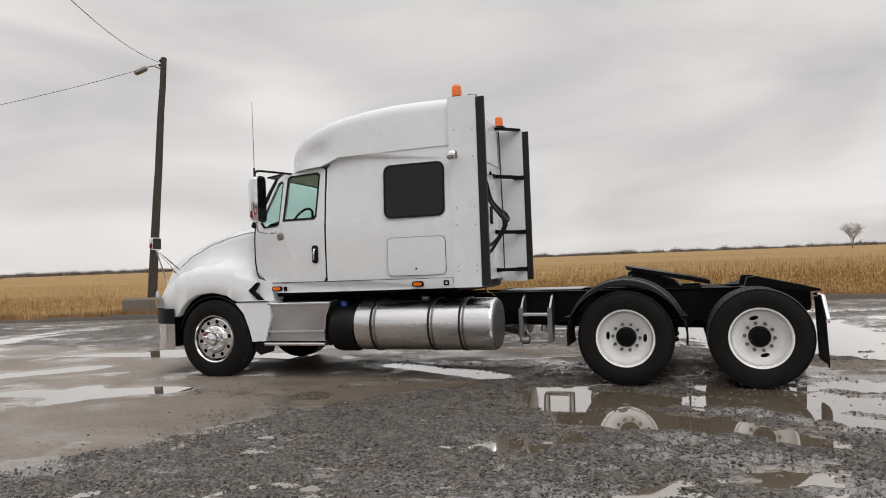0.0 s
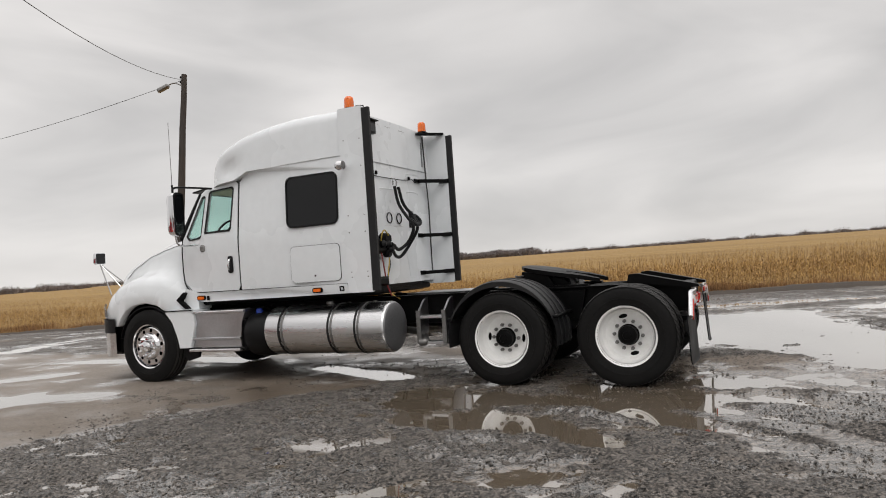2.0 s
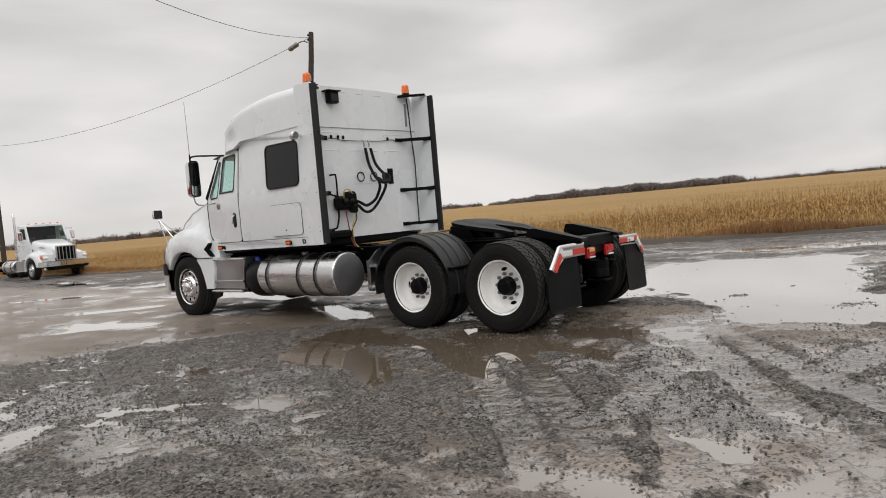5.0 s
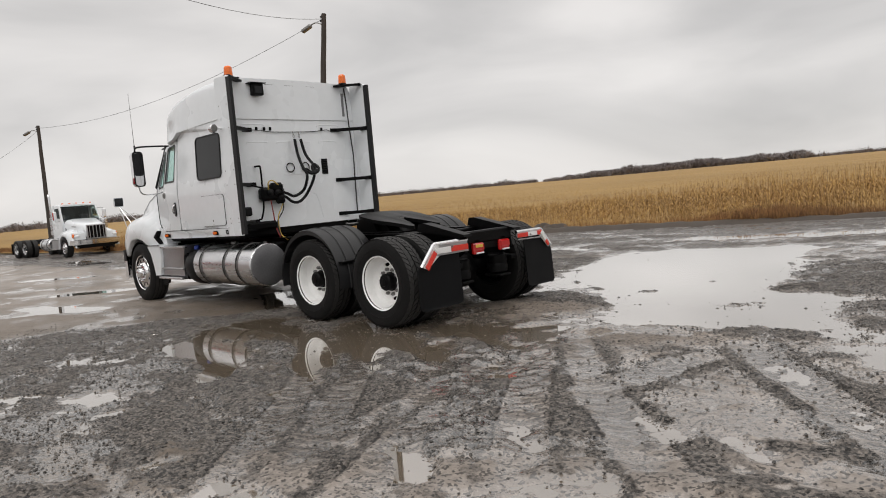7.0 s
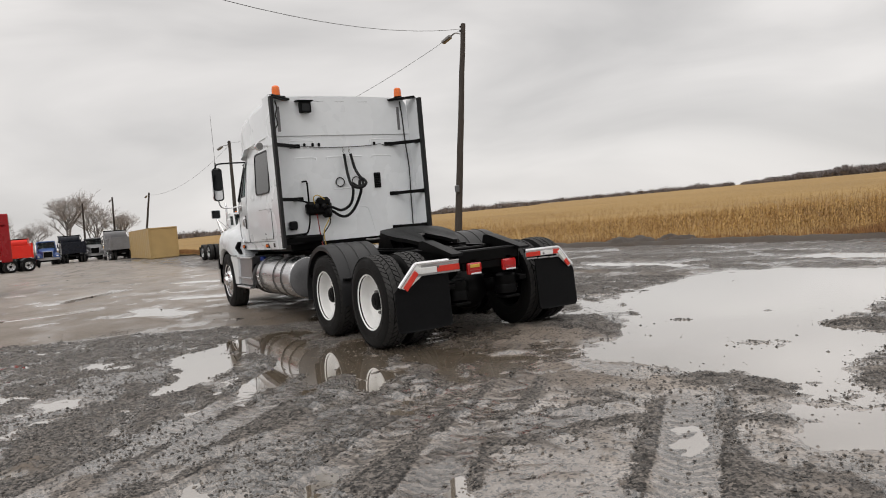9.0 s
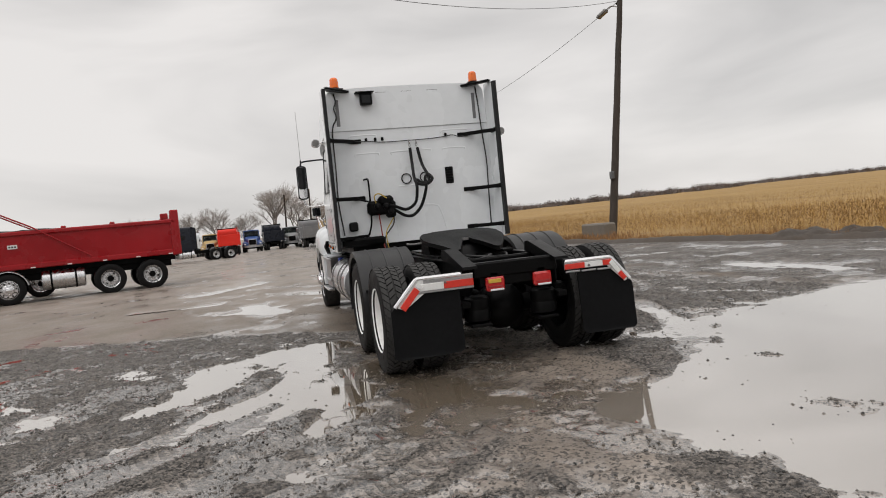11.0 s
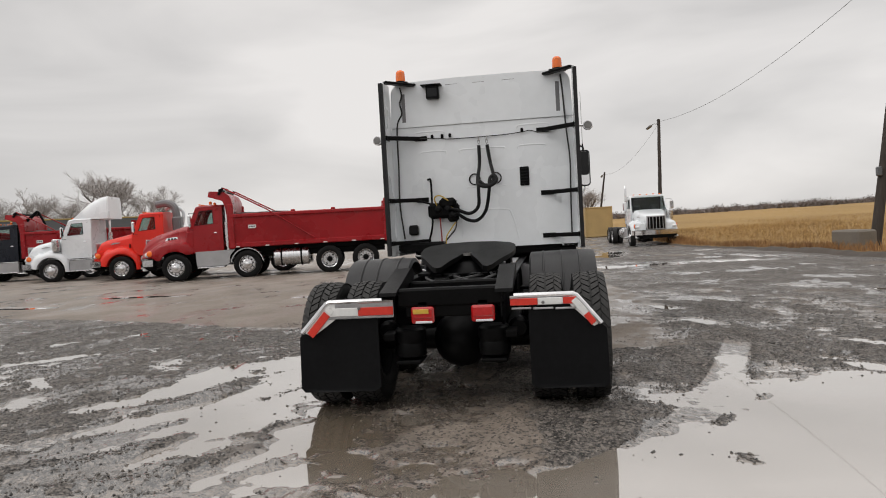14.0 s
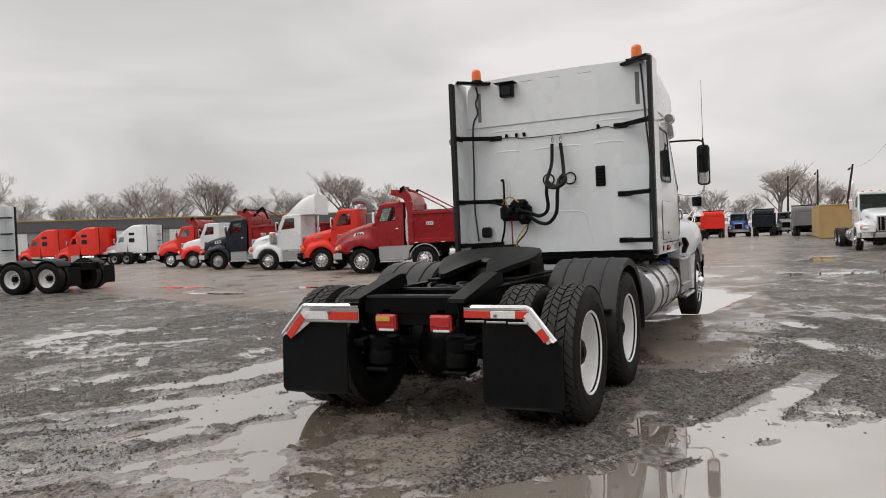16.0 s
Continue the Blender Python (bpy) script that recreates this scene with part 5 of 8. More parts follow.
for yy in (-0.35, 0.0, 0.38):
    sl = Shape()
    sl.box((BACK_X + 0.012, yy, 3.25), (0.008, 0.16, 0.006), 0.002)
    part("roof_slot", sl, GREY_STRIP, tractor)

# cab front: roof, pillars, windscreen, floor, firewall, seats
cab = Shape()
cab_rings = []
for x, top in ((-4.36, 2.56), (-4.25, 2.615), (-4.05, 2.64), (-3.6, 2.65)):
    hw = half_width(x, 2.56) - 0.03
    cab_rings.append([(x, -hw, 2.55 if x > -4.3 else 2.54), (x, -hw + 0.03, top - 0.02), (x, -hw + 0.12, top), (x, 0, top + 0.02), (x, hw - 0.12, top), (x, hw - 0.03, top - 0.02), (x, hw, 2.55 if x > -4.3 else 2.54), (x, 0, 2.55)])
part("cab_roof", cab.loft(cab_rings), WHITE, tractor, "white cab roof")
screen = Shape()
for sgn in (-1, 1):
    screen.add([(-4.36, 0, 2.55), (-4.36, sgn * 0.86, 2.55), (-4.70, sgn * 0.93, 1.95), (-4.80, 0, 2.02), (-4.35, 0, 2.55), (-4.35, sgn * 0.86, 2.55), (-4.69, sgn * 0.93, 1.95), (-4.79, 0, 2.02)], [(0, 1, 2, 3), (4, 5, 6, 7), (0, 1, 5, 4), (1, 2, 6, 5), (2, 3, 7, 6)])
part("windscreen", screen, GLASS, tractor, "green tinted windscreen").visible_shadow = False
for sgn in (-1, 1):
    part("pillar", Shape().beam((-4.35, sgn * 0.885, 2.56), (-4.71, sgn * 0.965, 1.93), 0.06, 0.07, 0.02), PLASTIC, tractor, "dark windscreen pillar")
inner = Shape()
inner.box((-3.3, 0, 1.24), (2.72, 1.84, 0.06), 0.01)
part("cab_floor", inner, INTERIOR, tractor, "dark cab floor")
part("firewall", Shape().box((-4.63, 0, 1.58), (0.05, 1.85, 0.72), 0.01), INTERIOR, tractor)
dash = Shape()
dash.box((-4.46, 0, 1.84), (0.34, 1.80, 0.22), 0.07)
part("dashboard", dash, INTERIOR, tractor, "grey dashboard")
part("bulkhead", Shape().box((-3.02, 0, 1.95), (0.04, 2.16, 1.40), 0.01), INTERIOR, tractor, "grey sleeper curtain wall")
for sgn in (-1, 1):
    seat = Shape()
    seat.box((-3.70, sgn * 0.62, 1.58), (0.5, 0.52, 0.16), 0.06)
    seat.box((-3.42, sgn * 0.62, 1.93), (0.16, 0.50, 0.66), 0.06)
    part("seat", seat, INTERIOR, tractor, "grey cab seat")
wheel_s = Shape()
ring = [(-4.18 + 0.22 * math.sin(a) * 0.5, -0.62 + 0.22 * math.cos(a), 1.98 + 0.22 * math.sin(a) * 0.85) for a in np.linspace(0, 2 * math.pi, 25)]
wheel_s.tube(ring, 0.016, 6)
part("steering_wheel", wheel_s, PLASTIC, tractor, "black steering wheel")

# bonnet with wings
def bonnet_half(x):
    zc = lerp(x, [(-6.52, 1.28), (-6.46, 1.41), (-6.38, 1.51), (-6.25, 1.61), (-6.1, 1.685), (-5.89, 1.76), (-5.5, 1.875), (-5.1, 1.99), (-4.66, 2.05)])
    ze = lerp(x, [(-6.52, 1.14), (-6.3, 1.35), (-6.02, 1.50), (-5.84, 1.61), (-5.46, 1.755), (-5.14, 1.83), (-4.88, 1.87), (-4.66, 1.885)])
    zf = lerp(x, [(-6.52, 1.0), (-6.25, 1.10), (-6.0, 1.27), (-5.75, 1.40), (-5.5, 1.455), (-5.2, 1.47), (-4.95, 1.44), (-4.75, 1.36), (-4.60, 1.22)])
    yo = lerp(x, [(-6.52, 0.70), (-6.36, 0.90), (-6.15, 1.05), (-5.95, 1.135), (-5.75, 1.18), (-5.5, 1.21), (-5.2, 1.22), (-4.9, 1.19), (-4.7, 1.10), (-4.60, 1.02)])
    hw = lerp(x, [(-6.52, 0.55), (-6.2, 0.66), (-5.9, 0.73), (-5.4, 0.79), (-4.66, 0.88)])
    zb = lerp(x, [(-6.52, 0.90), (-6.22, 0.90), (-6.04, 0.89), (-5.86, 0.78), (-5.77, 0.80), (-5.70, 0.90), (-5.58, 1.01), (-5.42, 1.075), (-5.2, 1.10), (-5.0, 1.06), (-4.88, 0.985), (-4.80, 0.945), (-4.60, 0.985)])
    pts = [(0.0, zc + 0.015), (hw * 0.35, zc + 0.008), (hw * 0.62, zc - 0.02), (hw * 0.84, zc - 0.065), (hw * 0.965, ze + 0.018), (hw, ze)]
    zm = zf + 0.35 * (ze - zf)
    pts += [(hw + (yo - hw) * 0.03, ze - 0.06), (hw + (yo - hw) * 0.10, zm), (hw + (yo - hw) * 0.40, zf + 0.03), (hw + (yo - hw) * 0.66, zf - 0.005), (hw + (yo - hw) * 0.86, zf - 0.05), (hw + (yo - hw) * 0.96, zf - 0.13), (yo, zf - 0.25 if zf - 0.25 > zb + 0.03 else (zf - 0.13 + zb) / 2), (yo + 0.004, zb + 0.015), (yo - 0.012, zb), (yo - 0.10, zb)]
    return pts


for sgn in (-1, 1):
    joint = [(x - 0.010, sgn * (half_width(x, z) + 0.003), z) for x, z in ((-4.50, 1.19), (-4.62, 1.31), (-4.655, 1.46), (-4.662, 1.65), (-4.66, 1.80), (-4.655, 1.93))]
    part("bonnet_joint", Shape().tube(curve_points(joint, 4), 0.008, 6), BLACK, tractor, "dark gap behind the bonnet")
bon = []
for x in np.concatenate([np.linspace(-6.52, -5.9, 14), np.linspace(-5.85, -4.60, 30)]):
    h = bonnet_half(x)
    bon.append([(x, -y, z) for y, z in reversed(h)] + [(x, y, z) for y, z in h[1:]])
hood = part("bonnet", Shape().loft(bon, False, False), WHITE, tractor, "white sloping bonnet with rounded wings", 55)
for sgn in (-1, 1):
    # a thin grey tube draws the shade of the crease; no joint runs here
    crease = [(x, sgn * (bonnet_half(x)[5][0] + 0.001), bonnet_half(x)[5][1] + 0.004) for x in np.linspace(-6.1, -4.68, 22)]
    part("crease_shade_line", Shape().tube(crease, 0.0045, 6), CREASE_SHADE, tractor, "thin grey line painted as shade along the bonnet crease")
    part("bonnet_plug", Shape().lathe([(0.0, 0.022), (0.012, 0.020), (0.016, 0.0)], (-6.02, sgn * 0.90, 1.40), "y", 12, sign=sgn), BLACK, tractor, "round black mirror foot")
    seam = [(x, sgn * (lerp(x, [(-4.88, 1.19), (-4.7, 1.19), (-4.40, 1.19)]) + 0.002), 0.972) for x in np.linspace(-4.86, -4.36, 6)]
    part("wing_seam", Shape().tube(seam, 0.007, 6), BLACK, tractor, "dark seam under the wing")
    part("splash_guard", Shape().plate([(-4.66, 0.50), (-4.36, 0.50), (-4.40, 0.33), (-4.58, 0.28), (-4.66, 0.34)], [], lambda u, v, d: (u, sgn * d, v), 1.04, 1.075), PLASTIC, tractor, "black rubber splash guard")
nose = Shape()
h0 = bonnet_half(-6.52)
nose.add([(-6.515, -y, z) for y, z in reversed(h0)] + [(-6.515, y, z) for y, z in h0[1:]], [tuple(range(2 * len(h0) - 1))])
part("grille_panel", nose, BLACK, tractor, "dark front grille panel")
for k in range(5):
    part("grille_bar", Shape().box((-6.535, 0, 0.98 + 0.045 * k), (0.02, 0.9 - 0.04 * k, 0.018), 0.006), CHROME, tractor)
for sgn in (-1, 1):
    hl = Shape()
    hl.loft([[(x, sgn * (lerp(x, [(-6.52, 0.70), (-6.36, 0.90), (-6.15, 1.05), (-5.95, 1.135)]) + 0.022 - 0.30 * max(0.0, z - 1.06)), z) for z in np.linspace(0.93, lerp(x, [(-6.48, 1.10), (-6.30, 1.15), (-6.04, 1.0)]), 5)] for x in np.linspace(-6.47, -6.06, 7)], False, False)
    part("headlamp", hl, HEADLAMP, tractor, "grey swept-back headlamp lens")
    rear_fill = [(-4.86, 0.955), (-4.60, 0.99), (-4.36, 0.975), (-4.335, 0.79), (-4.43, 0.47), (-4.62, 0.465), (-4.66, 0.62), (-4.74, 0.82)]
    part("wing_extension", Shape().plate(rear_fill, [], lambda u, v, d: (u, sgn * d, v), 0.86, 1.185), WHITE, tractor, "white lower wing extension")
    scoop = [(-4.70, 1.115), (-4.60, 1.215), (-4.575, 1.205), (-4.64, 1.10), (-4.52, 0.985), (-4.58, 0.98)]
    part("air_vent", Shape().plate(scoop, [], lambda u, v, d: (u, sgn * (d + lerp(u, [(-4.7, 1.115), (-4.5, 1.05)])), v), -0.05, 0.012), BLACK, tractor, "black side air vent")
    part("cowl_filler", Shape().plate([(-4.72, 1.10), (-4.60, 1.26), (-4.40, 1.20), (-4.38, 0.98), (-4.62, 0.96)], [], lambda u, v, d: (u, sgn * d, v), 0.80, 1.035), WHITE, tractor)
    liner = Shape()
    liner.lathe([(0.0, 0.56), (0.32, 0.56), (0.325, 0.545), (0.0, 0.545)], (-5.21, sgn * 0.84, 0.50), "y", 36, False, sgn)
    lv = [(x, y, max(z, 0.62)) for x, y, z in liner.v]
    liner.v = lv
    part("wheel_arch", liner, PLASTIC, tractor, "black wheel arch liner")
    part("arch_back", Shape().box((-5.3, sgn * 0.62, 0.95), (1.5, 0.05, 0.55), 0.02), BLACK, tractor)
BUMPER = [(-5.82, -1.185), (-5.95, -1.18), (-6.06, -1.14), (-6.22, -1.02), (-6.40, -0.80), (-6.55, -0.4), (-6.60, 0), (-6.55, 0.4), (-6.40, 0.80), (-6.22, 1.02), (-6.06, 1.14), (-5.95, 1.18), (-5.82, 1.185)]
bumper = Shape()
bp = [[(x, y, z) for z in (0.36, 0.40, 0.66, 0.705)] for x, y in BUMPER]
bumper.loft(bp, False, False)
part("bumper", bumper, CHROME, tractor, "bright chrome lower bumper")
up = Shape()
up.loft([[(x - 0.012 if abs(y) < 1.1 else x, y * 1.006, z) for z in (0.70, 0.72, 0.88, 0.90)] for x, y in BUMPER], False, False)
part("bumper_trim", up, PLASTIC, tractor, "black upper bumper trim")
part("bumper_back", Shape().box((-6.12, 0, 0.62), (0.30, 1.9, 0.5), 0.04), BLACK, tractor)

# mirrors and aerials
for sgn in (-1, 1):
    arm = part("mirror_arm", Shape().tube(curve_points([(-4.13, sgn * 0.93, 2.60), (-4.30, sgn * 1.15, 2.615), (-4.36, sgn * 1.38, 2.60), (-4.36, sgn * 1.41, 2.50)], 5), 0.014, 8), PLASTIC, tractor, "black mirror arm")
    part("mirror_arm", Shape().tube(curve_points([(-4.30, sgn * 1.0, 1.86), (-4.33, sgn * 1.2, 1.83), (-4.36, sgn * 1.36, 1.85), (-4.36, sgn * 1.41, 1.97)], 5), 0.012, 8), CHROME, tractor)
    part("mirror_foot", Shape().box((-4.24, sgn * 1.04, 1.79), (0.11, 0.07, 0.10), 0.025), STEEL, tractor)
    sh = Shape()
    rings = []
    for x, g in ((-4.425, 0.55), (-4.415, 0.78), (-4.39, 0.93), (-4.35, 1.0), (-4.29, 1.0), (-4.275, 0.985)):
        rings.append([(x, sgn * 1.41 + u * g, 2.245 + v * g) for u, v in rounded(-0.086, -0.285, 0.086, 0.285, 0.055)])
    mirror = part("mirror", sh.loft(rings), CHROME, tractor, "chrome backed door mirror", 50)
    part("mirror_rim", Shape().plate(rounded(-0.086, -0.285, 0.086, 0.285, 0.055), [rounded(-0.070, -0.265, 0.070, 0.265, 0.045)], lambda u, v, d: (-4.275 + d, sgn * 1.41 + u, 2.245 + v), 0.0, 0.012), PLASTIC, mirror, "black mirror rim")
    part("mirror_glass", Shape().plate(rounded(-0.068, -0.11, 0.068, 0.262, 0.04), [], lambda u, v, d: (-4.275 + d, sgn * 1.41 + u, 2.245 + v), 0.0, 0.005), DARK_GLASS, mirror, "dark mirror glass")
    part("convex_glass", Shape().plate(rounded(-0.068, -0.262, 0.068, -0.125, 0.03), [], lambda u, v, d: (-4.275 + d, sgn * 1.41 + u, 2.245 + v), 0.0, 0.008), CHROME, mirror, "small convex mirror glass")
    part("aerial", Shape().tube([(-4.375, sgn * 1.40, 2.58), (-4.375, sgn * 1.40, 2.9), (-4.38, sgn * 1.40, 3.47)], 0.005, 6, 0.003), STEEL, tractor, "thin whip aerial")
    part("aerial_foot", Shape().rod((-4.375, sgn * 1.40, 2.52), (-4.375, sgn * 1.40, 2.64), 0.012), BLACK, tractor)
    part("sun_visor", Shape().box((-4.42, sgn * 0.45, 2.60), (0.22, 0.88, 0.02), 0.008, Euler((0, radians(-8), 0)).to_matrix()), PLASTIC, tractor, "dark exterior sun visor")
    # wing mirror on a tripod
    fm = part("wing_mirror", Shape().loft([[(x, sgn * 1.08 + u * g, 1.785 + v * g) for u, v in rounded(-0.085, -0.085, 0.085, 0.085, 0.025)] for x, g in ((-6.24, 0.6), (-6.23, 0.9), (-6.20, 1.0), (-6.17, 1.0))]), CHROME, tractor, "small bright wing mirror")
    part("mirror_face", Shape().plate(rounded(-0.075, -0.075, 0.075, 0.075, 0.02), [], lambda u, v, d: (-6.17 + d, sgn * 1.08 + u, 1.785 + v), 0.0, 0.004), DARK_GLASS, fm)
    for a in ((-5.90, 0.99, 1.36), (-6.0, 0.84, 1.42), (-6.08, 1.0, 1.24)):
        part("mirror_stay", Shape().rod((a[0], sgn * a[1], a[2]), (-6.19, sgn * 1.08, 1.71), 0.009, 8), CHROME, tractor, "chrome mirror stay")

# fairing extenders with rubber edges, brackets, beacons, spot lamps
for sgn in (-1, 1):
    fin = rounded(-1.885, 1.085, -1.535, 3.285, 0.03)
    ext = part("side_extender", Shape().plate(fin, [], lambda u, v, d: (u, sgn * d, v), 1.165, 1.203), WHITE, tractor, "white side extender panel")
    part("rubber_edge", Shape().plate([(-1.545, 1.10), (-1.45, 1.10), (-1.45, 3.255), (-1.545, 3.255)], [], lambda u, v, d: (u, sgn * d, v), 1.168, 1.212), GREY_STRIP, ext, "dark rubber trailing edge")
    for z in (1.27, 1.33, 1.80, 2.0, 2.58, 2.9):
        for u in (-1.82, -1.60):
            part("rivet", Shape().lathe([(0, 0.008), (0.004, 0.006)], (u, sgn * 1.203, z), "y", 8, sign=sgn), STEEL, ext)
    for z, inner_y in ((2.585, 0.80), (1.795, 0.82), (1.255, 0.82)):
        br = Shape()
        br.beam((-1.85, sgn * inner_y, z), (-1.56, sgn * 1.165, z), 0.055, 0.05, 0.008)
        br.box((-1.865, sgn * (inner_y - 0.02), z), (0.02, 0.16, 0.06), 0.006)
        br.box((-1.60, sgn * 1.155, z), (0.16, 0.02, 0.06), 0.006)
        part("bracket", br, BLACK, tractor, "black steel extender bracket")
    tb = Shape()
    tb.beam((-1.86, sgn * 0.83, 3.275), (-1.58, sgn * 1.17, 3.285), 0.10, 0.03, 0.008)
    tb.box((-1.80, sgn * 1.0, 3.30), (0.15, 0.22, 0.015), 0.005)
    part("beacon_bracket", tb, BLACK, tractor, "black beacon bracket")
    bc = Shape()
    bc.lathe([(0.0, 0.062), (0.022, 0.062), (0.026, 0.056)], (-1.83, sgn * 0.997, 3.308), "z", 20)
    beacon = part("beacon", bc, BLACK, tractor, "orange warning beacon")
    dome = [(0.0, 0.062), (0.05, 0.060)] + [(0.05 + 0.012 * k, 0.060 - 0.001 * k + (0.002 if k % 2 else 0)) for k in range(1, 6)] + [(0.125, 0.050), (0.138, 0.036), (0.142, 0.0)]
    part("dome", Shape().lathe(dome, (-1.83, sgn * 0.997, 3.332), "z", 20), AMBER, beacon, "ribbed orange dome")
    sp = Shape()
    sp.lathe([(0.02, 0.052), (0.0, 0.060), (-0.05, 0.058), (-0.085, 0.03)], (-1.78, sgn * 1.335, 2.59), "x", 22)
    spot = part("spot_lamp", sp, CHROME, tractor, "round chrome reversing lamp")
    part("lamp_face", Shape().lathe([(0.0, 0.05), (0.006, 0.045), (0.009, 0.0)], (-1.762, sgn * 1.335, 2.59), "x", 22), STEEL, spot, "grey lamp lens")
    part("lamp_stem", Shape().rod((-1.81, sgn * 1.20, 2.60), (-1.81, sgn * 1.29, 2.595), 0.016), CHROME, spot)
# wiring on the back wall
for sgn, pts in ((-1, [(-1.02, 3.26), (-1.00, 3.15), (-1.03, 3.05), (-1.01, 2.92), (-1.08, 2.75), (-1.09, 2.2), (-1.10, 1.75), (-1.06, 1.3)]), (1, [(1.03, 3.26), (1.05, 3.0), (1.07, 2.6), (1.10, 2.2), (1.09, 1.8), (1.08, 1.25)])):
    part("wire", Shape().tube(curve_points([(-1.85, y, z) for y, z in pts], 6), 0.010, 6), CABLE, tractor, "black wiring down the back wall")
part("wire", Shape().tube(curve_points([(-1.858, y, z) for y, z in ((-1.0, 2.60), (-0.75, 2.585), (-0.55, 2.575), (-0.4, 2.555), (0.0, 2.555), (0.3, 2.56), (0.5, 2.575), (0.62, 2.59), (0.72, 2.565), (0.95, 2.58))], 6), 0.006, 6), CABLE, tractor)
for y in (-0.63, -0.50, -0.40, 0.52):
    part("clip", Shape().box((-1.855, y, 2.60), (0.03, 0.035, 0.05), 0.008), BLACK, tractor)
lb = Shape()
lb.loft([[(x, -0.585 + u * g, 3.155 + v * g) for u, v in rounded(-0.085, -0.085, 0.085, 0.085, 0.015)] for x, g in ((-1.875, 0.9), (-1.80, 1.0), (-1.76, 0.96))])
lamp = part("work_lamp", lb, BLACK, tractor, "square black work lamp")
part("lamp_hood", Shape().box((-1.80, -0.60, 3.245), (0.15, 0.26, 0.015), 0.005), BLACK, lamp)
part("lamp_glass", Shape().box((-1.758, -0.585, 3.15), (0.006, 0.12, 0.11), 0.002), DARK_GLASS, lamp)
louvre = part("air_louvre", Shape().box((-1.868, 0.525, 2.02), (0.02, 0.115, 0.24), 0.012), BLACK, tractor, "black louvred air outlet")
for k in range(6):
    part("slat", Shape().box((-1.855, 0.525, 1.925 + 0.038 * k), (0.014, 0.09, 0.012), 0.003, Euler((0, radians(35), 0)).to_matrix()), PLASTIC, louvre)
for y in (-0.11, 0.16):
    ringp = [(-1.862, y + 0.068 * math.cos(a), 2.02 + 0.068 * math.sin(a)) for a in np.linspace(0, 2 * math.pi, 25)]
    part("ring_seal", Shape().tube(ringp, 0.008, 6), BLACK, tractor, "round black plug ring")
# air lines hung from springs
for y, pts in ((-0.03, [(-1.80, -0.03, 2.44), (-1.78, -0.03, 2.2), (-1.76, -0.05, 2.0), (-1.74, -0.03, 1.93), (-1.73, 0.05, 1.90), (-1.72, 0.14, 1.92), (-1.72, 0.19, 1.98), (-1.73, 0.15, 2.04), (-1.75, 0.10, 1.99), (-1.76, 0.09, 1.85), (-1.77, 0.03, 1.62), (-1.77, -0.08, 1.50), (-1.78, -0.20, 1.50), (-1.79, -0.33, 1.58), (-1.80, -0.42, 1.62)]),
               (0.07, [(-1.80, 0.075, 2.44), (-1.78, 0.11, 2.2), (-1.75, 0.15, 2.03), (-1.74, 0.13, 1.93), (-1.74, 0.04, 1.92), (-1.74, -0.03, 1.97), (-1.75, -0.04, 1.85), (-1.76, -0.05, 1.70), (-1.77, -0.10, 1.62), (-1.78, -0.2, 1.585), (-1.79, -0.32, 1.63), (-1.80, -0.42, 1.66)])):
    hose = Shape()
    pts = [(x + 0.20 * math.exp(-(((z - 1.85) / 0.25) ** 2)), v, z) for x, v, z in pts]
    hose.tube(curve_points(pts, 8), 0.022, 8)
    hose_ob = part("air_hose", hose, PLASTIC, tractor, "black wrapped trailer air hose")
    hook = [(-1.82, y + 0.012 * math.cos(a), 2.49 + 0.03 * math.sin(a) + 0.0) for a in np.linspace(0, 2 * math.pi, 13)]
    part("hook", Shape().tube(hook, 0.004, 6), STEEL, hose_ob)
    part("spring", Shape().rod((-1.84, y, 2.56), (-1.81, y, 2.50), 0.006), STEEL, hose_ob)
jb_s = Shape().box((-1.80, -0.52, 1.64), (0.14, 0.40, 0.20), 0.04)
jb_s.box((-1.76, -0.46, 1.73), (0.12, 0.22, 0.14), 0.04)
jb_s.box((-1.77, -0.40, 1.55), (0.10, 0.14, 0.12), 0.03)
jb = part("coupling_box", jb_s, BLACK, tractor, "black air coupling box")
for y, z in ((-0.58, 1.72), (-0.46, 1.72), (-0.40, 1.65)):
    part("coupling", Shape().lathe([(0, 0.05), (0.03, 0.05), (0.05, 0.035), (0.07, 0.02)], (-1.74, y, z - 0.06), "x", 14), PLASTIC, jb, "round glad hand coupling")
part("air_line", Shape().tube(curve_points([(-1.74, -0.60, 1.70), (-1.70, -0.62, 1.80), (-1.70, -0.55, 1.83), (-1.71, -0.44, 1.75), (-1.73, -0.40, 1.66)], 6), 0.009, 6), YELLOW, tractor, "yellow air line loop")
part("air_line", Shape().tube(curve_points([(-1.78, -0.34, 1.52), (-1.74, -0.42, 1.42), (-1.72, -0.50, 1.28), (-1.72, -0.48, 1.05), (-1.6, -0.45, 0.95)], 6), 0.008, 6), YELLOW, tractor, "yellow cable to the frame")
part("air_line", Shape().tube(curve_points([(-1.78, -0.36, 1.55), (-1.75, -0.38, 1.40), (-1.72, -0.52, 1.22), (-1.70, -0.50, 1.02)], 6), 0.010, 6), CABLE, tractor)
part("air_line", Shape().tube(curve_points([(-1.76, -0.57, 1.55), (-1.74, -0.56, 1.35), (-1.72, -0.55, 1.15), (-1.68, -0.52, 1.0)], 6), 0.009, 6), RED_LINE, tractor, "red air line")
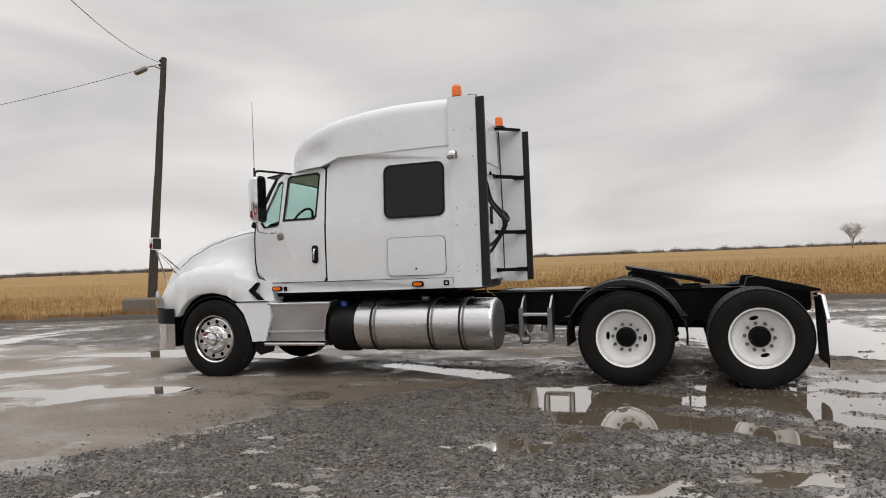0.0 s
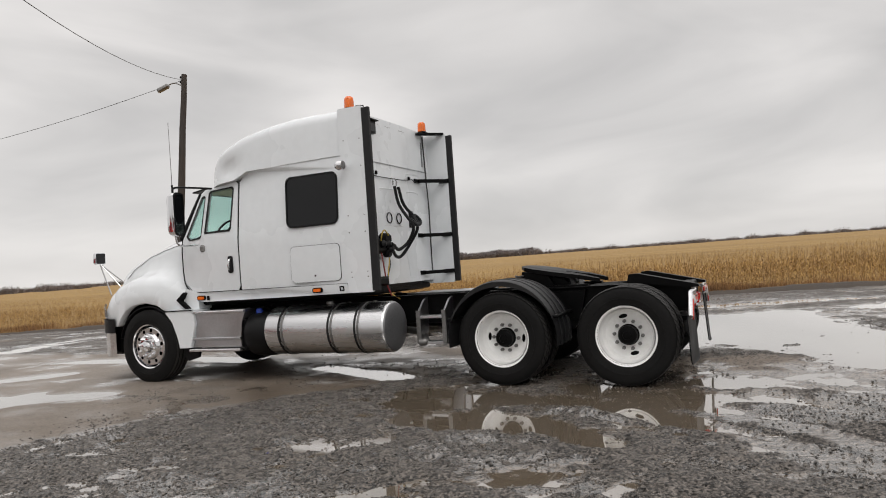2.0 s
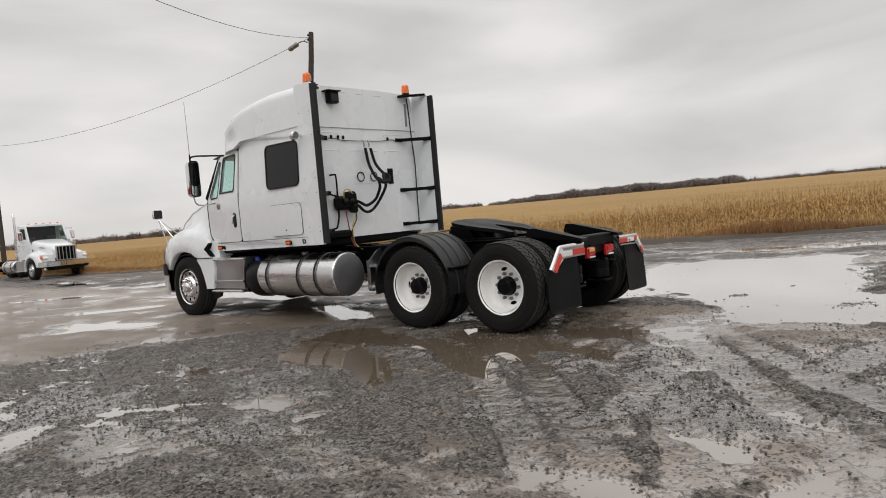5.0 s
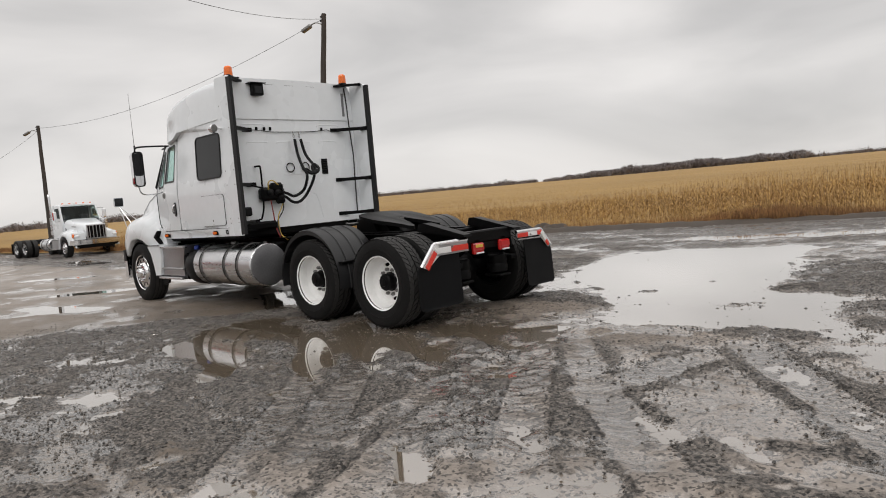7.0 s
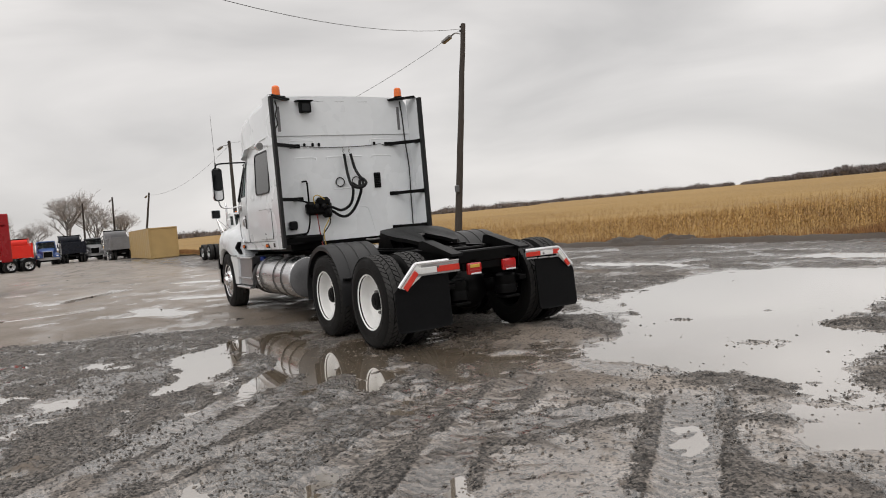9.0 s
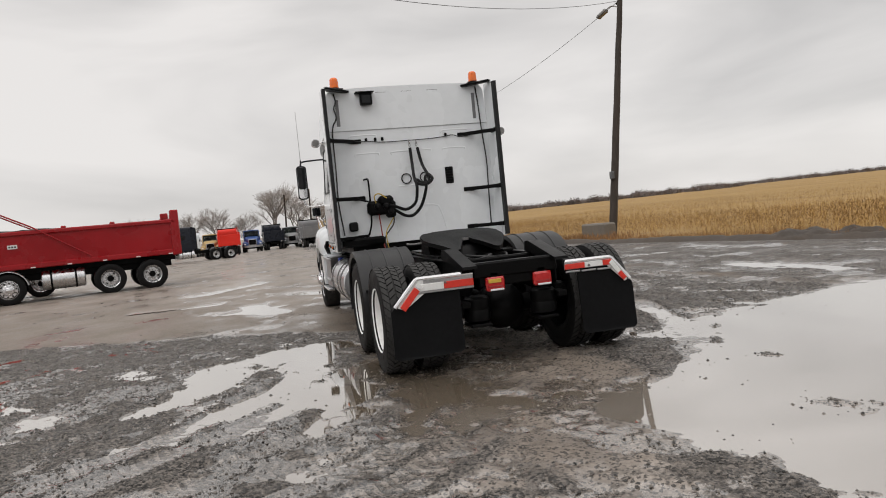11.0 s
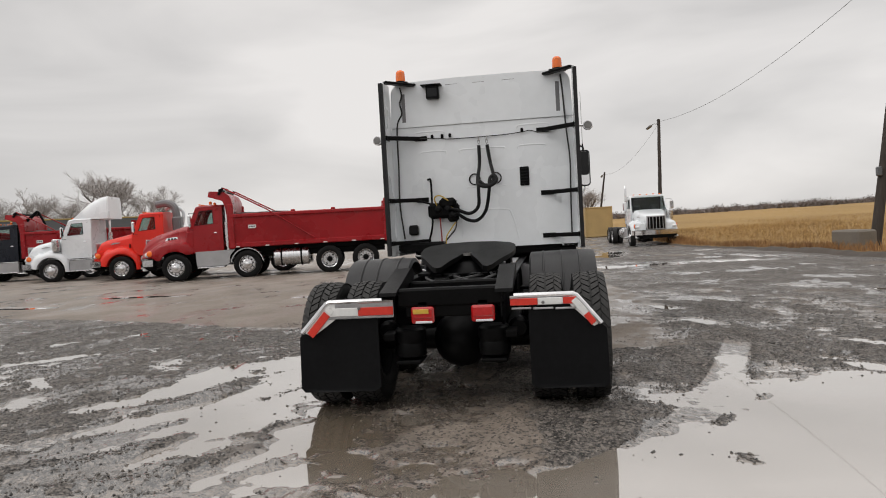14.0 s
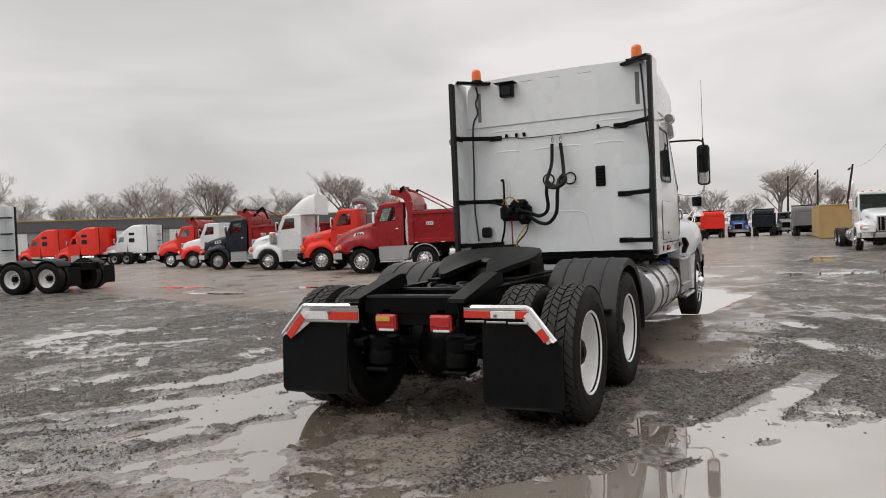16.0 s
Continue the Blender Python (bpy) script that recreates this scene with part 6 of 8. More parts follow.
part("grab_pipe", Shape().tube(curve_points([(-1.86, -0.72, 2.05), (-1.80, -0.70, 2.05), (-1.79, -0.67, 2.02), (-1.79, -0.67, 1.7), (-1.79, -0.68, 1.45), (-1.80, -0.72, 1.30), (-1.85, -0.73, 1.28)], 6), 0.013, 8), BLACK, tractor, "bent black pipe")
part("grab_pipe", Shape().tube([(-1.80, -0.84, 1.785), (-1.78, -0.70, 1.74), (-1.77, -0.62, 1.72)], 0.013, 8), BLACK, tractor)
part("switch_box", Shape().box((-1.82, -0.93, 1.41), (0.09, 0.12, 0.13), 0.02), PLASTIC, tractor, "small dark socket box")
part("rear_tray", Shape().box((-1.80, -0.82, 1.19), (0.22, 0.60, 0.12), 0.03), BLACK, tractor, "black equipment under the sleeper")
part("rear_tray", Shape().box((-2.0, 0.40, 1.07), (0.16, 1.45, 0.08), 0.02), BLACK, tractor)
part("under_cab", Shape().box((-3.3, 0, 1.10), (2.75, 1.9, 0.16), 0.03), BLACK, tractor, "dark cab underside")

# frame and running gear
for sgn in (-1, 1):
    rail = Shape()
    rail.plate([(-5.9, 0.70), (-5.2, 0.62), (-4.0, 0.62), (0.6, 0.63), (1.75, 0.66), (1.90, 0.74), (1.90, 0.95), (1.2, 0.99), (-5.9, 0.96)], [], lambda u, v, d: (u, sgn * (0.40 + d), v), 0.0, 0.012)
    rail.box((-2.0, sgn * 0.44, 0.983), (7.6, 0.09, 0.014), 0.003)
    rail.box((-2.0, sgn * 0.44, 0.632), (5.6, 0.09, 0.014), 0.003)
    part("frame_rail", rail, BLACK, tractor, "black steel frame rail")
    ramp = Shape()
    ramp.plate([(1.24, 1.0), (1.27, 1.095), (1.36, 1.10), (1.98, 0.955), (1.99, 0.93), (1.90, 0.925), (1.40, 0.985)], [], lambda u, v, d: (u, sgn * (0.37 + d), v), 0.0, 0.13)
    part("ramp", ramp, BLACK, tractor, "black sloping trailer ramp")
    for x in (-1.22, -0.88):
        part("step_hanger", Shape().plate([(0.46, 0.96), (0.56, 0.93), (0.72, 0.80), (0.74, 0.42), (0.70, 0.40), (0.52, 0.42), (0.47, 0.60)], [], lambda u, v, d: (x + d, sgn * u, v), -0.012, 0.012), ALU_DULL, tractor, "grey steel step hanger")
        part("hanger_flange", Shape().box((x, sgn * 0.735, 0.61), (0.055, 0.012, 0.40), 0.003), STEEL, tractor)
    for z in (0.73, 0.42):
        part("deck_step", Shape().box((-1.05, sgn * 0.66, z), (0.33, 0.16, 0.035), 0.006), ALU, tractor, "serrated aluminium frame step")
    for x in (0.0, 1.32):
        part("axle", Shape().lathe([(0.0, 0.10), (0.30, 0.085), (0.62, 0.08)], (x, 0, 0.50), "y", 16, sign=sgn), BLACK, tractor)
        if x == 0.0:
            part("suspension_hanger", Shape().plate([(x + 0.40, 0.95), (x + 0.78, 0.95), (x + 0.70, 0.62), (x + 0.62, 0.52), (x + 0.54, 0.62)], [], lambda u, v, d: (u, sgn * (0.42 + d), v), 0.0, 0.06), BLACK, tractor, "black suspension hanger")
        part("leaf_spring", Shape().beam((x + 0.55, sgn * 0.47, 0.60), (x - 0.45, sgn * 0.47, 0.66), 0.09, 0.05), BLACK, tractor)
        bag = Shape()
        bag.lathe([(0.0, 0.09), (0.02, 0.12), (0.09, 0.125), (0.12, 0.115), (0.15, 0.125), (0.22, 0.12), (0.24, 0.10)], (x + 0.40, sgn * 0.33, 0.42), "z", 20)
        bag.box((x + 0.40, sgn * 0.33, 0.40), (0.26, 0.20, 0.03), 0.01)
        part("air_spring", bag, BLACK, tractor, "black air spring")
        ch = Shape()
        ch.lathe([(0.0, 0.075), (0.03, 0.085), (0.12, 0.085), (0.15, 0.06)], (x + 0.24, sgn * 0.52, 0.62), "x", 16)
        part("brake_chamber", ch, BLACK, tractor, "black brake chamber")
for x in (0.0, 1.32):
    dh = Shape()
    dh.lathe([(-0.24, 0.10), (-0.20, 0.17), (-0.10, 0.225), (0.0, 0.235), (0.10, 0.215), (0.18, 0.15), (0.23, 0.06), (0.24, 0.0)], (x + 0.02, 0.03, 0.50), "x", 24)
    part("differential", dh, BLACK, tractor, "black rounded axle housing")
    part("crossmember", Shape().box((x - 0.55, 0, 0.82), (0.14, 0.80, 0.24), 0.03), BLACK, tractor)
    part("torque_rod", Shape().rod((x + 0.1, 0.2, 0.72), (x - 0.5, 0.32, 0.85), 0.03, 10), BLACK, tractor)
part("crossmember", Shape().box((1.83, 0.02, 0.90), (0.13, 0.82, 0.14), 0.015), BLACK, tractor, "black rear crossmember")
part("crossmember", Shape().box((1.86, 0.02, 0.80), (0.03, 0.70, 0.10), 0.01), BLACK, tractor)
part("crossmember", Shape().box((1.3, 0.0, 0.93), (0.10, 0.80, 0.10), 0.015), BLACK, tractor)
part("drive_shaft", Shape().rod((-4.0, 0, 0.72), (-0.2, 0, 0.56), 0.055, 14), BLACK, tractor)
part("drive_shaft", Shape().rod((0.2, 0.0, 0.56), (1.1, 0, 0.54), 0.05, 14), BLACK, tractor)
part("gearbox", Shape().box((-4.3, 0, 0.72), (1.4, 0.55, 0.50), 0.12), BLACK, tractor)
part("engine", Shape().box((-5.2, 0, 0.95), (1.3, 0.75, 0.9), 0.08), BLACK, tractor)
part("front_axle", Shape().beam((-5.21, -0.85, 0.46), (-5.21, 0.85, 0.46), 0.11, 0.12, 0.02), BLACK, tractor)
part("deck_plate", Shape().box((-1.05, 0.10, 1.0), (0.95, 0.62, 0.016), 0.004), ALU_DULL, tractor, "dull aluminium deck plate")
for x, y, z, s in ((0.95, -0.18, 0.92, 0.16), (1.0, 0.16, 0.90, 0.2), (-0.62, 0.1, 0.9, 0.2)):
    part("valve_block", Shape().box((x, y, z), (s, s * 0.9, s * 0.7), 0.02), BLACK, tractor)
for k, (a, b) in enumerate(((-0.25, 0.1), (-0.1, -0.25), (0.12, 0.22), (0.25, -0.05))):
    part("air_line", Shape().tube(curve_points([(-1.6, a, 1.0), (-0.7, a * 0.8, 0.96), (0.2, b, 0.93), (0.9, b * 1.3, 0.98), (1.35, a, 0.92), (1.75, b, 0.86)], 6), 0.013, 6), CABLE, tractor, "black air line along the frame")
part("exhaust_pipe", Shape().tube(curve_points([(-1.7, -0.25, 0.55), (-1.35, -0.45, 0.52), (-1.15, -0.7, 0.44), (-1.22, -0.74, 0.43)], 6), 0.045, 14), STEEL, tractor, "grey exhaust tail pipe")

# fifth wheel coupling
fw_outline = [(-0.12, -0.24), (-0.16, 0.0), (-0.12, 0.24), (-0.02, 0.40), (0.12, 0.455), (0.36, 0.46), (0.50, 0.43), (0.86, 0.27), (0.90, 0.23), (0.88, 0.19), (0.52, 0.06), (0.42, 0.035), (0.40, 0.0), (0.42, -0.035), (0.52, -0.06), (0.88, -0.19), (0.90, -0.23), (0.86, -0.27), (0.50, -0.43), (0.36, -0.46), (0.12, -0.455), (-0.02, -0.40)]


def fw_place(u, v, d):
    u = u if u > 0.3 else 0.3 + (u - 0.3) * 0.78
    return (u, v, 1.252 - 0.195 * u - 0.08 * max(0.0, u - 0.72) + d)


fw = part("fifth_wheel", Shape().plate(fine_outline(fw_outline, 0.08), [], fw_place, -0.045, 0.0), BLACK, tractor, "greasy black fifth wheel plate")
for sgn in (-1, 1):
    part("pivot_bracket", Shape().plate([(-0.05, 0.98), (0.04, 1.19), (0.34, 1.13), (0.42, 0.98)], [], lambda u, v, d: (u, sgn * (0.36 + d), v), 0.0, 0.05), BLACK, fw, "black pivot bracket")
    part("slide_rail", Shape().box((0.25, sgn * 0.36, 1.0), (1.1, 0.12, 0.03), 0.006), BLACK, fw)
part("coupling_body", Shape().plate([(-0.06, 0.99), (0.0, 1.19), (0.16, 1.16), (0.50, 1.08), (0.60, 0.99)], [], lambda u, v, d: (u, d, v), -0.33, 0.33), BLACK, fw)
part("lock_jaw", Shape().lathe([(0, 0.085), (-0.03, 0.085), (-0.03, 0.03)], (0.36, 0, 1.17), "z", 18), STEEL, fw)
part("release_handle", Shape().tube(curve_points([(0.05, -0.30, 1.15), (0.02, -0.50, 1.14), (0.0, -0.58, 1.15)], 5), 0.012, 8), STEEL, fw)

# drive axle wings
for sgn in (-1, 1):
    arc, prof_rings = [], []
    for k in range(31):
        a = radians(-8 + 196 * k / 30)
        arc.append((math.cos(a), math.sin(a)))
    fr = Shape()
    rings = []
    for c, s_ in arc:
        rr = 0.615 + (0.004 if s_ > 0 else 0)
        rings.append([(rr * c * 1.0, sgn * y, 0.50 + (rr + dr) * s_) for y, dr in ((1.205, -0.055), (1.215, 0.0), (1.19, 0.012), (0.98, 0.016), (0.80, 0.014), (0.60, 0.010), (0.585, -0.03), (0.60, -0.012), (0.98, -0.006), (1.19, -0.010))])
    fender = part("wing", fr.loft(rings), WING_PLASTIC, tractor, "black moulded wing over the drive wheels", 50)
    for y in (0.72, 0.90, 1.06):
        part("rib", Shape().tube([(0.628 * c, sgn * y, 0.50 + 0.632 * s_) for c, s_ in arc], 0.010, 6), WING_PLASTIC, fender)
    for a in (20, 160):
        c, s_ = math.cos(radians(a)), math.sin(radians(a))
        part("wing_strut", Shape().beam((0.60 * c, sgn * 0.45, 0.50 + 0.60 * s_ + 0.02), (0.635 * c, sgn * 1.18, 0.50 + 0.645 * s_), 0.09, 0.03), BLACK, fender, "black wing bracket")
        for y in (0.66, 0.85, 1.12):
            part("bolt", Shape().lathe([(0, 0.013), (0.010, 0.013), (0.014, 0.007)], (0.64 * c, sgn * y, 0.50 + 0.655 * s_), "z", 8), STEEL, fender)

# wheels
for sgn in (-1, 1):
    for x in (0.0, 1.32):
        rear_wheel(tractor, x, sgn)
    front_wheel(tractor, -5.21, sgn)

# fuel tanks, urea tank, steps
for sgn in (-1, 1):
    tk = Shape()
    tk.lathe([(-3.20, 0.0), (-3.20, 0.27), (-3.185, 0.30), (-3.16, 0.308), (-1.50, 0.308), (-1.475, 0.302), (-1.455, 0.285), (-1.44, 0.24), (-1.425, 0.13), (-1.42, 0.0)], (0, sgn * 0.885, 0.645), "x", 48, caps=False)
    tank = part("fuel_tank", tk, ALU, tractor, "polished aluminium cylinder fuel tank", 40)
    part("tank_end", Shape().lathe([(-1.462, 0.292), (-1.448, 0.282), (-1.434, 0.235), (-1.419, 0.125), (-1.414, 0.0)], (0, sgn * 0.885, 0.645), "x", 48, caps=False), TANK_END, tank, "dull grey tank end")
    for x in (-2.94, -2.205, -1.825):
        for dx in (-0.022, 0.022):
            part("tank_strap", Shape().lathe([(x + dx - 0.012, 0.309), (x + dx - 0.012, 0.316), (x + dx + 0.012, 0.316), (x + dx + 0.012, 0.309)], (0, sgn * 0.885, 0.645), "x", 48, caps=False), STEEL if dx > 0 else GREY_STRIP, tank, "steel tank strap on rubber")
        part("strap_bolt", Shape().box((x, sgn * 0.70, 0.92), (0.05, 0.05, 0.08), 0.01), STEEL, tank)
    part("tank_cap", Shape().lathe([(0, 0.055), (0.03, 0.055), (0.04, 0.045)], (-2.35, sgn * 0.90, 0.95), "z", 20), STEEL, tank, "round tank filler cap")
    part("tank_bracket", Shape().box((-2.3, sgn * 0.53, 0.72), (1.3, 0.16, 0.42), 0.02), BLACK, tractor)
    ur = Shape()
    ur.lathe([(-3.56, 0.0), (-3.56, 0.24), (-3.53, 0.29), (-3.48, 0.30), (-3.26, 0.30), (-3.22, 0.28)], (0, sgn * 0.87, 0.62), "x", 40)
    urea = part("urea_tank", ur, PLASTIC, tractor, "black plastic fluid tank", 45)
    part("blue_cap", Shape().lathe([(0, 0.045), (0.05, 0.045), (0.06, 0.035)], (-3.40, sgn * 0.99, 0.885), "z", 18), BLUE, urea, "blue filler cap")
    bx = Shape()
    bx.plate([(-4.36, 0.945), (-3.50, 0.955), (-3.575, 0.78), (-3.60, 0.56), (-3.60, 0.47), (-4.42, 0.47), (-4.36, 0.60)], [], lambda u, v, d: (u, sgn * d, v), 0.62, 1.145)
    step = part("step_box", bx, ALU_DULL, tractor, "brushed aluminium step and battery box")
    part("upper_tread", Shape().box((-3.95, sgn * 1.135, 0.935), (0.88, 0.10, 0.03), 0.008), ALU, step, "bright upper step edge")
    part("mid_ledge", Shape().box((-3.99, sgn * 1.155, 0.585), (0.80, 0.05, 0.03), 0.008), ALU_DULL, step)
    part("lower_tread", Shape().box((-4.0, sgn * 1.11, 0.435), (0.86, 0.22, 0.035), 0.008), ALU, step, "bright lower step tread")
    # black box added as the shade between step box and fluid tank
    part("step_shadow_panel", Shape().box((-3.56, sgn * 1.0, 0.62), (0.06, 0.24, 0.42), 0.02), BLACK, step)
part("pto_tank", Shape().lathe([(-2.9, 0.0), (-2.9, 0.12), (-2.3, 0.12), (-2.3, 0.0)], (0, -0.2, 0.42), "x", 20), BLACK, tractor)

# tail: lamps, flap hangers, mud flaps
for y in (-0.19, 0.268):
    housing = part("tail_lamp", Shape().box((1.895, y, 0.770), (0.05, 0.175, 0.125), 0.012), RED_LENS, tractor, "red rectangular tail lamp")
    part("lens", Shape().box((1.925, y, 0.785), (0.012, 0.155, 0.07), 0.006), RED_LENS, housing)
    part("lamp_strip", Shape().box((1.923, y + 0.01, 0.718), (0.010, 0.13, 0.018), 0.004), CLEAR_LENS, housing, "clear number plate lamp strip")
    part("lamp_bracket", Shape().box((1.88, y, 0.85), (0.03, 0.08, 0.05), 0.008), BLACK, housing)
    if y < 0:
        part("sticker", Shape().box((1.934, y - 0.01, 0.80), (0.006, 0.12, 0.035), 0.002), YELLOW_PAINT, housing, "small yellow sticker")
for sgn, y0, y1, y2 in ((-1, 0.405, 0.93, 1.13), (1, 0.475, 0.955, 1.125)):
    hz = 0.895 if sgn < 0 else 0.89
    hanger = part("flap_hanger", Shape().tube([(1.93, sgn * y0, hz), (1.935, sgn * (y1 - 0.02), hz), (1.935, sgn * y1, hz - 0.01), (1.94, sgn * y2, 0.67)], 0.021, 10), CHROME, tractor, "bent chrome flap hanger")
    tilt = 0.0
    runs = ((0.0, 0.52, TAPE_RED), (0.52, 1.0, TAPE_WHITE)) if sgn < 0 else ((0.0, 0.42, TAPE_RED), (0.42, 0.80, TAPE_WHITE), (0.80, 1.0, TAPE_RED))
    for f0, f1, m in runs:
        a, b = y0 + (y1 - y0) * f0, y0 + (y1 - y0) * f1
        part("tape_panel", Shape().box((1.952, sgn * (a + b) / 2, hz - (0.075 if sgn < 0 else 0.044)), (0.012, b - a - 0.002, 0.062 if sgn < 0 else 0.050), 0.003), m, hanger, "red reflective panel" if m is TAPE_RED else "white reflective panel")
    if sgn < 0:
        part("lower_strip", Shape().box((1.950, sgn * (y0 + y1) / 2, hz - 0.118), (0.014, y1 - y0, 0.018), 0.004), ALU_DULL, hanger)
        part("back_plate", Shape().box((1.94, sgn * (y0 + y1) / 2, hz - 0.06), (0.012, y1 - y0, 0.12), 0.003), ALU_DULL, hanger)
    else:
        for k in range(3):
            w = (y1 - y0) / 3
            part("lower_strip", Shape().box((1.950, y0 + w * (k + 0.5), hz - 0.092 - 0.004 * k), (0.014, w - 0.014, 0.016), 0.004), ALU_DULL, hanger)
        part("back_plate", Shape().box((1.94, (y0 + y1) / 2, hz - 0.035), (0.012, y1 - y0, 0.075), 0.003), ALU_DULL, hanger)
    d = Vector((0, sgn * (y2 - y1), 0.67 - hz))
    ang = math.atan2(d.z, d.y)
    for f, m in (((0.10, TAPE_WHITE), (0.56, TAPE_RED)) if sgn < 0 else ((0.30, TAPE_WHITE), (0.70, TAPE_RED))):
        c = Vector((1.957, sgn * y1, hz)) + d * f + Vector((0, -sgn * (0.048 if sgn < 0 else 0.028), -0.038 if sgn < 0 else -0.026))
        part("tape_panel", Shape().box(c, (0.012, d.length * ((0.14 if m is TAPE_WHITE else 0.72) if sgn < 0 else (0.50 if m is TAPE_WHITE else 0.32)), 0.06 if sgn < 0 else 0.045), 0.003, Euler((ang, 0, 0)).to_matrix()), m, hanger)
    corner = [(y1 - 0.07, hz - 0.125), (y1 - 0.07, hz - 0.004), (y1 - 0.005, hz - 0.012), (y2 - 0.005, 0.675), (y2 - 0.085, 0.640), (y1 - 0.06, hz - 0.135)]
    if sgn > 0:
        corner = [(y1 - 0.05, hz - 0.070), (y1 - 0.05, hz - 0.004), (y1 - 0.005, hz - 0.012), (y2 - 0.005, 0.675), (y2 - 0.052, 0.652), (y1 - 0.045, hz - 0.078)]
    part("corner_plate", Shape().plate(corner, [], lambda u, v, dd: (1.9465 + dd, sgn * u, v), -0.006, 0.0), TAPE_WHITE, hanger, "white reflective corner plate")
    flap = [(y0 + 0.13, hz - 0.03), (y1 - 0.01, hz - 0.03), (1.165, 0.63), (1.17, 0.235), (1.14, 0.205), (y0 + 0.17, 0.215), (y0 + 0.13, 0.24)]
    part("mud_flap", Shape().plate(fine_outline(flap, 0.1), [], lambda u, v, dd: (1.915 + dd + 0.05 * (0.9 - v) * (1 if sgn > 0 else 0.6) - 0.02 * math.sin(u * 6), sgn * u, v), -0.006, 0.006), FLAP, hanger, "black rubber mud flap", 60)
    part("flap_bolt", Shape().lathe([(0, 0.012), (0.01, 0.012), (0.013, 0.006)], (1.958, sgn * (y0 + y1) / 2, hz - 0.05), "x", 8), STEEL, hanger)


# ---- the other vehicles: a conventional truck, nose towards -x, front axle at x = 0 ----
def arch_band(s, x, side, r=0.60, y0=0.84, y1=1.20, a0=5, a1=175, thick=0.03, z=0.5):
    rings = []
    for k in range(19):
        a = radians(a0 + (a1 - a0) * k / 18)
        c, q = math.cos(a), math.sin(a)
        rings.append([(x + (r + d) * c, side * y, z + (r + d) * q) for y, d in ((y0, 0), (y1, 0), (y1, thick), (y1 - 0.03, thick + 0.015), (y0, thick + 0.03))])
    return s.loft(rings)


WHEEL_SEGMENTS = 28  # these stand far off


def lorry(m, paint, label, group, body="chassis", rear=(5.2, 6.55), roof=2.72, sleeper=0.0, sleeper_top=3.1, fairing=0.0, rim=None, pusher=None, dump_paint=None, stack=True, frame_end=None, wing=None, aero=False, detail=True):
    t = root("dump_truck" if body == "dump" else "tractor_truck" if sleeper else "truck", label, "truck", group, m)
    rim = rim or ALU_DULL
    wing = wing or paint
    end = frame_end or (rear[-1] + 0.75)
    cab0, cab1 = 0.45, 1.70
    # bonnet
    if aero:
        rings = []
        for x in np.linspace(-6.52, -4.60, 26):
            h = bonnet_half(x)
            rings.append([(x + 5.21, -y, z) for y, z in reversed(h)] + [(x + 5.21, y, z) for y, z in h[1:]])
        part("bonnet", Shape().loft(rings, False, False), paint, t, "sloping bonnet with rounded wings", 50)
        h0 = bonnet_half(-6.52)
        part("nose_panel", Shape().add([(-1.305, -y, z) for y, z in reversed(h0)] + [(-1.305, y, z) for y, z in h0[1:]], [tuple(range(2 * len(h0) - 1))]), BLACK, t)
        part("cowl_side", Shape().box((0.52, 0.0, 1.40), (0.30, 2.02, 0.86), 0.05), paint, t)
    else:
        rings = []
        for x in np.linspace(-1.15, cab0 + 0.06, 11):
            f = (x + 1.15) / (cab0 + 1.21)
            hw, top, low = 0.52 + 0.36 * f, 1.55 + 0.37 * f ** 0.8 - 0.16 * max(0, 0.12 - f) / 0.12, 1.0 - 0.05 * f
            half = [(hw + 0.02, low), (hw + 0.015, low + 0.3), (hw, top - 0.20), (hw - 0.03, top - 0.10), (hw - 0.09, top - 0.035), (hw - 0.2, top), (hw * 0.4, top + 0.03)]
            rings.append([(x, -y, z) for y, z in half] + [(x, y, z) for y, z in reversed(half)])
        part("bonnet", Shape().loft(rings), paint, t, "sloping engine bonnet", 50)
    for sd in (-1, 1):
        if not aero:
            # a full wing: flared arch that swells out of the bonnet
            rings = []
            for k in range(21):
                a = radians(-6 + 176 * k / 20)
                c, q = math.cos(a), math.sin(a)
                swell = 0.16 + 0.10 * max(0.0, q) + (0.20 if c < -0.5 else 0.0) * -c
                rings.append([(0.60 * c, sd * 1.20, 0.5 + 0.60 * q), (0.66 * c, sd * 1.215, 0.5 + 0.66 * q), ((0.60 + swell * 0.7) * c, sd * 1.17, 0.5 + (0.60 + swell * 0.7) * q), ((0.60 + swell) * c, sd * 1.02, 0.5 + (0.60 + swell) * q), ((0.62 + swell * 1.1) * c, sd * 0.80, 0.5 + (0.62 + swell * 1.15) * q), (0.70 * c, sd * 0.56, 0.5 + (0.62 + swell * 1.2) * q), (0.60 * c, sd * 0.60, 0.5 + 0.60 * q)])
            part("wing", Shape().loft(rings), wing, t, "rounded flared front wing", 60)
            part("wing_panel", Shape().plate([(-1.10, 0.86), (-0.62, 0.80), (-0.56, 1.0), (-0.78, 1.22), (-1.06, 1.18)], [], lambda u, v, d: (u, sd * (d - 0.12 * max(0.0, -0.3 - u)), v), 0.60, 1.12), wing, t)
        part("headlamp", Shape().box((-1.04, sd * 0.94, 1.02), (0.16, 0.26, 0.16), 0.05), CLEAR_LENS, t, "clear headlamp")
        part("arch_inside", Shape().box((0.0, sd * 0.60, 0.85), (1.1, 0.05, 0.5), 0.02), BLACK, t)
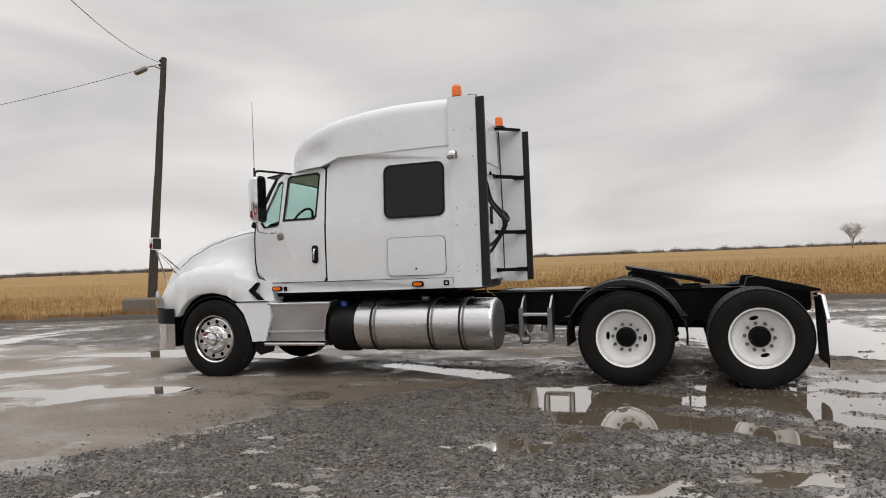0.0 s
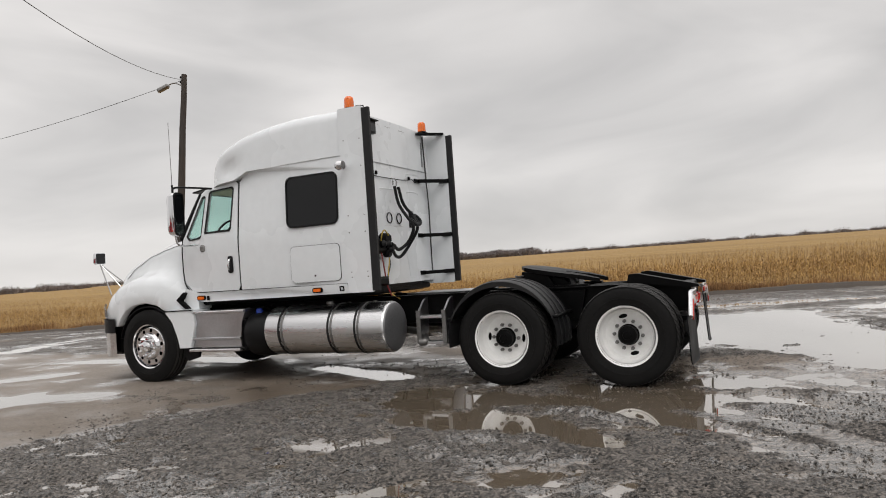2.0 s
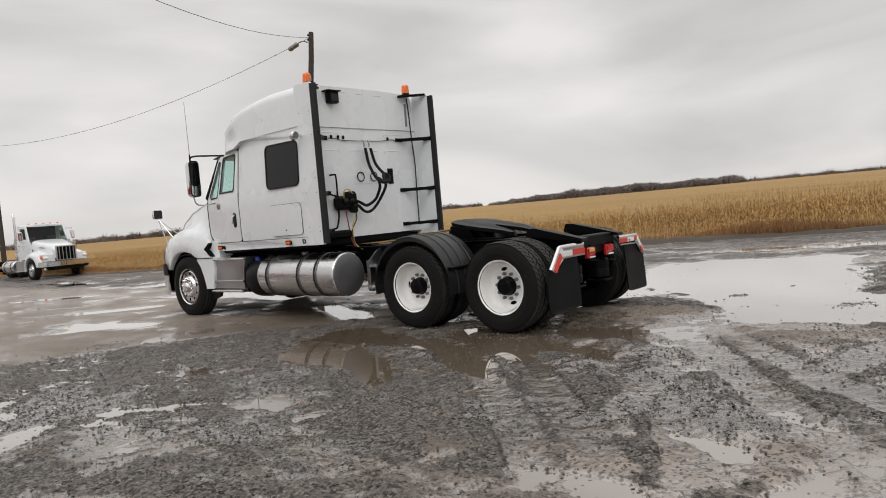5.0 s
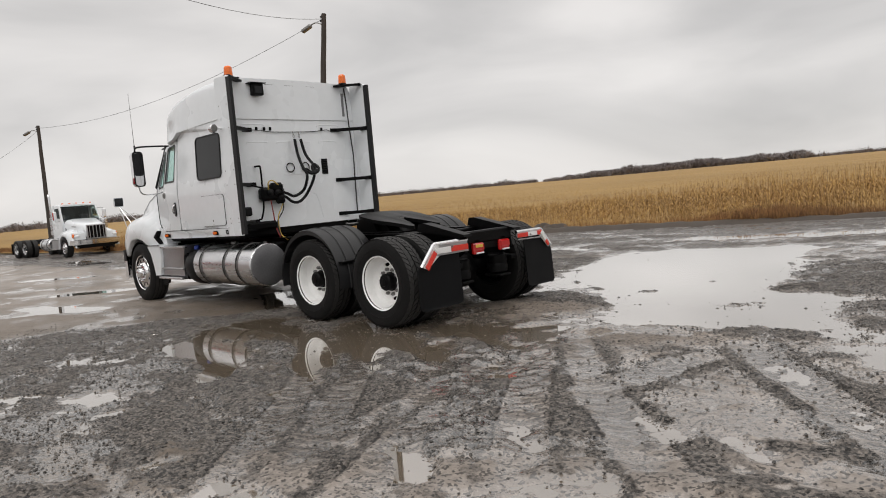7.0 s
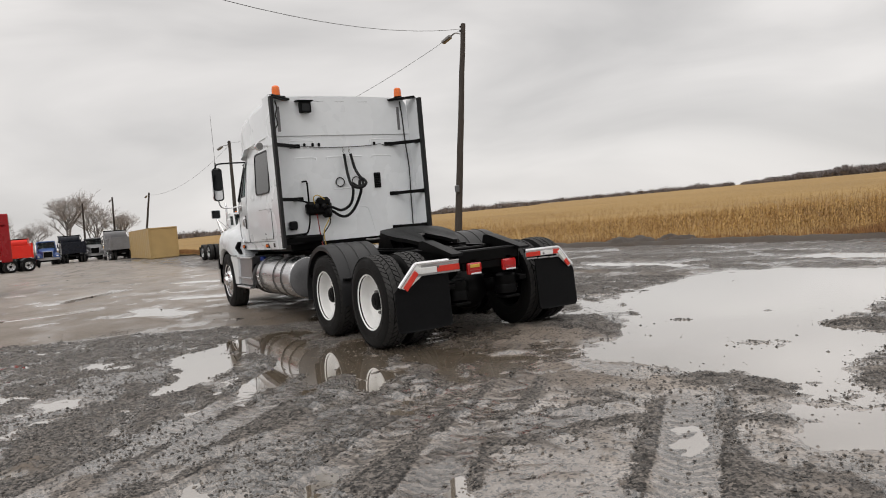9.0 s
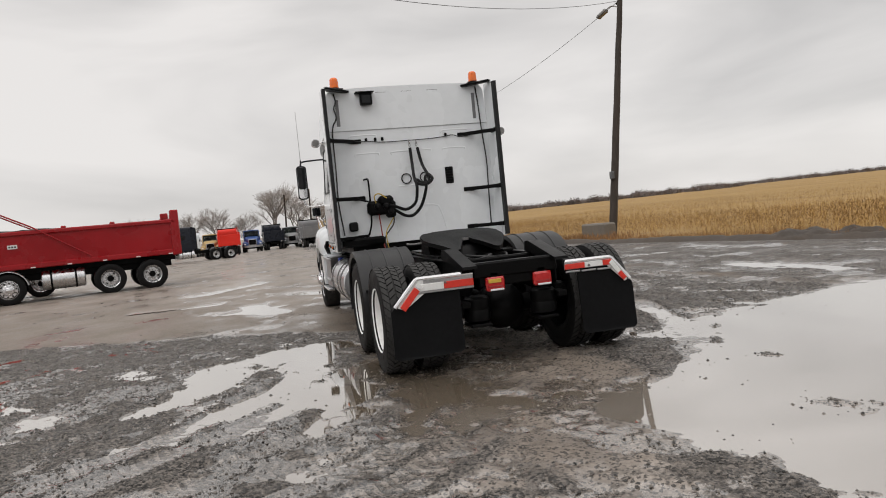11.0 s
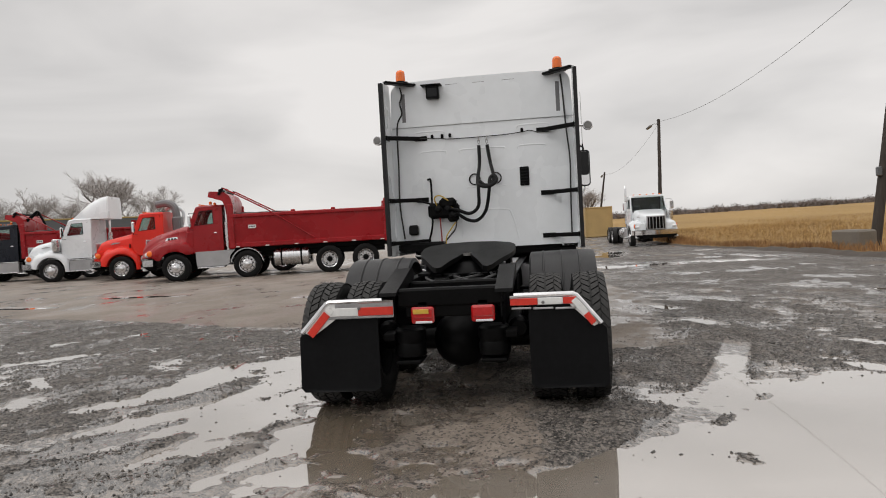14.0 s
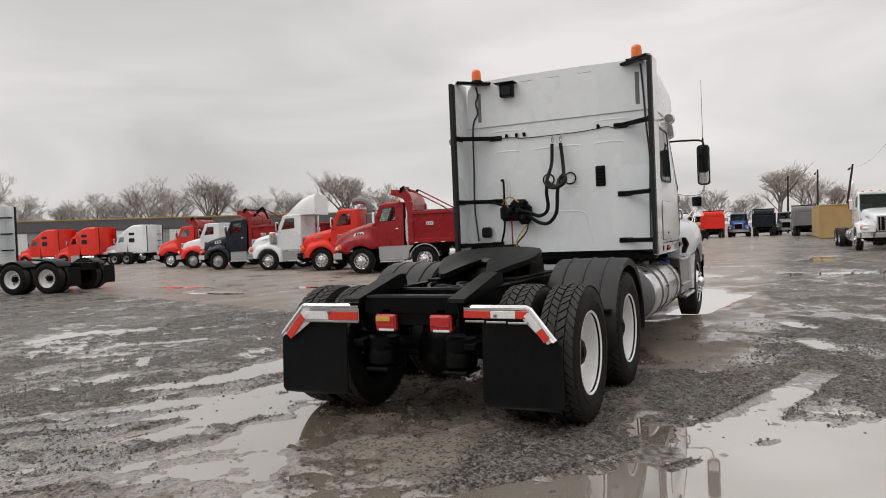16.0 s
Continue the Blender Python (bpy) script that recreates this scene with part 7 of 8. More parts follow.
    bumper_line = ((-0.80, -1.2), (-1.16, -1.16), (-1.30, -0.95), (-1.36, 0), (-1.30, 0.95), (-1.16, 1.16), (-0.80, 1.2))
    bumper = part("bumper", Shape().loft([[(x, y, z) for z in (0.60, 0.63, 0.81, 0.84)] for x, y in bumper_line], False, False), CHROME if detail else ALU_DULL, t, "bright metal front bumper")
    part("valance", Shape().loft([[(x + 0.05, y * 0.74, z) for z in (0.42, 0.46, 0.58, 0.61)] for x, y in bumper_line], False, False), BLACK, bumper, "black lower valance")
    for sd in (-1, 1) if detail else ():
        part("fog_lamp", Shape().box((-1.13, sd * 1.0, 0.50), (0.10, 0.22, 0.11), 0.03, Euler((0, 0, sd * radians(28))).to_matrix()), CLEAR_LENS, bumper, "clear fog lamp")
    part("bumper_back", Shape().box((-1.02, 0, 0.65), (0.40, 2.1, 0.34), 0.04), BLACK, t)
    gr = part("grille", Shape().box((-1.175, 0, 1.22), (0.06, 0.98, 0.74), 0.05), ALU_DULL, t, "bright framed radiator grille")
    part("grille_mesh", Shape().box((-1.205, 0, 1.22), (0.02, 0.86, 0.62), 0.01), BLACK, gr)
    if detail:
        for k in range(5):
            part("grille_bar", Shape().box((-1.225, -0.34 + 0.17 * k, 1.22), (0.03, 0.035, 0.62), 0.008), ALU_DULL, gr)
        for sd in (-1, 1):
            bp = (lambda u, v, d: (u, sd * (0.885 + 0.10 * u - 0.30 * (v - 1.55) + d), v)) if aero else (lambda u, v, d: (u, sd * (0.56 + 0.32 * (u + 1.15) / (cab0 + 1.21) + 0.012 + d), v))
            if body == "dump":
                vent = part("side_vent", Shape().plate([(-0.42, 1.46), (-0.34, 1.60), (0.0, 1.64), (0.06, 1.60), (0.04, 1.50), (-0.02, 1.47)], [], bp, 0.0, 0.02), CHROME, t, "bright bonnet vent with dark slots")
                for k in range(3):
                    part("slot", Shape().plate(rounded(-0.30 + 0.11 * k, 1.50, -0.22 + 0.11 * k, 1.60, 0.03, 3), [], bp, 0.018, 0.026), BLACK, vent)
            else:
                part("badge", Shape().plate([(-0.5, 1.50), (-0.2, 1.53), (-0.1, 1.57), (-0.3, 1.58), (-0.52, 1.54)], [], bp, 0.0, 0.014), ALU_DULL, t, "small bright badge")
            part("turn_lamp", Shape().lathe([(0.0, 0.11), (0.03, 0.10), (0.05, 0.06), (0.055, 0.0)] if sd > 0 else [(0.0, 0.11), (-0.03, 0.10), (-0.05, 0.06), (-0.055, 0.0)], (-0.93, sd * 1.06, 1.06), "y", 14), AMBER, t, "round amber turn lamp")
            part("bonnet_catch", Shape().box((0.30, sd * 0.89, 1.42), (0.05, 0.03, 0.16), 0.01), PLASTIC, t)
    # cab
    glass_side = [(cab0 + 0.26, 2.02), (cab0 + 0.44, roof - 0.20), (cab1 - 0.36, roof - 0.18), (cab1 - 0.34, 2.06)]
    outline = [(cab0, 1.0), (cab0 - 0.02, 1.86), (cab0 + 0.34, roof - 0.06), (cab1, roof), (cab1, 1.0)]
    for sd in (-1, 1):
        cy = lambda u, v, d: (u, sd * (1.0 + d - 0.10 * max(0.0, v - 1.8)), v)
        door = part("door", Shape().plate(fine_outline(outline, 0.3), [glass_side], cy, -0.03, 0.0), paint, t, "cab door with window")
        part("window_pane", Shape().plate(glass_side, [], cy, -0.02, -0.014), SMOKED_GLASS, door, "tinted side glass").visible_shadow = False
        if detail:
            big = [(cab0 + 0.62 + (u - cab0 - 0.62) * 1.07, 2.25 + (v - 2.25) * 1.07) for u, v in glass_side]
            part("window_seal", Shape().plate(big, [glass_side], cy, -0.004, 0.008), PLASTIC, door)
            part("door_handle", Shape().box((cab1 - 0.26, sd * 1.01, 1.72), (0.12, 0.03, 0.04), 0.01), CHROME, door)
            part("door_joint", Shape().plate([(cab1 - 0.15, 1.1), (cab1 - 0.14, 1.1), (cab1 - 0.14, roof - 0.1), (cab1 - 0.15, roof - 0.1)], [], cy, -0.002, 0.004), BLACK, door)
        mir = part("mirror", Shape().box((cab0 + 0.14, sd * 1.26, 2.16), (0.10, 0.20, 0.46), 0.04), CHROME, t, "door mirror")
        part("mirror_arm", Shape().tube([(cab0 + 0.30, sd * 0.98, 2.46), (cab0 + 0.14, sd * 1.24, 2.46), (cab0 + 0.14, sd * 1.26, 1.86), (cab0 + 0.20, sd * 1.0, 1.86)], 0.012, 6), BLACK, mir)
        sb = part("step_box", Shape().box((1.25, sd * 0.92, 0.70), (1.0, 0.44, 0.48), 0.03), ALU_DULL, t, "aluminium step box")
        part("step_tread", Shape().box((1.25, sd * 1.10, 0.45), (0.98, 0.20, 0.04), 0.01), ALU, sb)
        part("step_tread", Shape().box((1.25, sd * 1.10, 0.95), (0.94, 0.12, 0.03), 0.01), ALU, sb)
    part("cab_roof", Shape().loft([[(x, -0.93, z - 0.06), (x, -0.86, z), (x, 0, z + 0.04), (x, 0.86, z), (x, 0.93, z - 0.06), (x, 0.0, z - 0.08)] for x, z in ((cab0 + 0.30, roof - 0.03), (cab0 + 0.5, roof + 0.02), (cab1, roof + 0.02))]), paint, t)
    part("cab_back", Shape().box((cab1 - 0.02, 0, (1.0 + roof) / 2), (0.04, 1.84, roof - 1.02), 0.01), paint, t)
    part("cab_lining", Shape().box((cab1 - 0.06, 0, (1.0 + roof) / 2), (0.03, 1.78, roof - 1.1), 0.01), INTERIOR, t)
    part("cab_floor", Shape().box(((cab0 + cab1) / 2, 0, 1.05), (cab1 - cab0, 1.9, 0.08), 0.01), INTERIOR, t)
    part("dashboard", Shape().box((cab0 + 0.16, 0, 1.80), (0.34, 1.8, 0.24), 0.05), INTERIOR, t)
    for sd in (-1, 1):
        part("seat", Shape().box((cab1 - 0.25, sd * 0.5, 1.75), (0.22, 0.5, 0.9), 0.08), INTERIOR, t)
    part("windscreen", Shape().add([(cab0 + 0.02, -0.92, 1.88), (cab0 - 0.05, 0, 1.90), (cab0 + 0.02, 0.92, 1.88), (cab0 + 0.33, 0.86, roof - 0.08), (cab0 + 0.28, 0, roof - 0.06), (cab0 + 0.33, -0.86, roof - 0.08)], [(0, 1, 4, 5), (1, 2, 3, 4)]), GLASS, t, "tinted windscreen").visible_shadow = False
    for sd in (-1, 1):
        part("pillar", Shape().beam((cab0 + 0.0, sd * 0.95, 1.86), (cab0 + 0.34, sd * 0.89, roof - 0.05), 0.07, 0.07, 0.02), paint, t)
    part("firewall", Shape().box((cab0 + 0.03, 0, 1.44), (0.04, 1.9, 0.84), 0.01), paint, t)
    for k in range(5) if detail else ():
        part("roof_lamp", Shape().box((cab0 + 0.42, -0.7 + 0.35 * k, roof + 0.06), (0.08, 0.10, 0.05), 0.02), AMBER, t, "amber roof marker")
    back = cab1
    if sleeper:
        back = cab1 + sleeper
        rr = []
        for x in np.linspace(cab1 - (0.75 if sleeper_top > roof + 0.2 else 0.0), back, 9):
            f = (x - (cab1 - 0.75)) / (back - cab1 + 0.75)
            top = roof + (sleeper_top - roof) * min(1.0, f * 1.7) ** 0.6
            low = 1.0 if x >= cab1 else roof - 0.04
            hw = 1.12 if x >= cab1 else 0.90 + 0.2 * f
            rr.append([(x, -hw, low), (x, -hw, top - 0.18), (x, -hw + 0.05, top - 0.05), (x, -hw + 0.18, top), (x, hw - 0.18, top), (x, hw - 0.05, top - 0.05), (x, hw, top - 0.18), (x, hw, low)])
        sl = part("sleeper", Shape().loft(rr), paint, t, "tall sleeper compartment", 50)
        for sd in (-1, 1):
            for z0, z1 in ((2.0, 2.4), (2.65, 2.9)):
                if z1 < sleeper_top - 0.2:
                    part("sleeper_window", Shape().plate(rounded(cab1 + 0.35, z0, cab1 + 0.95, z1, 0.06), [], lambda u, v, d: (u, sd * (1.12 + d), v), 0.0, 0.012), DARK_GLASS, sl, "dark sleeper window")
            part("extender", Shape().plate([(back, 1.1), (back + 0.38, 1.1), (back + 0.38, sleeper_top - 0.1), (back, sleeper_top)], [], lambda u, v, d: (u, sd * d, v), 1.10, 1.14), paint, sl)
            part("extender_edge", Shape().plate([(back + 0.38, 1.1), (back + 0.45, 1.1), (back + 0.45, sleeper_top - 0.1), (back + 0.38, sleeper_top - 0.1)], [], lambda u, v, d: (u, sd * d, v), 1.10, 1.14), GREY_STRIP, sl)
            for z in (1.5, 2.1, 2.7):
                part("bracket", Shape().beam((back, sd * 0.85, z), (back + 0.3, sd * 1.11, z), 0.05, 0.05), BLACK, sl)
    if fairing:
        rr = []
        for k in range(9):
            f = k / 8
            x = cab0 + 0.45 + f * 1.55
            top = roof + 0.02 + fairing * (1 - (1 - f) ** 1.75)
            hw = 0.80 + 0.12 * f
            rr.append([(x, -hw, roof - 0.02), (x, -hw + 0.02, roof + (top - roof) * 0.8), (x, -hw + 0.15, top), (x, hw - 0.15, top), (x, hw - 0.02, roof + (top - roof) * 0.8), (x, hw, roof - 0.02)])
        part("roof_fairing", Shape().loft(rr), paint, t, "tall white wind deflector", 50)
    if stack:
        for sd in ((1,) if body != "dump" else (-1,)):
            st = Shape().tube([(back + 0.16, sd * 0.95, 0.95), (back + 0.16, sd * 0.95, roof + 0.1), (back + 0.16, sd * 0.95, roof + 0.45), (back + 0.24, sd * 0.95, roof + 0.60)], 0.06, 12)
            part("exhaust_pipe", st, CHROME, t, "tall chrome exhaust pipe")
            part("heat_shield", Shape().rod((back + 0.16, sd * 0.95, 1.2), (back + 0.16, sd * 0.95, 2.1), 0.10, 14), ALU, t)
        part("air_cleaner", Shape().lathe([(0, 0.0), (0, 0.15), (0.04, 0.17), (0.5, 0.17), (0.54, 0.14), (0.54, 0.0)], (cab0 - 0.22, -1.04, 1.35), "z", 18), ALU, t, "polished air cleaner") if not aero else None
    # frame, axles, wheels
    for sd in (-1, 1):
        part("frame_rail", Shape().box(((end - 0.6) / 2, sd * 0.42, 0.84), (end + 0.6, 0.09, 0.26), 0.01), BLACK, t, "black frame rail")
        tx0 = cab1 + 0.35 if not pusher else pusher + 0.95
        tx1 = min(tx0 + 1.3, rear[0] - 0.75)
        if tx1 - tx0 > 0.4:
            tank = Shape().lathe([(tx0, 0.0), (tx0, 0.29), (tx0 + 0.03, 0.32), (tx1 - 0.03, 0.32), (tx1, 0.29), (tx1, 0.0)], (0, sd * 0.86, 0.68), "x", 28)
            tk = part("fuel_tank", tank, ALU, t, "aluminium fuel tank")
            for q in (0.22, 0.78):
                xx = tx0 + (tx1 - tx0) * q
                part("tank_strap", Shape().lathe([(xx - 0.03, 0.322), (xx - 0.03, 0.33), (xx + 0.03, 0.33), (xx + 0.03, 0.322)], (0, sd * 0.86, 0.68), "x", 28, caps=False), BLACK, tk)
        front_wheel(t, 0.0, sd, mat=rim, label="bright front wheel")
        for x in rear:
            rear_wheel(t, x, sd, rim_mat=ALU if rim is CHROME else rim, spare_inner=True, rim_label="pale rear wheel rim")
        if pusher:
            front_wheel(t, pusher, sd, mat=rim, label="bright extra axle wheel")
            f = Shape()
            arch_band(f, pusher, sd, 0.57, 0.80, 1.20, 10, 170, 0.03)
            part("axle_wing", f, ALU if body == "dump" else PLASTIC, t, "bright wing over the extra axle")
            part("side_skirt", Shape().plate([(0.74, 0.52), (0.72, 1.04), (pusher - 0.42, 1.06), (pusher - 0.60, 0.86), (pusher - 0.66, 0.52)], [], lambda u, v, d: (u, sd * d, v), 1.145, 1.175), ALU_DULL, t, "bright aluminium side skirt")
        if body != "dump":
            part("mud_flap", Shape().box((end + 0.05, sd * 0.88, 0.52), (0.02, 0.58, 0.62), 0.008), FLAP, t, "black mud flap")
    for x in rear:
        part("axle", Shape().rod((x, -0.8, 0.5), (x, 0.8, 0.5), 0.09, 12), BLACK, t)
    part("crossmember", Shape().box((end - 0.1, 0, 0.84), (0.1, 0.84, 0.24), 0.01), BLACK, t)
    if body == "chassis":
        part("fifth_wheel", Shape().plate([(rear[0] + 0.0, -0.42), (rear[0] + 0.5, -0.45), (rear[0] + 1.0, -0.24), (rear[0] + 0.6, -0.04), (rear[0] + 0.6, 0.04), (rear[0] + 1.0, 0.24), (rear[0] + 0.5, 0.45), (rear[0], 0.42)], [], lambda u, v, d: (u, v, 1.16 + d - 0.08 * (u - rear[0])), -0.05, 0.0), BLACK, t, "black fifth wheel plate")
        for sd in (-1, 1):
            f = Shape()
            for x in rear:
                arch_band(f, x, sd, 0.57, 0.6, 1.2, 40, 140, 0.02)
            part("rear_wing", f, PLASTIC, t, "black rear wing")
    if body == "dump":
        dp = dump_paint or paint
        b0, b1, z0, z1 = cab1 + 0.25, rear[-1] + 0.95, 1.14, 2.29
        hood_z = z1 + 0.18
        box = part("dump_body", Shape().box(((b0 + b1) / 2, 0, z0 + 0.05), (b1 - b0, 2.3, 0.12), 0.02), dp, t, "steel dump body")
        for sd in (-1, 1):
            part("body_sill", Shape().box(((b0 + b1) / 2, sd * 0.52, z0 - 0.10), (b1 - b0 - 0.1, 0.16, 0.24), 0.02), BLACK, box, "black body sill on the frame")
            part("side_wall", Shape().plate([(b0, z0), (b0, z1), (b1, z1 + 0.02), (b1 + 0.02, z0)], [], lambda u, v, d: (u, sd * (1.12 + d + 0.03 * (v - z0)), v), 0.0, 0.05), dp, box)
            part("top_rail", Shape().box(((b0 + b1) / 2, sd * 1.20, z1), (b1 - b0, 0.14, 0.14), 0.03), dp, box)
            part("sill_rail", Shape().box(((b0 + b1) / 2, sd * 1.17, z0 + 0.07), (b1 - b0, 0.12, 0.18), 0.03), dp, box)
            part("corner_post", Shape().box((b1 - 0.05, sd * 1.18, (z0 + z1) / 2 + 0.17), (0.28, 0.18, z1 - z0 + 0.44), 0.03), dp, box)
            part("corner_post", Shape().box((b0 + 0.1, sd * 1.18, (z0 + z1) / 2 + 0.2), (0.22, 0.16, z1 - z0 + 0.5), 0.03), dp, box)
            for k in range(2):
                part("rail_bump", Shape().box((b0 + (b1 - b0) * (0.4 + 0.25 * k), sd * 1.2, z1 + 0.09), (0.16, 0.1, 0.10), 0.03), dp, box)
            for k in range(6):
                part("side_marker", Shape().box((b0 + 0.3 + (b1 - b0 - 0.6) * k / 5, sd * 1.235, z0 + 0.01), (0.14, 0.01, 0.035), 0.002), TAPE_WHITE, box, "white reflective strip")
            part("label_plate", Shape().box((b0 + 0.85, sd * 1.215, z1 - 0.42), (0.28, 0.020, 0.13), 0.003), TAPE_WHITE, box, "white plate with dark bars")
            for k in range(3):
                part("label_bar", Shape().box((b0 + 0.77 + 0.08 * k, sd * 1.226, z1 - 0.42), (0.05, 0.01, 0.05), 0.002), PLASTIC, box)
        part("front_wall", Shape().box((b0 + 0.03, 0, (z0 + z1) / 2 + 0.1), (0.08, 2.3, z1 - z0 + 0.2), 0.02), dp, box)
        part("tailgate", Shape().box((b1 - 0.03, 0, (z0 + z1) / 2 + 0.06), (0.10, 2.3, z1 - z0 + 0.16), 0.02), dp, box)
        for sd in (-1, 1):
            part("corner_post", Shape().box((b1 - 0.10, sd * 1.17, (z0 + z1) / 2 + 0.08), (0.22, 0.16, z1 - z0 + 0.28), 0.02), dp, box)
        part("load_tarp", Shape().box(((b0 + b1) / 2, 0, z1 - 0.06), (b1 - b0 - 0.2, 2.2, 0.05), 0.02), PLASTIC, box, "black rolled tarpaulin")
        folds = Shape()
        folds.loft([[(b0 + 0.25 + 0.22 * k, y, z1 + z) for y, z in ((-1.12, -0.03), (-1.02, 0.09 + 0.03 * math.sin(k * 2.1)), (-0.4, 0.13 + 0.025 * math.sin(k * 1.3)), (0.4, 0.14 + 0.025 * math.cos(k * 1.7)), (1.02, 0.09 + 0.03 * math.cos(k * 2.6)), (1.12, -0.03))] for k in range(10)])
        part("tarp_folds", folds, PLASTIC, box, "bunched black tarpaulin behind the cab", 50)
        hood_line = curve_points([(b0 + 0.05, 0, hood_z - 0.1), (b0 + 0.02, 0, hood_z + 0.30), (b0 - 0.10, 0, hood_z + 0.52), (b0 - 0.36, 0, hood_z + 0.60), (b0 - 0.66, 0, hood_z + 0.66)], 5)
        rings = []
        for k, p in enumerate(hood_line):
            ahead = (hood_line[min(k + 1, len(hood_line) - 1)] - hood_line[max(k - 1, 0)]).normalized()
            side_way = Vector((-ahead.z, 0, ahead.x))
            w = 0.10 + 0.06 * math.sin(math.pi * k / (len(hood_line) - 1))
            rings.append([p + side_way * (w * e) + Vector((0, yy, 0)) for e, yy in ((-1, -1.12), (1, -1.16), (1, 1.16), (-1, 1.12))])
        tower = part("tarp_tower", Shape().loft(rings), dp, box, "hooked tarp housing above the cab", 50)
        part("tarp_roller", Shape().tube([(b0 - 0.22, -1.18, hood_z + 0.76), (b0 - 0.22, 1.18, hood_z + 0.76)], 0.07, 10), BLACK, tower, "black tarp roller")
        for sd in (-1, 1):
            part("roller_bracket", Shape().beam((b0 - 0.30, sd * 1.15, hood_z + 0.62), (b0 - 0.12, sd * 1.15, hood_z + 0.86), 0.04, 0.10), BLACK, tower)
        for sd in (-1, 1):
            part("tarp_arm", Shape().tube([(b0 + 3.1, sd * 1.26, z0 + 0.2), (b0 + 1.4, sd * 1.26, hood_z + 0.02), (b0 - 0.12, sd * 1.2, hood_z + 0.86)], 0.026, 8), dp, tower, "thin red tarp arm")
        part("hydraulic_post", Shape().rod((b0 - 0.10, 0.0, 0.95), (b0 - 0.08, 0.0, hood_z + 0.2), 0.10, 14), BLACK, box)
        for sd in (-1, 1):
            part("beacon", Shape().lathe([(0, 0.06), (0.10, 0.055), (0.13, 0.0)], (cab0 + 0.75, sd * 0.4, roof + 0.06), "z", 12), AMBER, t, "amber roof beacon")
    return t


def parked(x, y, turn):
    """A pose on the lot."""
    return pose(x, y, float(lot_z(np.array(x))), 0, 0, turn)


def by_hub(hx, hy, turn, hub=(0.0, -1.2)):
    """A pose that puts a point of the truck, in its own plan, at a place on the lot."""
    c, s = math.cos(radians(turn)), math.sin(radians(turn))
    return parked(hx - (c * hub[0] - s * hub[1]), hy - (s * hub[0] + c * hub[1]), turn)


ROW = 105.0
lorry(by_hub(-16.7, -12.66, ROW), DARK_RED, "dark red dump truck with a raised tarp housing", "trucks parked in a row", "dump", rear=(5.55, 6.9), pusher=2.55, rim=CHROME, aero=True)
lorry(by_hub(-19.35, -16.55, ROW), BRIGHT_RED, "bright red truck with a pale loader crane", "trucks parked in a row", "chassis", rear=(5.2, 6.5), rim=CHROME, stack=False)
lorry(by_hub(-20.7, -20.8, ROW), WHITE, "white day cab truck with a tall wind deflector", "trucks parked in a row", "chassis", rear=(4.6, 5.9), fairing=0.95, rim=CHROME)
lorry(by_hub(-22.6, -26.0, ROW), NAVY, "dark navy truck with black equipment behind the cab", "trucks parked in a row", "dump", dump_paint=DARK_RED, rear=(5.0, 6.3), rim=ALU_DULL, stack=False)
lorry(by_hub(-25.2, -30.6, ROW), WHITE, "white cab truck with a red bonnet wing", "trucks parked in a row", "chassis", wing=BRIGHT_RED, rear=(5.0, 6.3), rim=ALU_DULL, stack=False, detail=False)
lorry(by_hub(-27.6, -35.2, ROW), BRIGHT_RED, "red dump truck with a dark tarpaulin", "trucks parked in a row", "dump", dump_paint=DARK_RED, rear=(4.8, 6.1), rim=CHROME, stack=False, aero=True, detail=False)
lorry(parked(-7.71, -26.25, 106), WHITE, "white sleeper tractor with white wheel rims", "tractors parked apart", "chassis", rear=(5.3, 6.62), sleeper=1.35, sleeper_top=3.2, rim=WHITE_WHEEL, stack=False, detail=False)
lorry(by_hub(-39.3, -49.1, 102, (5.6, -1.1)), WHITE, "white high roof sleeper tractor", "tractors parked apart", "chassis", rear=(5.6, 6.9), sleeper=1.9, sleeper_top=3.6, stack=False, detail=False)
lorry(by_hub(-37.6, -53.4, 102, (5.6, -1.1)), BRIGHT_RED, "red high roof sleeper tractor", "tractors parked apart", "chassis", rear=(5.6, 6.9), sleeper=1.9, sleeper_top=3.55, stack=False, detail=False)
lorry(by_hub(-37.2, -58.6, 102, (5.6, -1.1)), BRIGHT_RED, "red high roof sleeper tractor", "tractors parked apart", "chassis", rear=(5.6, 6.9), sleeper=1.9, sleeper_top=3.55, stack=False, detail=False)
lorry(by_hub(-41.6, -45.2, 102, (0.0, -1.1)), DARK_RED, "dark red day cab truck", "tractors parked apart", "chassis", rear=(4.6, 5.9), stack=True, detail=False)
lorry(parked(-29.9, 6.05, 184) @ Matrix.Scale(0.95, 4), WHITE, "white day cab truck with a chrome grille", "trucks by the field", "bare", rear=(5.6, 6.95), rim=ALU)
lorry(by_hub(-56.0, -11.2, 108, (0.0, -1.1)), NAVY, "black sleeper tractor with bright wheels", "trucks at the far end", "chassis", rear=(5.2, 6.5), sleeper=1.5, sleeper_top=3.1, rim=CHROME, stack=False, detail=False)
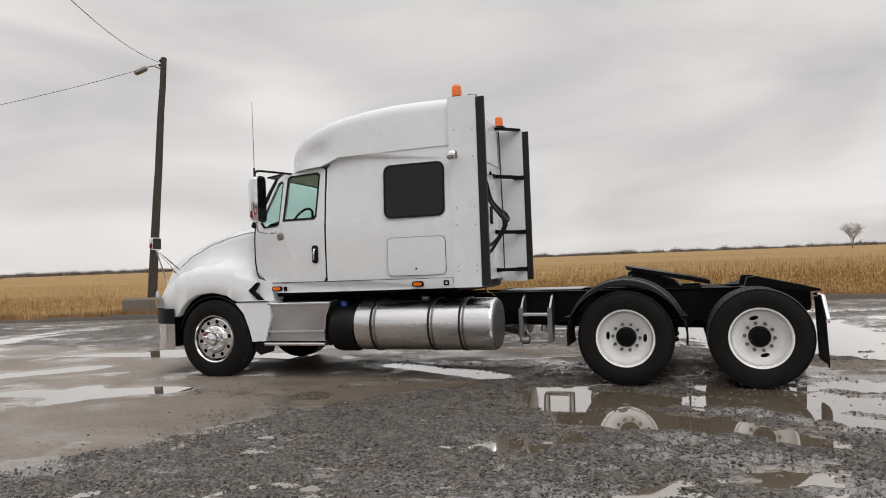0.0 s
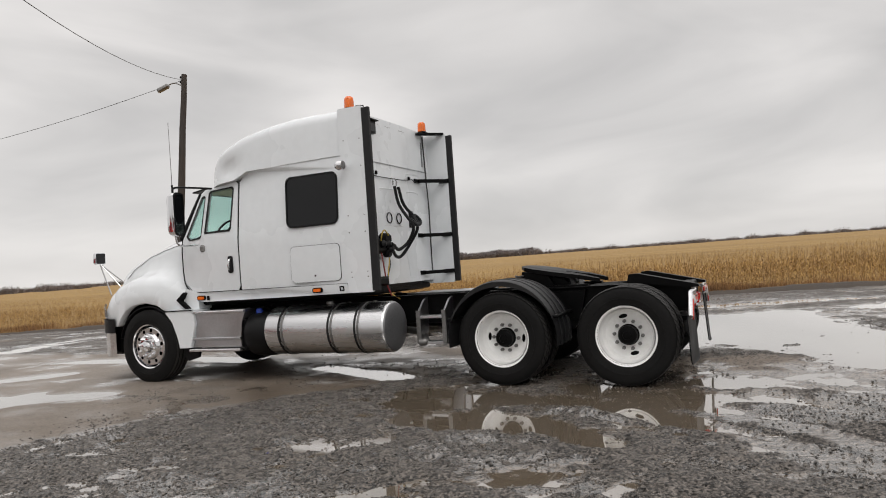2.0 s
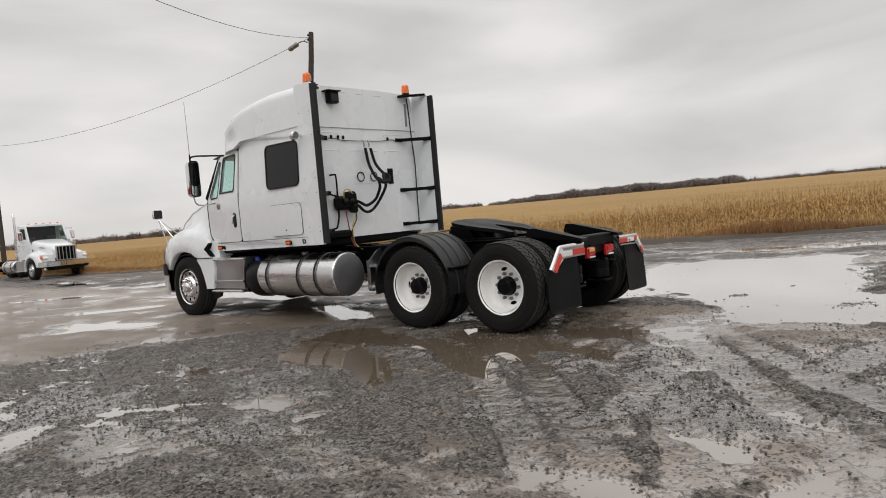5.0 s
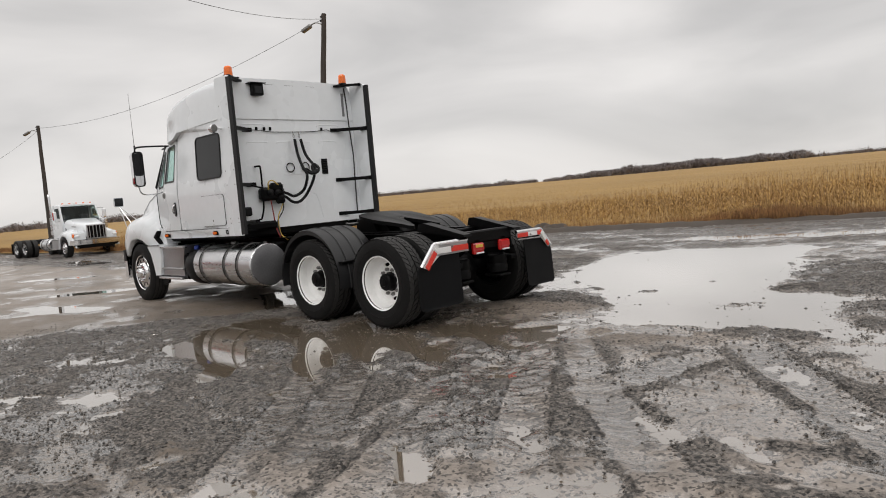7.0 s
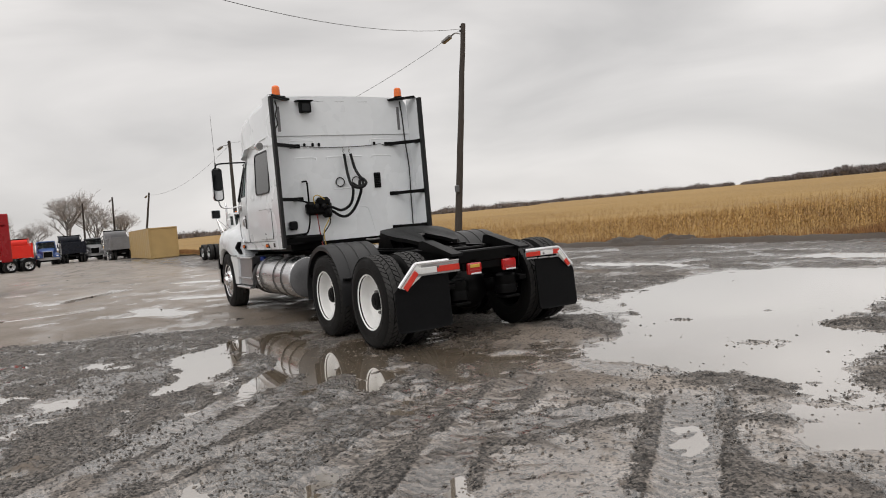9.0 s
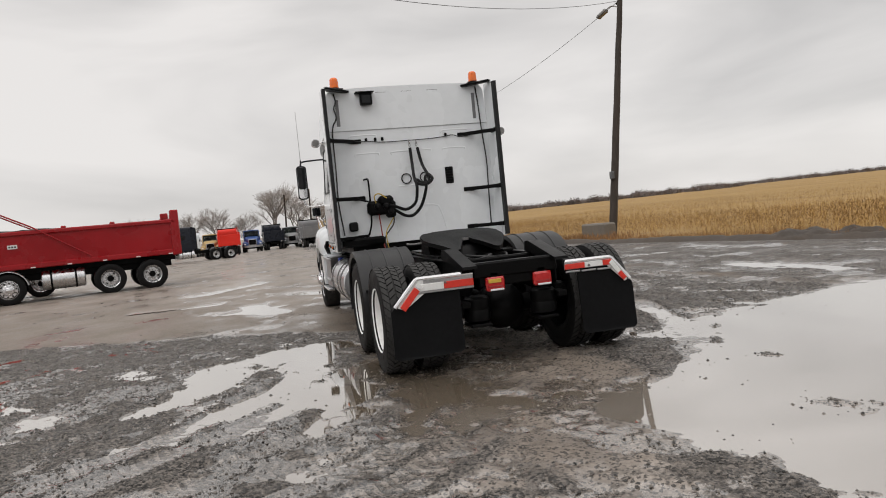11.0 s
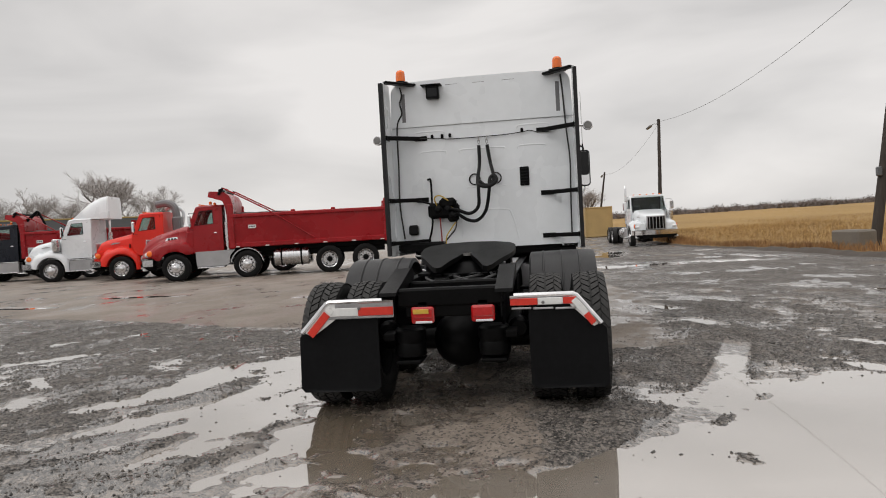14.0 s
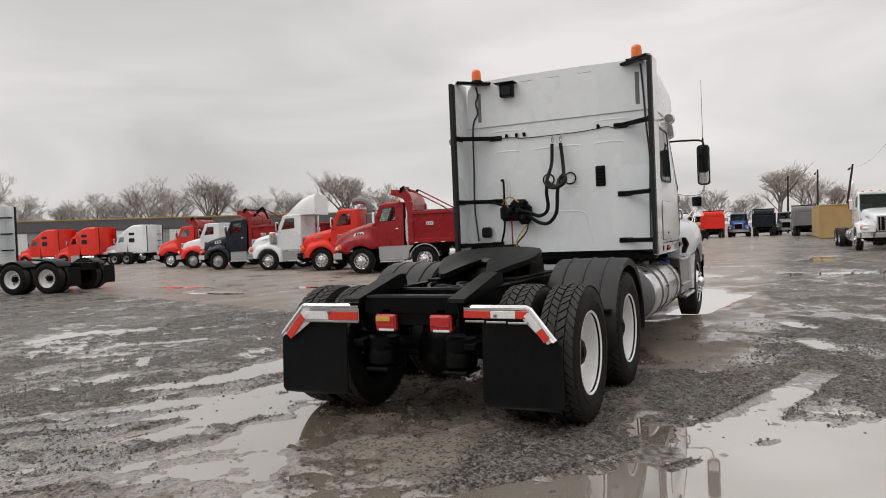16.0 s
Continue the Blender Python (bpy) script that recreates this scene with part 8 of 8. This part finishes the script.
for x, y, turn, paint, kind, label in ((-80, -6.0, 4, BRIGHT_RED, "dump", "red dump truck seen from its tailgate"), (-83, -3.4, 182, BLUE_PAINT, "bare", "blue truck facing the lot"), (-83, -0.7, 2, NAVY, "dump", "dark dump truck seen from its tailgate"), (-86, 1.6, 180, GREY_PAINT, "bare", "silver grey truck facing the lot"), (-74, 3.6, 2, GREY_PAINT, "dump", "grey dump truck seen from its tailgate"), (-86, -8.6, 182, TAN, "bare", "cream truck facing the lot"), (-88, -11.2, 4, WHITE, "dump", "white dump truck at the far end"), (-90, -14.0, 182, RED, "bare", "red truck facing the lot")):
    if kind == "dump":
        c, s = math.cos(radians(turn)), math.sin(radians(turn))
        lorry(parked(x - 7.0 * c, y - 7.0 * s, turn), paint, label, "trucks at the far end", "dump", rear=(5.0, 6.3), stack=False, detail=False)
    else:
        lorry(parked(x, y, turn), paint, label, "trucks at the far end", "bare", rear=(4.8, 6.1), stack=False, detail=False)

# loader crane folded behind the red truck
crane = root("loader_crane", "pale grey folded loader crane on the red truck", "crane", m=by_hub(-19.35, -16.55, ROW))
part("column", Shape().box((2.05, 0.0, 1.75), (0.36, 0.5, 1.6), 0.05), GREY_PAINT, crane)
part("boom", Shape().tube(curve_points([(2.05, 0, 2.3), (1.95, 0, 2.95), (1.6, 0, 3.15), (1.2, 0, 3.1)], 6), 0.16, 10), GREY_PAINT, crane, "curved pale boom")
part("boom", Shape().tube(curve_points([(2.2, 0.2, 2.2), (2.25, 0.2, 2.75), (1.9, 0.2, 3.0), (1.5, 0.2, 2.9)], 6), 0.07, 8), WHITE, crane)
part("deck", Shape().box((4.6, 0, 1.08), (4.2, 2.2, 0.14), 0.03), BLACK, crane)
# black gear behind the navy cab
gear = root("tarp_gear", "black folded tarp gear and exhaust on the navy truck", "tarp gear", m=by_hub(-22.6, -26.0, ROW))
part("pipe", Shape().rod((1.85, -0.95, 1.0), (1.85, -0.95, 3.05), 0.09, 12), BLACK, gear)
part("folded_arm", Shape().beam((1.8, -0.7, 2.7), (2.6, -0.7, 3.35), 0.14, 0.14, 0.03), BLACK, gear)
part("folded_arm", Shape().beam((2.6, -0.7, 3.35), (2.9, -0.7, 2.7), 0.10, 0.10, 0.03), BLACK, gear)
part("lamp", Shape().box((1.8, -0.9, 3.1), (0.16, 0.16, 0.12), 0.03), AMBER, gear, "amber lamp")


# ---- shipping container ----
def container():
    L, W, H = 12.2, 2.44, 2.75
    c = root("shipping_container", "tan corrugated steel shipping container", "container", m=pose(-58.5, 4.3, float(lot_z(np.array(-58.5))), 0, 0, 1.5))
    part("floor_frame", Shape().box((-L / 2, W / 2, 0.12), (L, W, 0.16), 0.01), TAN, c)
    part("roof_sheet", Shape().box((-L / 2, W / 2, H - 0.03), (L, W, 0.05), 0.01), TAN, c)
    for y in (0.0, W):
        s = Shape()
        pts = []
        n = 44
        for k in range(n):
            x = -0.15 - (L - 0.3) * k / (n - 1)
            pts.append((x, (0.035 if (k // 2) % 2 else 0.0) * (1 if y == 0 else -1)))
        s.loft([[(x, y + dy, 0.18) for x, dy in pts], [(x, y + dy, H - 0.06) for x, dy in pts]], False, False)
        part("side_sheet", s, TAN, c, "corrugated side", 20)
    for x in (-0.06, -L + 0.06):
        for y in (0.06, W - 0.06):
            part("corner_post", Shape().box((x, y, H / 2), (0.14, 0.14, H), 0.02), TAN, c)
        part("end_sheet", Shape().box((x, W / 2, H / 2), (0.05, W - 0.2, H - 0.2), 0.01), TAN, c)
        part("end_beam", Shape().box((x, W / 2, H - 0.06), (0.14, W, 0.12), 0.02), TAN, c)
        part("end_beam", Shape().box((x, W / 2, 0.1), (0.14, W, 0.16), 0.02), TAN, c)


container()


# ---- poles and wires ----
def pole(base, top, label, lamp_turn=None):
    b, t = Vector(base), Vector(top)
    p = root("utility_pole", label, "utility pole", "poles along the lot", Matrix.Translation(b))
    d = t - b
    n = 9
    part("shaft", Shape().tube([d * (k / n) + Vector((0.008 * math.sin(k * 1.7), 0.008 * math.cos(k * 2.3), 0)) * (0 < k < n) for k in range(n + 1)], 0.165, 14, 0.105), WOOD_POLE, p, "dark weathered wooden shaft")
    if lamp_turn is not None:
        c, s = math.cos(radians(lamp_turn)), math.sin(radians(lamp_turn))
        q = d * 0.955
        part("lamp_arm", Shape().tube(curve_points([q + Vector((0.08 * c, 0.08 * s, 0)), q + Vector((0.35 * c, 0.35 * s, 0.10)), q + Vector((0.6 * c, 0.6 * s, 0.02))], 5), 0.025, 8), STEEL, p, "steel lamp arm")
        head = Shape()
        head.box(q + Vector((0.78 * c, 0.78 * s, -0.10)), (0.50, 0.26, 0.16), 0.05, Euler((0, radians(28), radians(lamp_turn))).to_matrix())
        part("flood_lamp", head, STEEL, p, "grey flood lamp head")
        for k in (0.985, 0.965):
            part("insulator", Shape().lathe([(0, 0.03), (0.05, 0.05), (0.08, 0.03), (0.1, 0.0)], tuple(d * k + Vector((0.12 * c, 0.12 * s, 0))), "z", 10), PLASTIC, p)
    return p


p1 = pole((-17.2, 11.15, -0.1), (-17.62, 12.64, 9.58), "leaning wooden utility pole with a flood lamp", 215)
part("meter_box", Shape().box((0.02, 0.20, 2.55), (0.20, 0.14, 0.30), 0.03), FASCIA, p1, "small grey meter box")
pole((-46.1, 9.0, -0.2), (-47.35, 9.42, 8.62), "wooden utility pole with a flood lamp", 235)
pole((-89.5, 7.6, -0.5), (-88.2, 8.7, 7.6), "leaning wooden utility pole at the far end", 200)
pole((-104, 1.6, -0.5), (-104, 1.8, 7.6), "wooden utility pole behind the far trucks", 200)
pole((-100, 5.2, -0.5), (-100, 5.4, 8.0), "wooden utility pole behind the far trucks", 200)
pole((-2.6, -13.4, 0.0), (-2.7, -13.4, 9.4), "wooden utility pole beside the lot", 90)
block = Shape()
block.box((0, 0, 0.33), (1.30, 0.66, 0.78), 0.06)
blk = thing("concrete_block", block, CONCRETE, "weathered concrete block at the foot of the pole", "concrete block")
blk.matrix_basis = pose(-16.75, 10.35, -0.08, 0, 0, 14)


def wire(a, b, sag, label, r=0.009):
    a, b = Vector(a), Vector(b)
    pts = [a.lerp(b, k / 24) - Vector((0, 0, sag * 4 * (k / 24) * (1 - k / 24))) for k in range(25)]
    thing("overhead_wire", Shape().tube(pts, r, 6), CABLE, label, "wire", "overhead wires")


wire((-17.58, 12.52, 9.35), (-47.3, 9.4, 8.45), 0.95, "thin black overhead wire between two poles")
wire((-17.58, 12.52, 9.35), (-2.7, -13.4, 9.3), 1.75, "thin black overhead wire crossing the lot")
wire((-47.3, 9.4, 8.3), (-88.2, 8.7, 7.3), 1.0, "thin black overhead wire between far poles")


# ---- bare trees ----
def bare_tree(seed, height):
    """Tapered trunk and limbs, and a rounded crown of fine twigs."""
    r = random.Random(seed)
    trunk, twigs = Shape(), Shape()

    def grow(p, d, length, radius, level):
        q = p + d * length
        mid = p.lerp(q, 0.5) + Vector((r.uniform(-1, 1), r.uniform(-1, 1), r.uniform(-0.4, 0.4))) * length * 0.06
        line = [p, mid, q] if level < 3 else [p, q]
        (trunk if level < 2 else twigs).tube(line, radius, (7, 5, 4, 3, 3)[level], max(radius * 0.5, 0.008))
        if level >= 4:
            return
        for k in range((6, 5, 5, 4)[level]):
            f = r.uniform(0.4, 1.0) if level else r.uniform(0.55, 1.0)
            side = Vector((r.uniform(-1, 1), r.uniform(-1, 1), r.uniform(-0.25, 0.5))).normalized()
            nd = (d * r.uniform(0.6, 0.95) + side * r.uniform(0.6, 1.0) + Vector((0, 0, 0.12))).normalized()
            start = p.lerp(mid, 2 * f) if f < 0.5 else mid.lerp(q, 2 * f - 1)
            grow(start, nd, length * r.uniform(0.52, 0.74) * (1.15 - 0.3 * f), max(radius * r.uniform(0.42, 0.55), 0.010), level + 1)

    for k in range(3):
        grow(Vector((0, 0, -0.1)), Vector((r.uniform(-0.22, 0.22), r.uniform(-0.22, 0.22), 1)).normalized(), height * r.uniform(0.40, 0.50), height * 0.014, 0)
    return trunk, twigs


TREES = []
for seed in range(4):
    trunk_s, twig_s = bare_tree(40 + seed, 11.2)
    TREES.append((trunk_s.mesh("trunk", BARK, 60), twig_s.mesh("crown", TWIG, 0, False)))


def plant(k, x, y, z, size, label):
    t = root("bare_tree", label, "tree", "leafless trees", pose(x, y, z, 0, 0, 77 * k + x))
    t.scale = (size, size, size)
    part("trunk", TREES[k % 4][0], BARK, t)
    part("crown", TREES[k % 4][1], TWIG, t, "fine leafless twigs")


rt = random.Random(5)
for k, az in enumerate(np.linspace(-112, -148, 15)):
    d = 118 + rt.uniform(-8, 16)
    plant(k, 6.4 + d * math.cos(radians(az)), 2.6 + d * math.sin(radians(az)), -0.2, rt.uniform(1.1, 1.5), "tall leafless tree behind the long building")
for k, (x, y, s) in enumerate(((-124, 0.5, 1.35), (-120, -9.5, 0.9), (-122, -14, 0.8), (-118, -19, 0.8), (-126, 8.5, 0.9), (-130, 4.5, 1.15), (-121, -5, 0.7), (-128, -24, 0.9))):
    plant(k + 1, x, y, -0.5, s, "leafless tree at the far end of the lot")
plant(2, 50.0, 238.0, field_z(215) + 0.2, 0.95, "lone leafless tree out on the field")


# ---- the long low building ----
def long_building():
    b = root("long_building", "long low grey building with a yellow roof line", "building", m=pose(-71.95, -47.8, 0, 0, 0, 318.0))
    L = 52.0
    part("wall", Shape().box((L / 2, -5, 2.0), (L, 10, 4.0), 0.05), SIDING, b, "grey metal siding")
    part("fascia", Shape().box((L / 2, 0.12, 4.15), (L + 0.4, 0.3, 1.3), 0.04), FASCIA, b, "dark grey fascia")
    part("roof_line", Shape().box((L / 2, 0.30, 4.80), (L + 0.4, 0.08, 0.15), 0.02), ROOF_YELLOW, b, "thin yellow line along the roof")
    part("roof", Shape().box((L / 2, -5, 4.5), (L + 0.4, 10.4, 0.3), 0.05), GREY_PAINT, b)
    for k in range(8):
        x = 4 + k * 6.2
        d = part("garage_door", Shape().box((x, 0.06, 1.75), (3.8, 0.10, 3.4), 0.02), WHITE, b, "white sectional garage door")
        for j in range(4):
            part("door_panel", Shape().box((x, 0.13, 0.5 + 0.82 * j), (3.6, 0.04, 0.76), 0.02), WHITE, d)
        part("roof_unit", Shape().box((x + 1.5, -3 - (k % 3), 4.95), (1.6, 1.2, 0.6), 0.05), GREY_PAINT, b) if k % 3 == 1 else None


long_building()
